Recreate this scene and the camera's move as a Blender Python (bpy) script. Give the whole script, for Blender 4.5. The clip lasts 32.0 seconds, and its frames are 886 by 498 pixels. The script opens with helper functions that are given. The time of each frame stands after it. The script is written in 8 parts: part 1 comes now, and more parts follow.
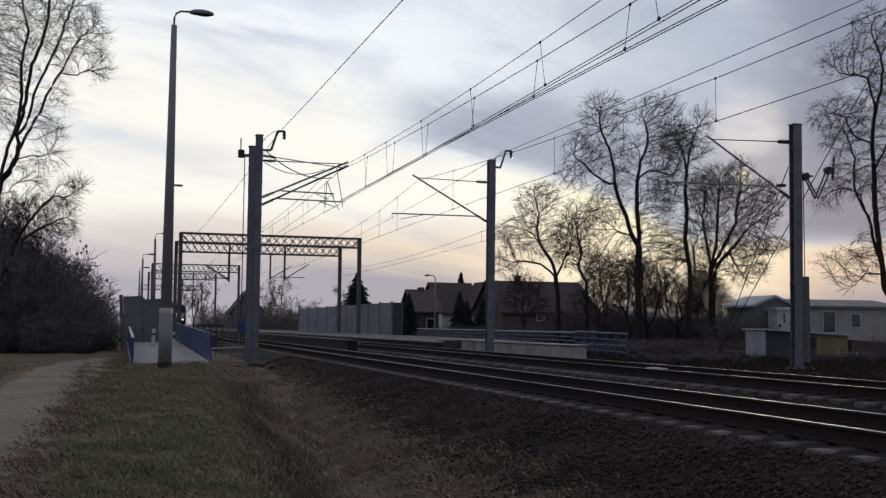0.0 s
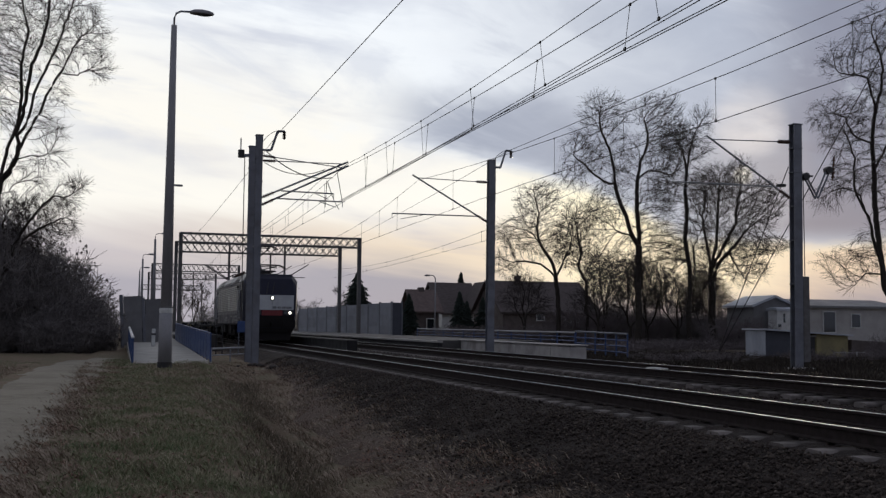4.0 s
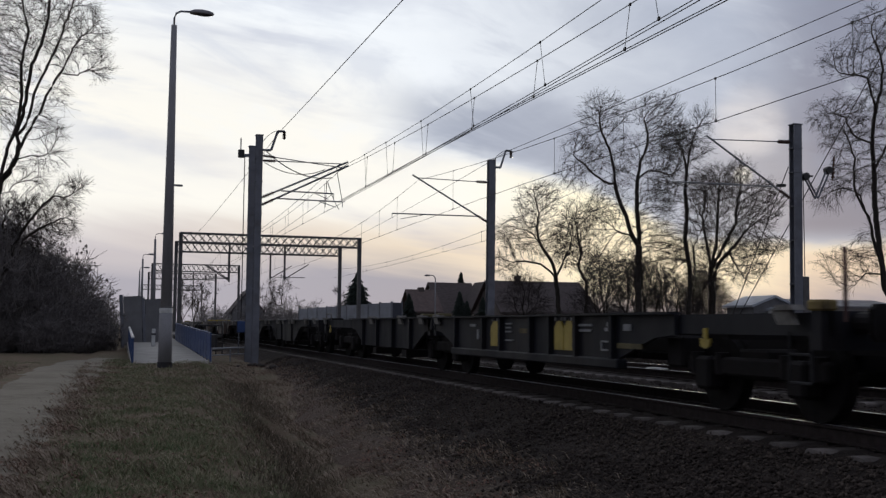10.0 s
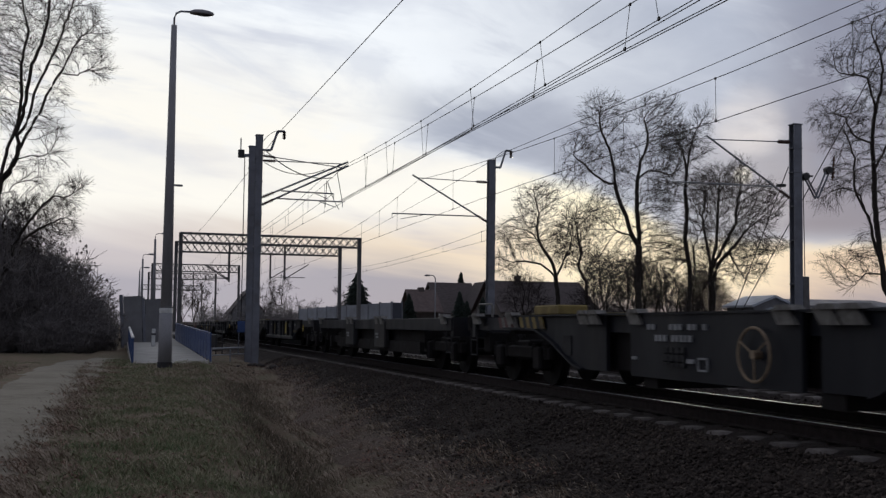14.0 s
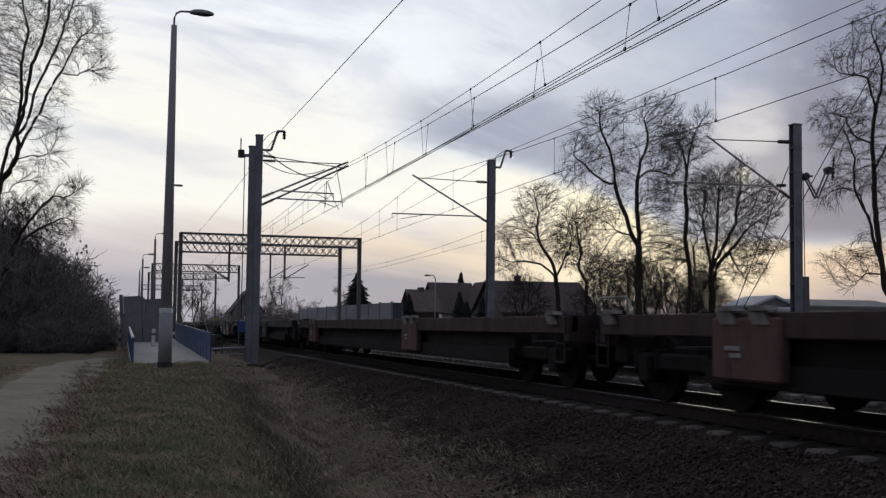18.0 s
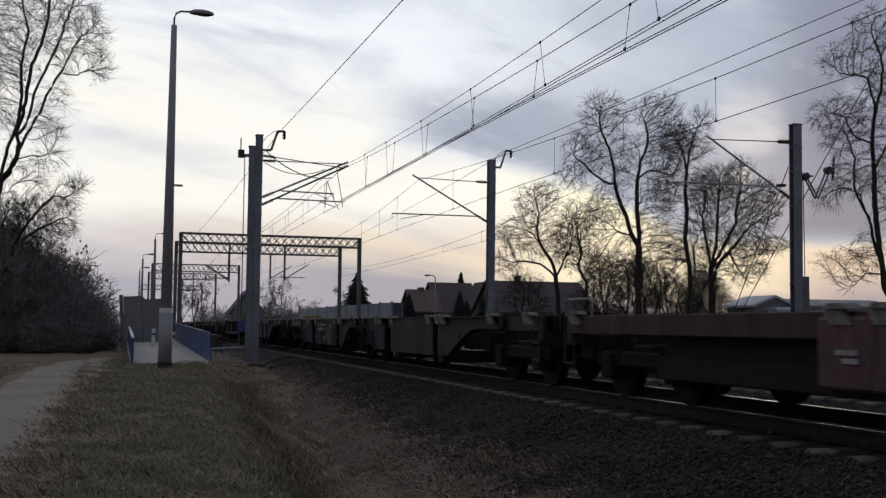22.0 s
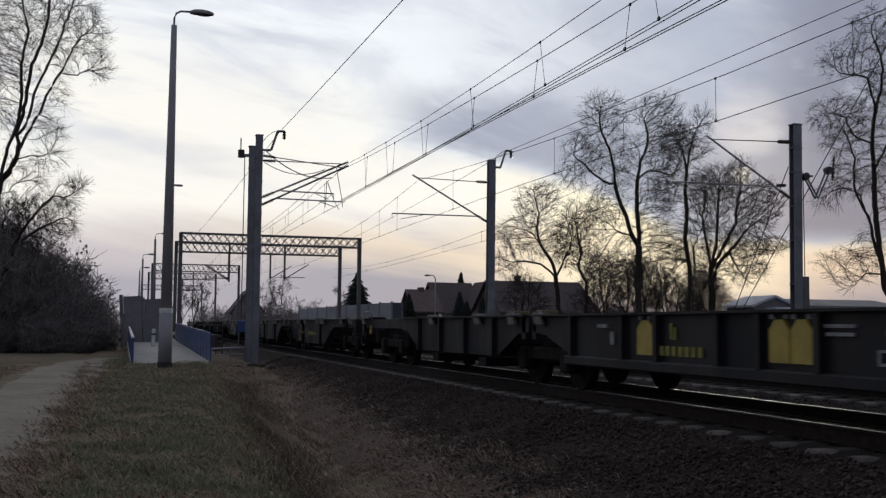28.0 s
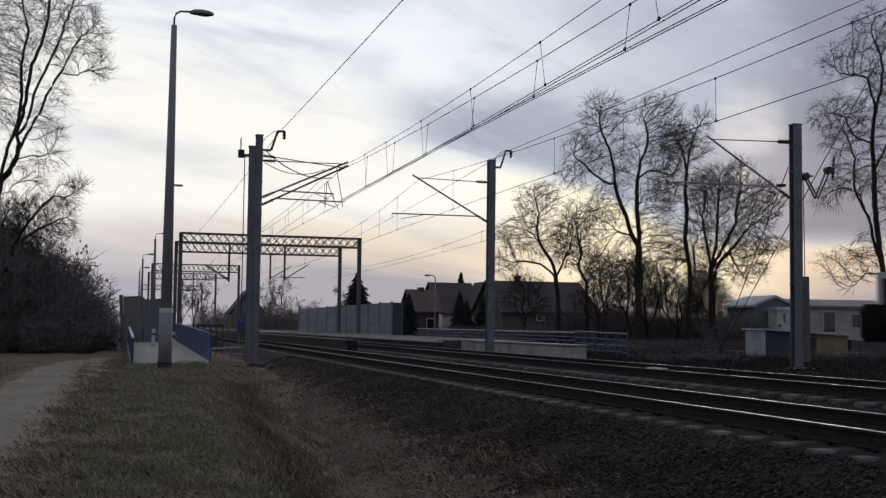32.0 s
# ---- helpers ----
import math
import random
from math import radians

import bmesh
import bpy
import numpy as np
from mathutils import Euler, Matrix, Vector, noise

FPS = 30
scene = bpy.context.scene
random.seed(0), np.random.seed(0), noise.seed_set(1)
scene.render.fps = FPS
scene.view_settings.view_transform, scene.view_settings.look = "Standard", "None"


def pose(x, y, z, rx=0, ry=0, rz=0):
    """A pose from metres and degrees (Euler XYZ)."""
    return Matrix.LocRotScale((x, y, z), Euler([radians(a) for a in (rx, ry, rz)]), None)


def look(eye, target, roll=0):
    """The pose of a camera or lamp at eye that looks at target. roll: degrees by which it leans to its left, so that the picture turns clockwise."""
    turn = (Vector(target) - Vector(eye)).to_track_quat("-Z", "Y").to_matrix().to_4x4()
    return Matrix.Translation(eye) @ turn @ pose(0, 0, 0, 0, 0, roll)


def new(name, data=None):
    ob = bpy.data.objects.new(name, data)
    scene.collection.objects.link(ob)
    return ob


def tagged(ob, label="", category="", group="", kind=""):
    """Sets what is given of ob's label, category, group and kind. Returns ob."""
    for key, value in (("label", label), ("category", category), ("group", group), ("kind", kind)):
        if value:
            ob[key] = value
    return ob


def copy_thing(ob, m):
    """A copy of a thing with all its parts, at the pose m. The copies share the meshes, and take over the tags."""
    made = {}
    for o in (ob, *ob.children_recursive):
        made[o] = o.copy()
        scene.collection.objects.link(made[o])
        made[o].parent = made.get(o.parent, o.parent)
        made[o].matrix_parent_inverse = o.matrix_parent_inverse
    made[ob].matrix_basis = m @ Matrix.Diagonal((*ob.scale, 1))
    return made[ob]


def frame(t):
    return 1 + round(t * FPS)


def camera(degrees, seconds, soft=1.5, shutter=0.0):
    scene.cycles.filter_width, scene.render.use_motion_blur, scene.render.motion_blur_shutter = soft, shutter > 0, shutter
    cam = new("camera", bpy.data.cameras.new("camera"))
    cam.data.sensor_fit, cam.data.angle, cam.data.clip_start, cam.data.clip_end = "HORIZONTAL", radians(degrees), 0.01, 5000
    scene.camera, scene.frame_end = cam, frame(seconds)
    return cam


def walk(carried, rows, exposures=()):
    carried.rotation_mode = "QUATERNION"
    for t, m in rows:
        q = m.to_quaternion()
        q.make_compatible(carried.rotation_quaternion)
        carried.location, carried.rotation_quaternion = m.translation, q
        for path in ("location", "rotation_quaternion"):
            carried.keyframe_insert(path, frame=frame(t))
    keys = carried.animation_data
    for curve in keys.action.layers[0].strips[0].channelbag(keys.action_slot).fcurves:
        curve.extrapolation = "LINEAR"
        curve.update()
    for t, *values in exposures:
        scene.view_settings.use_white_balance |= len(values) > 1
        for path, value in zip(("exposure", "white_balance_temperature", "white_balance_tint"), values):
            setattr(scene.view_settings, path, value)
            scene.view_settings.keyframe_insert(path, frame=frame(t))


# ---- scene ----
# The track runs along +y, the near track's centre line is x = 0 and its rail tops z = 0.
cam = camera(46.77, 32.0, soft=1.36, shutter=0.08)
EYE = (-7.91, 0.0, 1.0)
CAM_POSE = pose(*EYE, 94.30, -0.45, -17.52)
walk(cam, [(0, CAM_POSE), (32, CAM_POSE)],
     exposures=[(0, 0.08), (3.5, 0.08), (5.0, 0.10), (5.5, 0.18), (5.8, 0.38), (6.3, 0.56), (6.6, 0.48), (7.2, 0.14), (8.0, 0.08), (9, 0.08), (32, 0.08)])

# ---- light ----
SUN_AZ, SUN_EL = radians(33.9), radians(8.2)
SUN_DIR = Vector((math.sin(SUN_AZ) * math.cos(SUN_EL), math.cos(SUN_AZ) * math.cos(SUN_EL), math.sin(SUN_EL)))


class Nodes:
    """Short hand for node trees."""

    def __init__(self, tree):
        self.t = tree

    def add(self, kind, **kw):
        n = self.t.nodes.new(kind)
        for k, v in kw.items():
            if k == "ins":
                for key, val in v.items():
                    self.put(n.inputs[key], val)
            elif k == "operation":
                n.operation = v
            elif k == "blend_type":
                n.blend_type = v
            elif k == "data_type":
                n.data_type = v
        return n

    def put(self, socket, val):
        if isinstance(val, bpy.types.NodeSocket):
            self.t.links.new(val, socket)
        else:
            socket.default_value = val

    def math(self, op, a, b=0.0, c=0.0, clamp=False):
        n = self.t.nodes.new("ShaderNodeMath")
        n.operation, n.use_clamp = op, clamp
        self.put(n.inputs[0], a), self.put(n.inputs[1], b), self.put(n.inputs[2], c)
        return n.outputs[0]

    def ramp(self, fac, lo, hi, a=0.0, b=1.0):
        n = self.t.nodes.new("ShaderNodeMapRange")
        n.interpolation_type = "SMOOTHSTEP"
        self.put(n.inputs[0], fac)
        for i, v in ((1, lo), (2, hi), (3, a), (4, b)):
            self.put(n.inputs[i], v)
        return n.outputs[0]

    def mix(self, fac, a, b):
        n = self.t.nodes.new("ShaderNodeMix")
        n.data_type = "RGBA"
        self.put(n.inputs[0], fac)
        self.put(n.inputs[6], a if isinstance(a, bpy.types.NodeSocket) else (*a, 1))
        self.put(n.inputs[7], b if isinstance(b, bpy.types.NodeSocket) else (*b, 1))
        return n.outputs[2]

    def noise(self, vec, scale, detail=4.0, rough=0.55, dist=0.0):
        n = self.t.nodes.new("ShaderNodeTexNoise")
        if vec is not None:
            self.put(n.inputs["Vector"], vec)
        n.inputs["Scale"].default_value, n.inputs["Detail"].default_value = scale, detail
        n.inputs["Roughness"].default_value, n.inputs["Distortion"].default_value = rough, dist
        return n.outputs["Fac"]

    def dot(self, vec, d):
        n = self.t.nodes.new("ShaderNodeVectorMath")
        n.operation = "DOT_PRODUCT"
        self.put(n.inputs[0], vec)
        n.inputs[1].default_value = d
        return n.outputs["Value"]


def srgb(r, g, b):
    return tuple((c / 255 / 12.92) if c < 10.3 else ((c / 255 + 0.055) / 1.055) ** 2.4 for c in (r, g, b))


def make_world():
    world = bpy.data.worlds.new("evening_sky")
    scene.world = world
    world.use_nodes = True
    N = Nodes(world.node_tree)
    back = world.node_tree.nodes["Background"]
    sky = world.node_tree.nodes.new("ShaderNodeTexSky")
    sky.sky_type, sky.sun_disc, sky.sun_elevation, sky.sun_rotation = "NISHITA", False, SUN_EL, SUN_AZ
    co = world.node_tree.nodes.new("ShaderNodeTexCoord").outputs["Generated"]
    az = Vector((math.sin(radians(17.5)), math.cos(radians(17.5)), 0))
    fwd = N.math("MAXIMUM", N.dot(co, az), 0.05)
    u = N.math("DIVIDE", N.dot(co, (az.y, -az.x, 0)), fwd)      # across the western sky
    w = N.math("DIVIDE", N.dot(co, (0, 0, 1)), fwd)             # height over the horizon
    comb = world.node_tree.nodes.new("ShaderNodeCombineXYZ")
    flat = N.math("ADD", N.math("MAXIMUM", N.dot(co, (0, 0, 1)), 0.0), 0.16)
    N.put(comb.inputs[0], N.math("DIVIDE", N.dot(co, (1, 0, 0)), flat))
    N.put(comb.inputs[1], N.math("DIVIDE", N.dot(co, (0, 1, 0)), flat))
    clouds = comb.outputs[0]
    big = N.noise(clouds, 0.85, 5.0, 0.55, 0.6)
    fine = N.noise(clouds, 2.6, 6.0, 0.6, 0.3)
    wisp = N.math("ADD", N.math("MULTIPLY", N.math("SUBTRACT", big, 0.5), 1.0), N.math("MULTIPLY", N.math("SUBTRACT", fine, 0.5), 0.45))
    # flat streaks low in the west
    comb2 = world.node_tree.nodes.new("ShaderNodeCombineXYZ")
    N.put(comb2.inputs[0], N.math("MULTIPLY", N.math("ADD", u, N.math("MULTIPLY", w, 0.6)), 2.2))
    N.put(comb2.inputs[1], N.math("MULTIPLY", N.math("ADD", w, N.math("MULTIPLY", u, 0.16)), 15.0))
    streak = N.math("SUBTRACT", N.noise(comb2.outputs[0], 1.0, 5.0, 0.55, 0.4), 0.5)
    # high veil, light to the left, blue-grey to the right
    side = N.ramp(N.math("ADD", u, N.math("MULTIPLY", wisp, 0.25)), -0.08, 0.26)
    veil = N.mix(side, srgb(244, 249, 255), srgb(178, 187, 205))
    veil = N.mix(N.ramp(N.math("ADD", N.math("MULTIPLY", wisp, 0.7), N.math("MULTIPLY", streak, 0.8)), -0.06, 0.14), veil, N.mix(side, srgb(208, 214, 228), srgb(204, 211, 225)))
    # a darker bank just over the slanting edge
    bank = N.math("SUBTRACT", w, N.math("ADD", 0.205, N.math("MULTIPLY", u, -0.20)))
    bank = N.math("ADD", N.math("ABSOLUTE", bank), N.math("MULTIPLY", wisp, -0.10))
    veil = N.mix(N.math("MULTIPLY", N.ramp(bank, 0.060, 0.01, 0, 0.9), N.ramp(u, -0.12, 0.03)), veil, srgb(157, 165, 184))
    # bright gap in the clouds, under a slanting edge
    line = N.math("ADD", 0.163, N.math("MULTIPLY", u, -0.23))
    line = N.math("SUBTRACT", line, N.math("MULTIPLY", N.math("MAXIMUM", N.math("SUBTRACT", u, 0.14), 0.0), 0.22))
    edge = N.math("SUBTRACT", w, N.math("MAXIMUM", line, 0.082))
    edge = N.math("ADD", edge, N.math("ADD", N.math("MULTIPLY", wisp, 0.05), N.math("MULTIPLY", streak, 0.05)))
    right_edge = N.ramp(edge, -0.010, 0.014)
    left_edge = N.ramp(edge, -0.03, 0.13)
    up = N.mix(N.ramp(u, -0.12, 0.0), left_edge, right_edge)
    gap = N.mix(N.ramp(u, 0.0, 0.2), srgb(255, 252, 244), srgb(255, 246, 214))
    smoke = N.math("ADD", N.math("MULTIPLY", streak, 1.3), N.math("MULTIPLY", wisp, 0.5))
    gap = N.mix(N.math("MULTIPLY", N.ramp(smoke, -0.02, 0.26, 0, 0.5), N.ramp(u, 0.12, -0.1)), gap, srgb(206, 206, 218))
    col = N.mix(up, gap, veil)
    # warm band low down, then a dull mauve haze on the horizon
    low = N.math("ADD", w, N.math("MULTIPLY", streak, 0.10))
    warm = N.mix(N.ramp(u, -0.35, 0.0), srgb(214, 206, 206), srgb(236, 220, 200))
    warm = N.mix(N.ramp(u, 0.02, 0.16), warm, srgb(250, 237, 208))
    warm = N.mix(N.ramp(u, 0.27, 0.38), warm, srgb(224, 204, 184))
    warm = N.mix(N.ramp(u, 0.39, 0.48), warm, srgb(190, 176, 172))
    clear = N.math("SUBTRACT", 1.0, N.math("MULTIPLY", right_edge, N.ramp(u, 0.08, 0.18)))
    col = N.mix(N.math("MULTIPLY", N.ramp(low, 0.125, 0.075), clear), col, warm)
    haze = N.mix(N.ramp(u, -0.3, 0.25), srgb(176, 173, 184), srgb(152, 151, 164))
    col = N.mix(N.ramp(low, N.ramp(u, -0.05, 0.12, 0.085, 0.046), N.ramp(u, -0.05, 0.12, 0.038, 0.012)), col, haze)
    # dusky streaks across the warm band
    col = N.mix(N.math("MULTIPLY", N.ramp(streak, 0.02, 0.16, 0, 0.55), N.ramp(w, 0.16, 0.08)), col, srgb(186, 180, 190))
    # far right: grey again
    col = N.mix(N.math("MULTIPLY", N.ramp(N.math("ADD", u, N.math("MULTIPLY", wisp, 0.12)), 0.26, 0.38), N.ramp(w, 0.075, 0.105)), col, N.mix(N.ramp(w, 0.10, 0.3), srgb(132, 134, 152), srgb(140, 146, 166)))
    # drifting darker flecks in the veil
    comb3 = world.node_tree.nodes.new("ShaderNodeCombineXYZ")
    N.put(comb3.inputs[0], N.math("MULTIPLY", N.math("SUBTRACT", u, N.math("MULTIPLY", w, 0.35)), 4.2))
    N.put(comb3.inputs[1], N.math("MULTIPLY", N.math("ADD", w, N.math("MULTIPLY", u, 0.30)), 13.0))
    fleck = N.noise(comb3.outputs[0], 1.0, 7.0, 0.58, 0.7)
    col = N.mix(N.math("MULTIPLY", N.ramp(fleck, 0.48, 0.66, 0, 0.55), N.ramp(w, 0.12, 0.2)), col, N.mix(side, srgb(210, 216, 229), srgb(149, 158, 179)))
    col = N.mix(N.math("MULTIPLY", N.ramp(fleck, 0.46, 0.30, 0, 0.5), N.ramp(w, 0.12, 0.2)), col, N.mix(side, srgb(247, 250, 254), srgb(200, 208, 223)))
    # the veiled sun
    sd = N.dot(co, tuple(SUN_DIR))
    col = N.mix(N.math("MULTIPLY", N.ramp(sd, math.cos(radians(4.2)), math.cos(radians(0.5)), 0, 0.2), N.ramp(wisp, 0.25, -0.2, 0.5, 1.0)), col, srgb(240, 226, 214))
    glow = N.dot(co, (0.5523, 0.8113, 0.1918))
    col = N.mix(N.math("MULTIPLY", N.ramp(glow, math.cos(radians(2.3)), math.cos(radians(0.3)), 0, 0.6), N.ramp(fine, 0.35, 0.6, 1.0, 0.5)), col, srgb(236, 230, 228))
    col = N.mix(N.math("MULTIPLY", N.ramp(sd, math.cos(radians(0.62)), math.cos(radians(0.22)), 0, 0.95), N.ramp(fine, 0.62, 0.4, 0.6, 1.0)), col, srgb(255, 250, 238))
    # away from the sun the cloud deck is darker
    behind = N.ramp(sd, 0.72, -0.2)
    dusk = N.mix(N.ramp(wisp, -0.2, 0.2), srgb(146, 151, 168), srgb(122, 127, 144))
    col = N.mix(behind, col, dusk)
    over = N.ramp(N.dot(co, (0, 0, 1)), 0.34, 0.8)
    col = N.mix(over, col, srgb(154, 159, 176))
    skyscaled = N.mix(0.93, N.mix(0.97, sky.outputs[0], (0, 0, 0)), col)
    N.put(back.inputs[0], skyscaled)
    back.inputs[1].default_value = 1.0


make_world()
sun = new("sun", bpy.data.lights.new("sun", "SUN"))
sun.data.energy, sun.data.angle, sun.data.color = 0.5, radians(12), (1.0, 0.86, 0.68)
sun.matrix_basis = look(SUN_DIR * 50, (0, 0, 0))


# ---- materials ----
def surface(name, base, alt=None, rough=0.8, metal=0.0, scale=6.0, bump=0.0, fine=40.0, dirt=None, dirt_amount=0.35, vary=0.0, spec=0.5, stretch=(1, 1, 1), dirt_from=0.48, dirt_to=0.7):
    """A painted, rusty, earthy or stony surface: two scales of variation, dirt and relief."""
    m = bpy.data.materials.new(name)
    m.use_nodes = True
    N = Nodes(m.node_tree)
    b = m.node_tree.nodes["Principled BSDF"]
    co = m.node_tree.nodes.new("ShaderNodeTexCoord").outputs["Object"]
    mp = m.node_tree.nodes.new("ShaderNodeMapping")
    N.put(mp.inputs[0], co)
    mp.inputs["Scale"].default_value = stretch
    v = mp.outputs[0]
    alt = alt or tuple(c * 0.72 for c in base)
    n1, n2 = N.noise(v, scale, 5.0), N.noise(v, fine, 3.0)
    col = N.mix(N.ramp(n1, 0.35, 0.68), base, alt)
    col = N.mix(N.ramp(n2, 0.3, 0.75, 0, 0.45), col, tuple(c * 0.6 for c in base))
    if dirt:
        n3 = N.noise(v, scale * 0.37, 6.0, 0.65, 0.5)
        col = N.mix(N.ramp(n3, dirt_from, dirt_to, 0, dirt_amount), col, dirt)
    if vary:
        rnd = m.node_tree.nodes.new("ShaderNodeObjectInfo").outputs["Random"]
        hsv = m.node_tree.nodes.new("ShaderNodeHueSaturation")
        N.put(hsv.inputs["Value"], N.ramp(rnd, 0, 1, 1 - vary, 1 + vary))
        N.put(hsv.inputs["Color"], col)
        col = hsv.outputs[0]
    N.put(b.inputs["Base Color"], col)
    N.put(b.inputs["Roughness"], N.ramp(n1, 0.2, 0.8, max(0.05, rough - 0.12), min(1, rough + 0.1)))
    b.inputs["Metallic"].default_value = metal
    b.inputs["Specular IOR Level"].default_value = spec
    if bump:
        bp = m.node_tree.nodes.new("ShaderNodeBump")
        bp.inputs["Strength"].default_value, bp.inputs["Distance"].default_value = 1.0, bump
        N.put(bp.inputs["Height"], N.math("ADD", N.math("MULTIPLY", n2, 0.6), n1))
        N.put(b.inputs["Normal"], bp.outputs[0])
    return m


def glowing(name, colour, strength):
    m = bpy.data.materials.new(name)
    m.use_nodes = True
    b = m.node_tree.nodes["Principled BSDF"]
    b.inputs["Base Color"].default_value = (*colour, 1)
    b.inputs["Emission Color"].default_value = (*colour, 1)
    b.inputs["Emission Strength"].default_value = strength
    return m


def glass(name, tint, rough=0.05):
    m = bpy.data.materials.new(name)
    m.use_nodes = True
    b = m.node_tree.nodes["Principled BSDF"]
    b.inputs["Base Color"].default_value = (*tint, 1)
    b.inputs["Roughness"].default_value = rough
    b.inputs["Specular IOR Level"].default_value = 0.8
    return m


def ground_material(name, tones, scale=0.6, grain=22.0, relief=0.04):
    """Soil and dead grass: four tones in uneven patches."""
    m = bpy.data.materials.new(name)
    m.use_nodes = True
    N = Nodes(m.node_tree)
    b = m.node_tree.nodes["Principled BSDF"]
    co = m.node_tree.nodes.new("ShaderNodeTexCoord").outputs["Object"]
    n1, n2, n3 = N.noise(co, scale, 6.0, 0.62, 0.4), N.noise(co, grain, 5.0, 0.65), N.noise(co, scale * 4.3, 5.0, 0.6)
    col = N.mix(N.ramp(n1, 0.42, 0.6), tones[0], tones[1])
    col = N.mix(N.ramp(n3, 0.5, 0.66, 0, 0.8), col, tones[2])
    col = N.mix(N.ramp(n2, 0.45, 0.7, 0, 0.75), col, tones[3])
    N.put(b.inputs["Base Color"], col)
    b.inputs["Roughness"].default_value = 0.95
    b.inputs["Specular IOR Level"].default_value = 0.15
    bp = m.node_tree.nodes.new("ShaderNodeBump")
    bp.inputs["Strength"].default_value, bp.inputs["Distance"].default_value = 1.0, relief
    N.put(bp.inputs["Height"], N.math("ADD", n2, N.math("MULTIPLY", n3, 1.5)))
    N.put(b.inputs["Normal"], bp.outputs[0])
    return m


M = {}
M["soil"] = ground_material("dead_grass_soil", [(0.187, 0.140, 0.098), (0.147, 0.132, 0.080), (0.207, 0.150, 0.106), (0.101, 0.076, 0.053)])
M["path"] = ground_material("gravel_path", [(0.268, 0.242, 0.188), (0.220, 0.194, 0.148), (0.290, 0.262, 0.205), (0.168, 0.143, 0.108)], 0.5, 45.0, 0.015)
M["ballast"] = ground_material("ballast_bed", [(0.036, 0.028, 0.0235), (0.045, 0.035, 0.029), (0.029, 0.0225, 0.019), (0.017, 0.013, 0.0115)], 0.8, 14.0, 0.09)


def overgrow(m, tone_a, tone_b):
    """Reddish soil and dead grass creep up the foot of the ballast slope."""
    N = Nodes(m.node_tree)
    b = m.node_tree.nodes["Principled BSDF"]
    stone = b.inputs["Base Color"].links[0].from_socket
    co = m.node_tree.nodes.new("ShaderNodeTexCoord").outputs["Object"]
    x, y = N.dot(co, (1, 0, 0)), N.dot(co, (0, 1, 0))
    limit = N.math("ADD", N.math("MULTIPLY", N.ramp(y, 8.0, 36.0), 1.5), -3.95)
    d = N.math("SUBTRACT", x, N.math("ADD", limit, N.math("MULTIPLY", N.math("SUBTRACT", N.noise(co, 1.1, 6.0, 0.65), 0.5), 1.3)))
    soil = N.mix(N.ramp(N.noise(co, 2.2, 6.0, 0.6), 0.4, 0.62), tone_a, tone_b)
    soil = N.mix(N.ramp(N.noise(co, 26.0, 5.0, 0.65), 0.42, 0.7, 0, 0.7), soil, tuple(c * 0.45 for c in tone_a))
    N.put(b.inputs["Base Color"], N.mix(N.ramp(d, 0.35, -0.35), stone, soil))


overgrow(M["ballast"], (0.125, 0.088, 0.069), (0.150, 0.118, 0.092))


M["concrete"] = surface("weathered_concrete", (0.45, 0.42, 0.395), (0.34, 0.315, 0.295), 0.88, scale=1.6, bump=0.006, dirt=(0.10, 0.09, 0.075), dirt_amount=0.5)
M["ramp"] = surface("pale_worn_concrete", (0.44, 0.42, 0.375), (0.36, 0.34, 0.30), 0.9, scale=1.4, bump=0.004, dirt=(0.28, 0.25, 0.2), dirt_amount=0.4)
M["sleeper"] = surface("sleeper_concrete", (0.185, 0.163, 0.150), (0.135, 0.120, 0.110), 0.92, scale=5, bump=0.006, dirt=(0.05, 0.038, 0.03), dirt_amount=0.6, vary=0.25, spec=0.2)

def darken_middle(m, tone):
    """The middle of the sleepers is darker; only their ends stay pale."""
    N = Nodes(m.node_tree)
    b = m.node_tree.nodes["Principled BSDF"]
    end_tone = b.inputs["Base Color"].links[0].from_socket
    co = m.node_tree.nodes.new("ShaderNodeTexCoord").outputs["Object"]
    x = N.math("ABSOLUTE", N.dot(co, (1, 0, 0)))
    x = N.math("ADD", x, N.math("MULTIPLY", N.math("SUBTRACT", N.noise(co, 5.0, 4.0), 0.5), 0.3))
    N.put(b.inputs["Base Color"], N.mix(N.ramp(x, 1.22, 1.08, 0, 0.85), end_tone, tone))


darken_middle(M["sleeper"], (0.028, 0.022, 0.019))
M["platform_top"] = surface("dark_platform_paving", (0.085, 0.08, 0.076), (0.065, 0.06, 0.058), 0.9, scale=1.5, bump=0.004)
M["rail_head"] = surface("polished_rail_head", (0.45, 0.46, 0.50), (0.37, 0.38, 0.42), 0.45, 1.0, scale=4, fine=60)
M["rust"] = surface("rusty_rail_steel", (0.036, 0.028, 0.026), (0.028, 0.022, 0.020), 0.95, 0.0, scale=9, bump=0.003, spec=0.1)
M["mast"] = surface("galvanised_steel", (0.182, 0.189, 0.216), (0.150, 0.156, 0.177), 0.6, 0.3, scale=3, bump=0.002, dirt=(0.09, 0.075, 0.06), dirt_amount=0.4)
M["sleeve"] = surface("pale_concrete_sleeve", (0.46, 0.45, 0.44), (0.38, 0.37, 0.36), 0.85, scale=2.2, bump=0.003, dirt=(0.2, 0.19, 0.18))
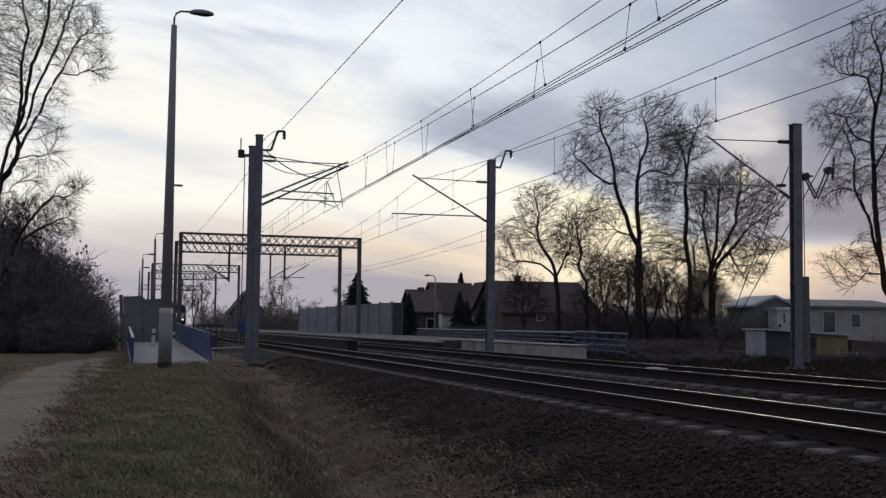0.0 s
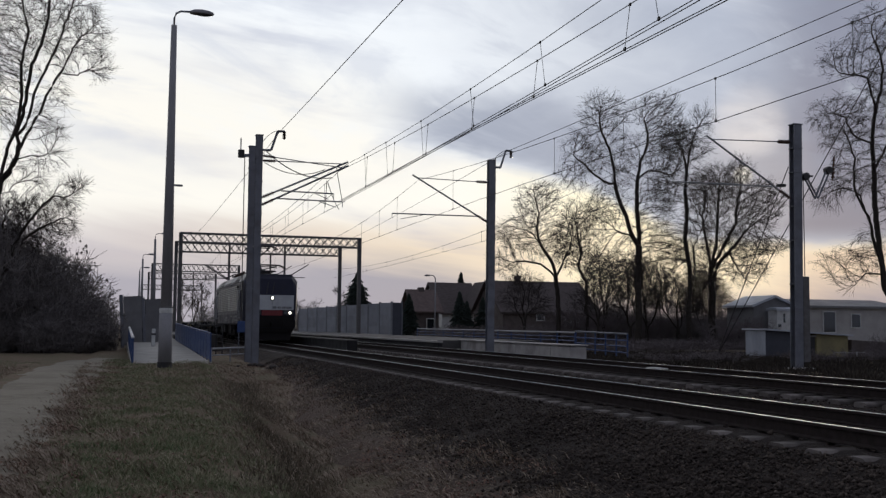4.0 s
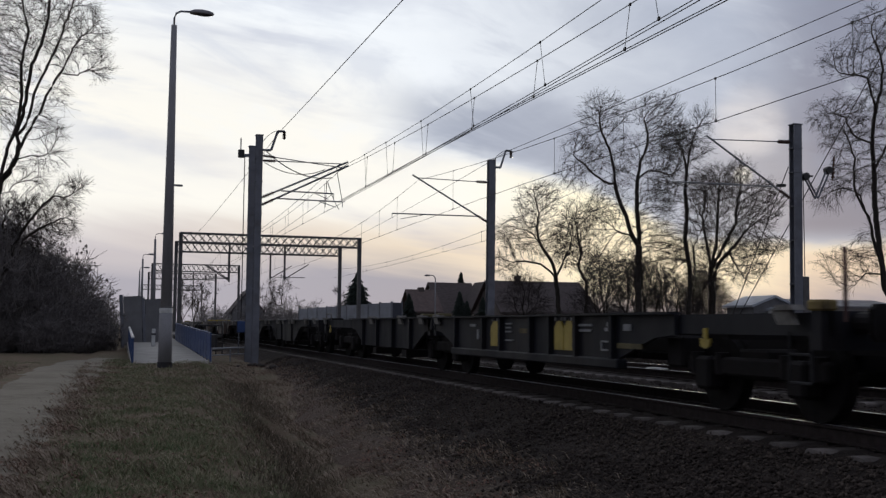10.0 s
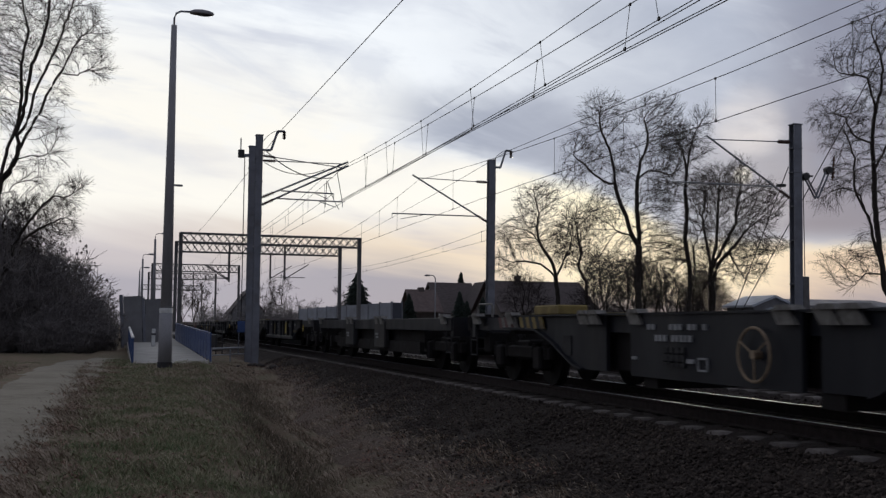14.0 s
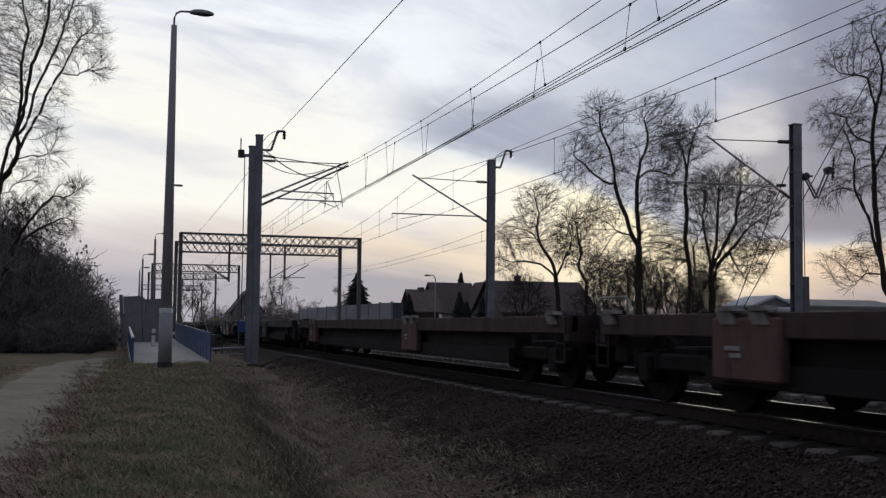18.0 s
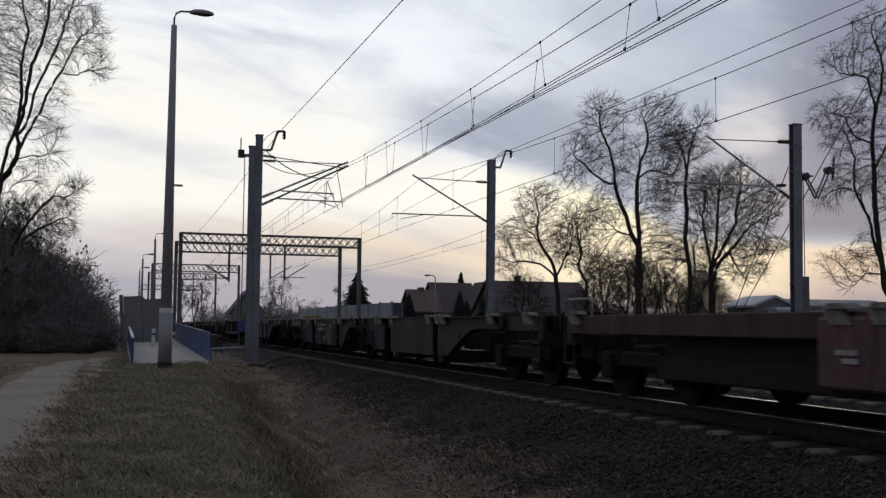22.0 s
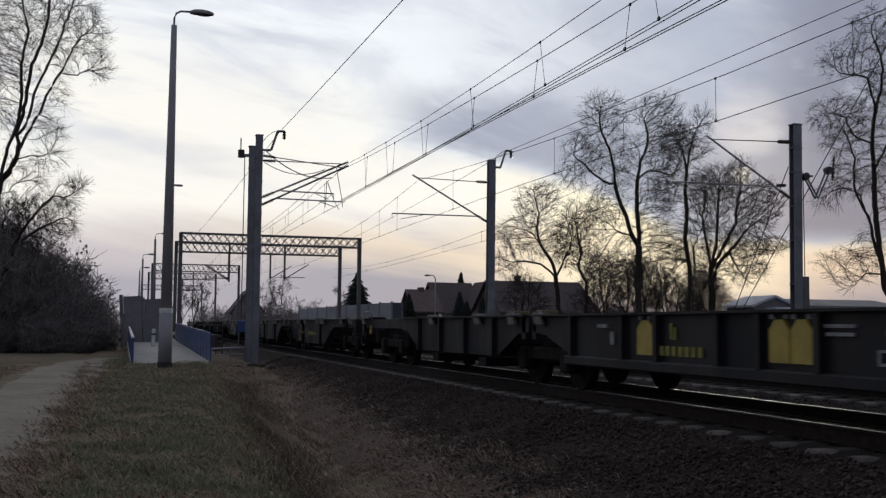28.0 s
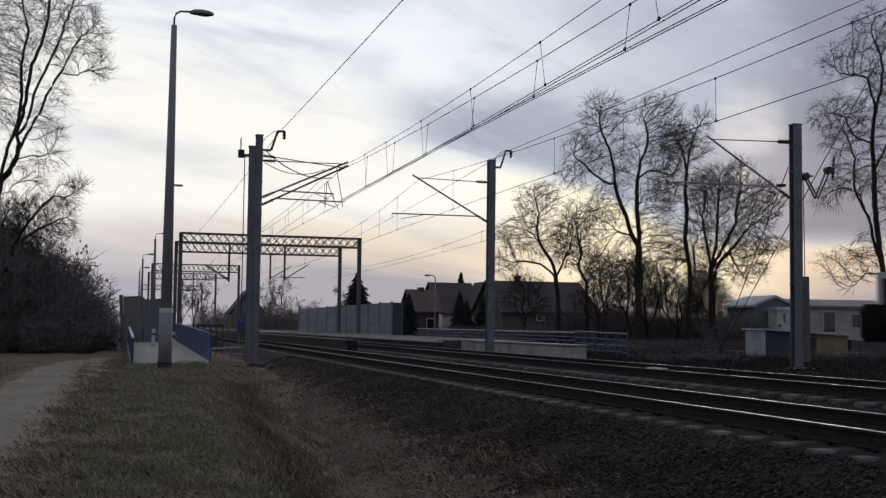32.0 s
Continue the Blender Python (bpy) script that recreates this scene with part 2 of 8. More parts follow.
M["lampost"] = surface("grey_concrete_pole", (0.27, 0.265, 0.275), (0.22, 0.215, 0.22), 0.8, scale=2.2, bump=0.003, stretch=(1, 1, 0.3))
M["lattice"] = surface("weathered_lattice_steel", (0.13, 0.125, 0.125), (0.10, 0.092, 0.09), 0.85, 0.0, scale=6)
M["wire"] = surface("oxidised_copper_wire", (0.045, 0.042, 0.040), None, 0.6, 0.4, scale=20)
M["insulator"] = surface("brown_glazed_porcelain", (0.07, 0.035, 0.025), None, 0.25, scale=10)
M["blue"] = surface("faded_blue_paint", (0.028, 0.066, 0.19), (0.024, 0.052, 0.145), 0.5, scale=3, bump=0.002, dirt=(0.07, 0.06, 0.055), dirt_amount=0.3)
M["white_paint"] = surface("dull_white_paint", (0.62, 0.62, 0.60), (0.5, 0.5, 0.48), 0.55, scale=4, dirt=(0.25, 0.22, 0.19))
M["barrier"] = surface("grey_noise_barrier", (0.285, 0.295, 0.325), (0.24, 0.25, 0.275), 0.7, scale=1.3, bump=0.004, vary=0.08, dirt=(0.14, 0.135, 0.13))
M["barrier_dark"] = surface("dirty_grey_screen", (0.195, 0.192, 0.195), (0.16, 0.157, 0.16), 0.75, scale=1.3, bump=0.004, vary=0.08, dirt=(0.09, 0.085, 0.08))
M["dark_steel"] = surface("black_painted_steel", (0.022, 0.022, 0.024), (0.03, 0.027, 0.026), 0.6, 0.1, scale=4, bump=0.002, dirt=(0.06, 0.045, 0.035), dirt_amount=0.5)
M["bark"] = surface("dark_wet_bark", (0.045, 0.037, 0.031), (0.030, 0.026, 0.022), 0.95, scale=5, bump=0.02, fine=26, spec=0.2)
M["twig"] = surface("thin_twigs", (0.046, 0.039, 0.036), (0.060, 0.050, 0.045), 0.95, scale=3, spec=0.15)
M["bush"] = surface("bare_bush_stems", (0.160, 0.146, 0.143), (0.192, 0.172, 0.163), 0.95, scale=2, spec=0.15)
M["bramble"] = surface("dark_bramble_stems", (0.165, 0.142, 0.142), (0.128, 0.110, 0.110), 0.95, scale=2, spec=0.1)
M["needles"] = surface("spruce_needles", (0.034, 0.044, 0.036), (0.026, 0.035, 0.030), 0.9, scale=3, spec=0.2)
M["roof_dark"] = surface("dark_roof_tiles", (0.098, 0.080, 0.076), (0.076, 0.063, 0.060), 0.9, spec=0.2, scale=2.5, bump=0.01, stretch=(1, 1, 3))
M["roof_red"] = surface("red_brown_roof_tiles", (0.125, 0.088, 0.078), (0.098, 0.070, 0.063), 0.85, scale=2.5, bump=0.01)
M["plaster"] = surface("pale_plaster", (0.42, 0.40, 0.38), (0.35, 0.335, 0.32), 0.9, scale=1.1, bump=0.004, dirt=(0.2, 0.18, 0.16))
M["shed_wall"] = surface("pale_blue_grey_boards", (0.38, 0.40, 0.44), (0.31, 0.33, 0.36), 0.85, scale=2.0, bump=0.004, dirt=(0.16, 0.15, 0.14), stretch=(1, 1, 0.3))
M["brickwall"] = surface("brown_house_wall", (0.112, 0.090, 0.082), (0.088, 0.071, 0.065), 0.9, scale=2.0, bump=0.006)
M["roof_pale"] = surface("pale_metal_roof", (0.46, 0.48, 0.52), (0.38, 0.40, 0.44), 0.5, 0.2, scale=1.5)
M["yellow_wall"] = surface("ochre_shed_wall", (0.32, 0.275, 0.135), (0.25, 0.215, 0.115), 0.85, scale=1.4, dirt=(0.12, 0.10, 0.07))
M["window"] = glass("dark_window_glass", (0.02, 0.022, 0.026))
M["loco_grey"] = surface("dark_blue_grey_loco_paint", (0.022, 0.0225, 0.040), (0.018, 0.019, 0.034), 0.5, 0.0, scale=1.2, dirt=(0.018, 0.017, 0.019), dirt_amount=0.5, spec=0.14)
M["loco_rib"] = surface("blue_grey_ribbed_panels", (0.048, 0.054, 0.078), (0.040, 0.045, 0.065), 0.5, 0.0, scale=1.6, dirt=(0.028, 0.026, 0.027), dirt_amount=0.6, spec=0.3, stretch=(1, 1, 0.4))
M["loco_faded"] = surface("faded_grey_loco_paint", (0.062, 0.065, 0.080), (0.050, 0.053, 0.066), 0.5, scale=2, spec=0.3)
M["under_grey"] = surface("dusty_underframe_and_wall_shade", (0.034, 0.033, 0.034), (0.025, 0.024, 0.024), 0.8, scale=3, spec=0.22)
# mottled tones paint the reflection of trees into the front cab panes
M["cab_glass"] = surface("mottled_reflection_cab_glass", (0.085, 0.084, 0.080), (0.022, 0.023, 0.027), 0.25, scale=6, spec=0.12)
# the pale tint is a reflection put into the rear cab panes' colour
M["cab_pane"] = glass("pale_reflection_tint_glass", (0.10, 0.11, 0.12), 0.12)
M["loco_light"] = surface("silver_grey_loco_paint", (0.19, 0.195, 0.21), (0.16, 0.165, 0.18), 0.5, scale=1.3, dirt=(0.12, 0.11, 0.10))
# grey-green tint, lightened to hold the sky's reflection in the windscreen
M["windscreen"] = glass("sky_lightened_windscreen_glass", (0.045, 0.055, 0.062), 0.12)
M["loco_red"] = surface("red_loco_paint", (0.20, 0.018, 0.020), (0.15, 0.016, 0.018), 0.4, scale=2, dirt=(0.06, 0.03, 0.03))
M["loco_front"] = surface("pale_grey_front_panel", (0.40, 0.41, 0.42), (0.34, 0.35, 0.36), 0.45, scale=1.5, dirt=(0.16, 0.14, 0.13))
M["under"] = surface("grimy_underframe", (0.014, 0.0125, 0.0125), (0.019, 0.016, 0.015), 0.8, 0.0, scale=4, bump=0.004, spec=0.12)
M["wheel"] = surface("worn_wheel_steel", (0.012, 0.0105, 0.010), (0.010, 0.0085, 0.008), 0.85, 0.0, scale=6, spec=0.12)
M["wagon_dark"] = surface("grimy_charcoal_wagon_paint", (0.0135, 0.0142, 0.0190), (0.0105, 0.0110, 0.0148), 0.6, scale=1.3, dirt=(0.020, 0.015, 0.013), dirt_amount=0.6, stretch=(1, 1, 0.35), spec=0.22)
M["wagon_grey"] = surface("dull_grey_wagon_paint", (0.024, 0.0245, 0.027), (0.019, 0.0195, 0.021), 0.62, scale=1.3, dirt=(0.028, 0.020, 0.016), dirt_amount=0.6, stretch=(1, 1, 0.35), spec=0.24)
M["wagon_white"] = surface("rust_streaked_pale_wagon_paint", (0.40, 0.38, 0.355), (0.28, 0.262, 0.243), 0.8, scale=3.6, dirt=(0.075, 0.043, 0.030), dirt_amount=0.9, stretch=(1, 1, 0.22), spec=0.2, dirt_from=0.47, dirt_to=0.57)
M["wagon_red"] = surface("oxide_red_wagon_paint", (0.046, 0.019, 0.017), (0.032, 0.0155, 0.014), 0.8, scale=3, dirt=(0.03, 0.022, 0.02), dirt_amount=0.7, stretch=(1, 1, 0.3), spec=0.4)
M["wagon_red_pale"] = surface("faded_red_support_paint", (0.125, 0.066, 0.062), (0.09, 0.050, 0.046), 0.8, scale=4, dirt=(0.03, 0.022, 0.02), dirt_amount=0.85, stretch=(1, 1, 0.3), spec=0.2)
M["wagon_rust"] = surface("rusted_through_wagon_paint", (0.066, 0.043, 0.035), (0.115, 0.086, 0.072), 0.9, scale=5, dirt=(0.028, 0.018, 0.015), dirt_amount=0.8, stretch=(1, 1, 0.2), spec=0.15)
M["yellow"] = surface("yellow_safety_paint", (0.40, 0.295, 0.04), (0.30, 0.225, 0.04), 0.55, scale=3, dirt=(0.12, 0.09, 0.03), dirt_amount=0.6)
M["marking"] = surface("white_stencil_paint", (0.27, 0.27, 0.275), (0.18, 0.18, 0.18), 0.8, scale=9)
M["yellow_dull"] = surface("dirty_ochre_paint", (0.24, 0.175, 0.05), (0.16, 0.115, 0.04), 0.8, scale=4, dirt=(0.05, 0.035, 0.02), dirt_amount=0.8)
M["rust_door"] = surface("rusted_orange_door_paint", (0.165, 0.105, 0.040), (0.11, 0.065, 0.028), 0.85, scale=5, dirt=(0.03, 0.02, 0.015), dirt_amount=0.8, stretch=(1, 1, 0.4))
M["yellow_word"] = surface("yellow_green_lettering_paint", (0.23, 0.22, 0.05), (0.17, 0.16, 0.045), 0.8, scale=6)
M["yellow_faded"] = surface("faded_yellow_paint", (0.115, 0.092, 0.036), (0.07, 0.058, 0.028), 0.8, scale=5)
M["stop"] = surface("worn_pale_steel", (0.155, 0.145, 0.13), (0.09, 0.082, 0.073), 0.7, scale=9)
M["orange"] = surface("dull_orange_handwheel_paint", (0.24, 0.17, 0.10), (0.17, 0.12, 0.08), 0.6, scale=5)
M["light"] = glowing("headlight_glow", (1.0, 0.96, 0.84), 4.0)
M["roof_gear"] = surface("dark_roof_equipment", (0.03, 0.03, 0.032), (0.05, 0.03, 0.028), 0.6, 0.3, scale=4)



def piece_material(name, tones, rough=0.9, patch=0.5):
    """Loose stones or blades: every piece takes a tone of its own, in drifting patches."""
    m = bpy.data.materials.new(name)
    m.use_nodes = True
    N = Nodes(m.node_tree)
    b = m.node_tree.nodes["Principled BSDF"]
    rnd = m.node_tree.nodes.new("ShaderNodeNewGeometry").outputs["Random Per Island"]
    co = m.node_tree.nodes.new("ShaderNodeTexCoord").outputs["Object"]
    k = N.math("ADD", N.math("MULTIPLY", rnd, 0.7), N.math("MULTIPLY", N.math("SUBTRACT", N.noise(co, patch, 4.0), 0.35), 1.0))
    col = N.mix(N.ramp(k, 0.1, 0.45), tones[0], tones[1])
    col = N.mix(N.ramp(k, 0.5, 0.85), col, tones[2])
    N.put(b.inputs["Base Color"], col)
    b.inputs["Roughness"].default_value = rough
    b.inputs["Specular IOR Level"].default_value = 0.2
    return m


M["stone"] = piece_material("ballast_stones", [(0.024, 0.0180, 0.0150), (0.046, 0.0355, 0.0295), (0.084, 0.066, 0.054)])
M["grass"] = piece_material("withered_grass_blades", [(0.100, 0.142, 0.062), (0.185, 0.196, 0.110), (0.34, 0.29, 0.20)], patch=1.5)
M["litter"] = piece_material("reddish_fallen_leaves", [(0.085, 0.046, 0.036), (0.16, 0.090, 0.066), (0.25, 0.165, 0.115)], patch=1.2)
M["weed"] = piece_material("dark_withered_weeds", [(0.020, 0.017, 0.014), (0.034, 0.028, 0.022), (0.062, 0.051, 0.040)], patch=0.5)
# brown kept below the grass tones, to put shade into the ditch's crease
M["crease_weed"] = piece_material("crease_shade_weeds", [(0.072, 0.060, 0.042), (0.115, 0.096, 0.067), (0.20, 0.165, 0.118)], patch=0.8)
M["straw"] = piece_material("reddish_dead_grass", [(0.112, 0.081, 0.058), (0.200, 0.153, 0.110), (0.37, 0.30, 0.23)], patch=0.7)


# ---- mesh helpers ----
def link_mesh(name, bm, material, parent=None, label="", smooth=False):
    me = bpy.data.meshes.new(name)
    bm.to_mesh(me)
    bm.free()
    if smooth:
        for p in me.polygons:
            p.use_smooth = True
    me.materials.append(material)
    ob = new(name, me)
    if parent is not None:
        ob.parent = parent
    if label:
        ob["label"] = label
    return ob


def part(name, bm, material, parent, label="", smooth=False):
    """One mesh object under a thing or a part."""
    return link_mesh(name, bm, material, parent, label, smooth)


def raw(name, verts, faces, material, parent=None, label="", smooth=False):
    me = bpy.data.meshes.new(name)
    me.from_pydata([tuple(v) for v in verts], [], [tuple(f) for f in faces])
    if smooth:
        for p in me.polygons:
            p.use_smooth = True
    me.materials.append(material)
    ob = new(name, me)
    if parent is not None:
        ob.parent = parent
    if label:
        ob["label"] = label
    return ob


def box(bm, x0, x1, y0, y1, z0, z1, bevel=0.0):
    r = bmesh.ops.create_cube(bm, size=1.0)
    vs = r["verts"]
    for v in vs:
        v.co = Vector((x0 if v.co.x < 0 else x1, y0 if v.co.y < 0 else y1, z0 if v.co.z < 0 else z1))
    if bevel > 0:
        es = list({e for v in vs for e in v.link_edges})
        bmesh.ops.bevel(bm, geom=es, offset=bevel, segments=1, affect="EDGES", profile=0.5)
    return bm


def boxes(*dims, bevel=0.0):
    bm = bmesh.new()
    for d in dims:
        box(bm, *d, bevel=bevel)
    return bm


def rod(bm, a, b, r, r2=None, sides=6):
    a, b = Vector(a), Vector(b)
    d = b - a
    m = Matrix.Translation((a + b) / 2) @ d.to_track_quat("Z", "Y").to_matrix().to_4x4()
    bmesh.ops.create_cone(bm, cap_ends=True, segments=sides, radius1=r, radius2=r if r2 is None else r2, depth=d.length, matrix=m)
    return bm


def rods(list_, r, sides=6):
    bm = bmesh.new()
    for a, b in list_:
        rod(bm, a, b, r, sides=sides)
    return bm


def beam(bm, a, b, w, h):
    """A square bar from a to b, w wide and h high."""
    a, b = Vector(a), Vector(b)
    d = b - a
    m = Matrix.Translation((a + b) / 2) @ d.to_track_quat("Y", "Z").to_matrix().to_4x4() @ Matrix.Diagonal((w, d.length, h, 1))
    bmesh.ops.create_cube(bm, size=1.0, matrix=m)
    return bm


def cyl(bm, c, r, depth, axis="X", sides=20, r2=None):
    rot = {"X": pose(0, 0, 0, 0, 90, 0), "Y": pose(0, 0, 0, 90, 0, 0), "Z": Matrix()}[axis]
    bmesh.ops.create_cone(bm, cap_ends=True, segments=sides, radius1=r, radius2=r if r2 is None else r2, depth=depth, matrix=Matrix.Translation(c) @ rot)
    return bm


def prism(bm, outline, x0, x1):
    """An outline in (y, z), drawn out from x0 to x1."""
    a = [bm.verts.new((x0, y, z)) for y, z in outline]
    b = [bm.verts.new((x1, y, z)) for y, z in outline]
    n = len(outline)
    bm.faces.new(a), bm.faces.new(b[::-1])
    for i in range(n):
        bm.faces.new((a[(i + 1) % n], a[i], b[i], b[(i + 1) % n]))
    bmesh.ops.recalc_face_normals(bm, faces=bm.faces[:])
    return bm


def prism_y(bm, outline, y0, y1):
    """An outline in (x, z), drawn out from y0 to y1."""
    a = [bm.verts.new((x, y0, z)) for x, z in outline]
    b = [bm.verts.new((x, y1, z)) for x, z in outline]
    n = len(outline)
    bm.faces.new(a), bm.faces.new(b[::-1])
    for i in range(n):
        bm.faces.new((a[(i + 1) % n], a[i], b[i], b[(i + 1) % n]))
    bmesh.ops.recalc_face_normals(bm, faces=bm.faces[:])
    return bm


def thing(name, label, category, at=(0, 0, 0), group="", kind=""):
    e = new(name)
    e.empty_display_size = 0.3
    e.location = at
    return tagged(e, label, category, group, kind)


class Tubes:
    """Many thin tapered tubes, gathered into one mesh."""

    def __init__(self):
        self.v, self.f = [], []

    def line(self, pts, radii, sides=4):
        base = len(self.v)
        n = len(pts)
        for i, p in enumerate(pts):
            d = (pts[min(i + 1, n - 1)] - pts[max(i - 1, 0)])
            if d.length < 1e-6:
                d = Vector((0, 0, 1))
            d.normalize()
            a = d.cross(Vector((0.31, 0.2, 0.93)) if abs(d.z) < 0.9 else Vector((1, 0, 0)))
            a.normalize()
            b = d.cross(a)
            for k in range(sides):
                t = 2 * math.pi * k / sides
                self.v.append(p + (a * math.cos(t) + b * math.sin(t)) * radii[i])
        for i in range(n - 1):
            for k in range(sides):
                k2 = (k + 1) % sides
                self.f.append((base + i * sides + k, base + i * sides + k2, base + (i + 1) * sides + k2, base + (i + 1) * sides + k))

    def blade(self, pts, radii):
        """A hair-thin twig as a narrow strip."""
        base = len(self.v)
        for i, p in enumerate(pts):
            d = pts[min(i + 1, len(pts) - 1)] - pts[max(i - 1, 0)]
            a = d.cross(Vector((0.33, 0.94, 0.05)))
            a.normalize()
            self.v += [p - a * radii[i] * 0.9, p + a * radii[i] * 0.9]
        for i in range(len(pts) - 1):
            self.f.append((base + 2 * i, base + 2 * i + 1, base + 2 * i + 3, base + 2 * i + 2))

    def make(self, name, material, parent=None, label="", smooth=True):
        return raw(name, self.v, self.f, material, parent, label, smooth)


# ---- ground and tracks ----
FAR_X, FAR_Z = 4.025, 0.10


def ditch_shift(y):
    """How far the ditch has come nearer to the track."""
    return 1.25 * min(1.0, max(0.0, (y - 10.5) / 18.0))


def ground_z(x, y):
    """Height of the earth: path, verge, ditch, then the flat land beyond the line."""
    prof = [(-3000, -0.5), (-60, -0.5), (-16, -0.42), (-11, -0.50), (-8.4, -0.57), (-7.2, -0.60), (-6.30, -0.72), (-5.92, -1.02), (-5.66, -1.10), (-5.3, -1.0), (-4.4, -0.95), (-3.0, -0.9),
            (6.0, -0.6), (8.5, -0.36), (12, -0.32), (60, -0.4), (3000, -0.5)]
    side = x
    if -7.6 < x < -2.6:
        x -= ditch_shift(y) * min(1.0, (x + 7.6) / 1.9, (-2.6 - x) / 1.4)
    for (xa, za), (xb, zb) in zip(prof, prof[1:]):
        if xa <= x <= xb:
            k = (x - xa) / (xb - xa)
            k = k * k * (3 - 2 * k)
            z = za + (zb - za) * k
            break
    x = side
    # the ditch and verge rise to the platform ramp
    if x < -3.0 and x > -9:
        k = min(1, max(0, (y - 22) / 16))
        z = z * (1 - k) + max(z, -0.44) * k
    if -30 < x < 40 and 0 < y < 120:
        z += 0.05 * noise.noise((x * 0.9, y * 0.6, 1.7)) + 0.02 * noise.noise((x * 3, y * 3, 4.2))
    return z


def make_ground():
    xs = [-3000, -800, -300, -150, -80, -50, -35, -28, -22, -18, -16, -14.5, -13] + [-12 + 0.4 * i for i in range(12)] + [-7.3 + 0.16 * i for i in range(29)] + [-2.5, -1, 1, 3, 5, 6, 7, 8, 9, 10, 12, 15, 20, 30, 40, 60, 100, 200, 400, 900, 3000]
    ys = [-3000, -900, -300, -100, -40, -15, -5, 0] + [2 + 0.7 * i for i in range(60)] + [45, 48, 52, 56, 60, 66, 72, 80, 90, 105, 120, 150, 200, 300, 500, 900, 1600, 3000]
    vs = [(x, y, ground_z(x, y)) for y in ys for x in xs]
    n = len(xs)
    fs = [(j * n + i, j * n + i + 1, (j + 1) * n + i + 1, (j + 1) * n + i) for j in range(len(ys) - 1) for i in range(n - 1)]
    tagged(raw("ground", vs, fs, M["soil"], smooth=True), "withered grass verge and bare soil beside the railway", "ground", kind="structure")
    # worn gravel footpath
    vs, fs = [], []
    py = [-25 + 1.0 * i for i in range(71)]
    cols = 9
    for y in py:
        left = -10.75 + 0.16 * math.sin(y * 0.31) + 0.6 * max(0, (y - 24) / 20) + 0.1 * math.sin(y * 1.3)
        right = -8.82 + 0.10 * math.sin(y * 0.43 + 1) + 0.75 * max(0, (y - 18) / 20) + 0.06 * math.sin(y * 1.9)
        for c in range(cols):
            k = c / (cols - 1)
            x = left + (right - left) * k
            vs.append((x, y, ground_z(x, y) + 0.012 - 0.03 * (1 if c in (0, cols - 1) else 0) + 0.012))
    fs = [(j * cols + i, j * cols + i + 1, (j + 1) * cols + i + 1, (j + 1) * cols + i) for j in range(len(py) - 1) for i in range(cols - 1)]
    tagged(raw("path", vs, fs, M["path"], smooth=True), "trodden pale gravel footpath along the verge", "path", kind="structure")


BED = [(-5.25, -1.12), (-5.0, -1.0), (-4.7, -0.88), (-3.2, -0.60), (-2.05, -0.33), (-1.7, -0.245), (-1.4, -0.222), (-1.28, -0.215), (-1.12, -0.182), (-0.95, -0.180), (-0.8, -0.21), (1.3, -0.24), (2.0, -0.23), (2.6, -0.17), (2.8, -0.15),
       (5.3, -0.15), (5.9, -0.16), (7.2, -0.34), (8.3, -0.42)]


def bed_z(x, y=0.0):
    if x < -2.05:
        x = -2.05 + (x + 2.05) / (1 - ditch_shift(y) / 3.3)
    for (xa, za), (xb, zb) in zip(BED, BED[1:]):
        if xa <= x <= xb:
            return za + (zb - za) * (x - xa) / (xb - xa)
    return -0.9


def make_bed():
    xs = []
    for (xa, za), (xb, zb) in zip(BED, BED[1:]):
        k = max(1, int((xb - xa) / 0.3))
        xs += [xa + (xb - xa) * i / k for i in range(k)]
    xs.append(BED[-1][0])
    ys = [-900, -300, -100, -30, -5] + [1 + 0.5 * i for i in range(90)] + [50, 56, 64, 75, 90, 120, 180, 300, 900]
    vs = []
    for y in ys:
        for x in xs:
            edge = -0.35 * noise.noise((3.1, y * 0.35, 0)) if x < -4.5 else 0
            vs.append(((x if x > -2.05 else -2.05 + (x + 2.05) * (1 - ditch_shift(y) / 3.3)) + edge, y, bed_z(x) + 0.05 * noise.noise((x * 1.3, y * 1.1, 3)) * (1 if x < -1.6 else 0.4)))
    n = len(xs)
    fs = [(j * n + i, j * n + i + 1, (j + 1) * n + i + 1, (j + 1) * n + i) for j in range(len(ys) - 1) for i in range(n - 1)]
    tagged(raw("ballast_bed", vs, fs, M["ballast"], smooth=True), "dark crushed-stone ballast bed under two railway tracks", "ballast", kind="structure")


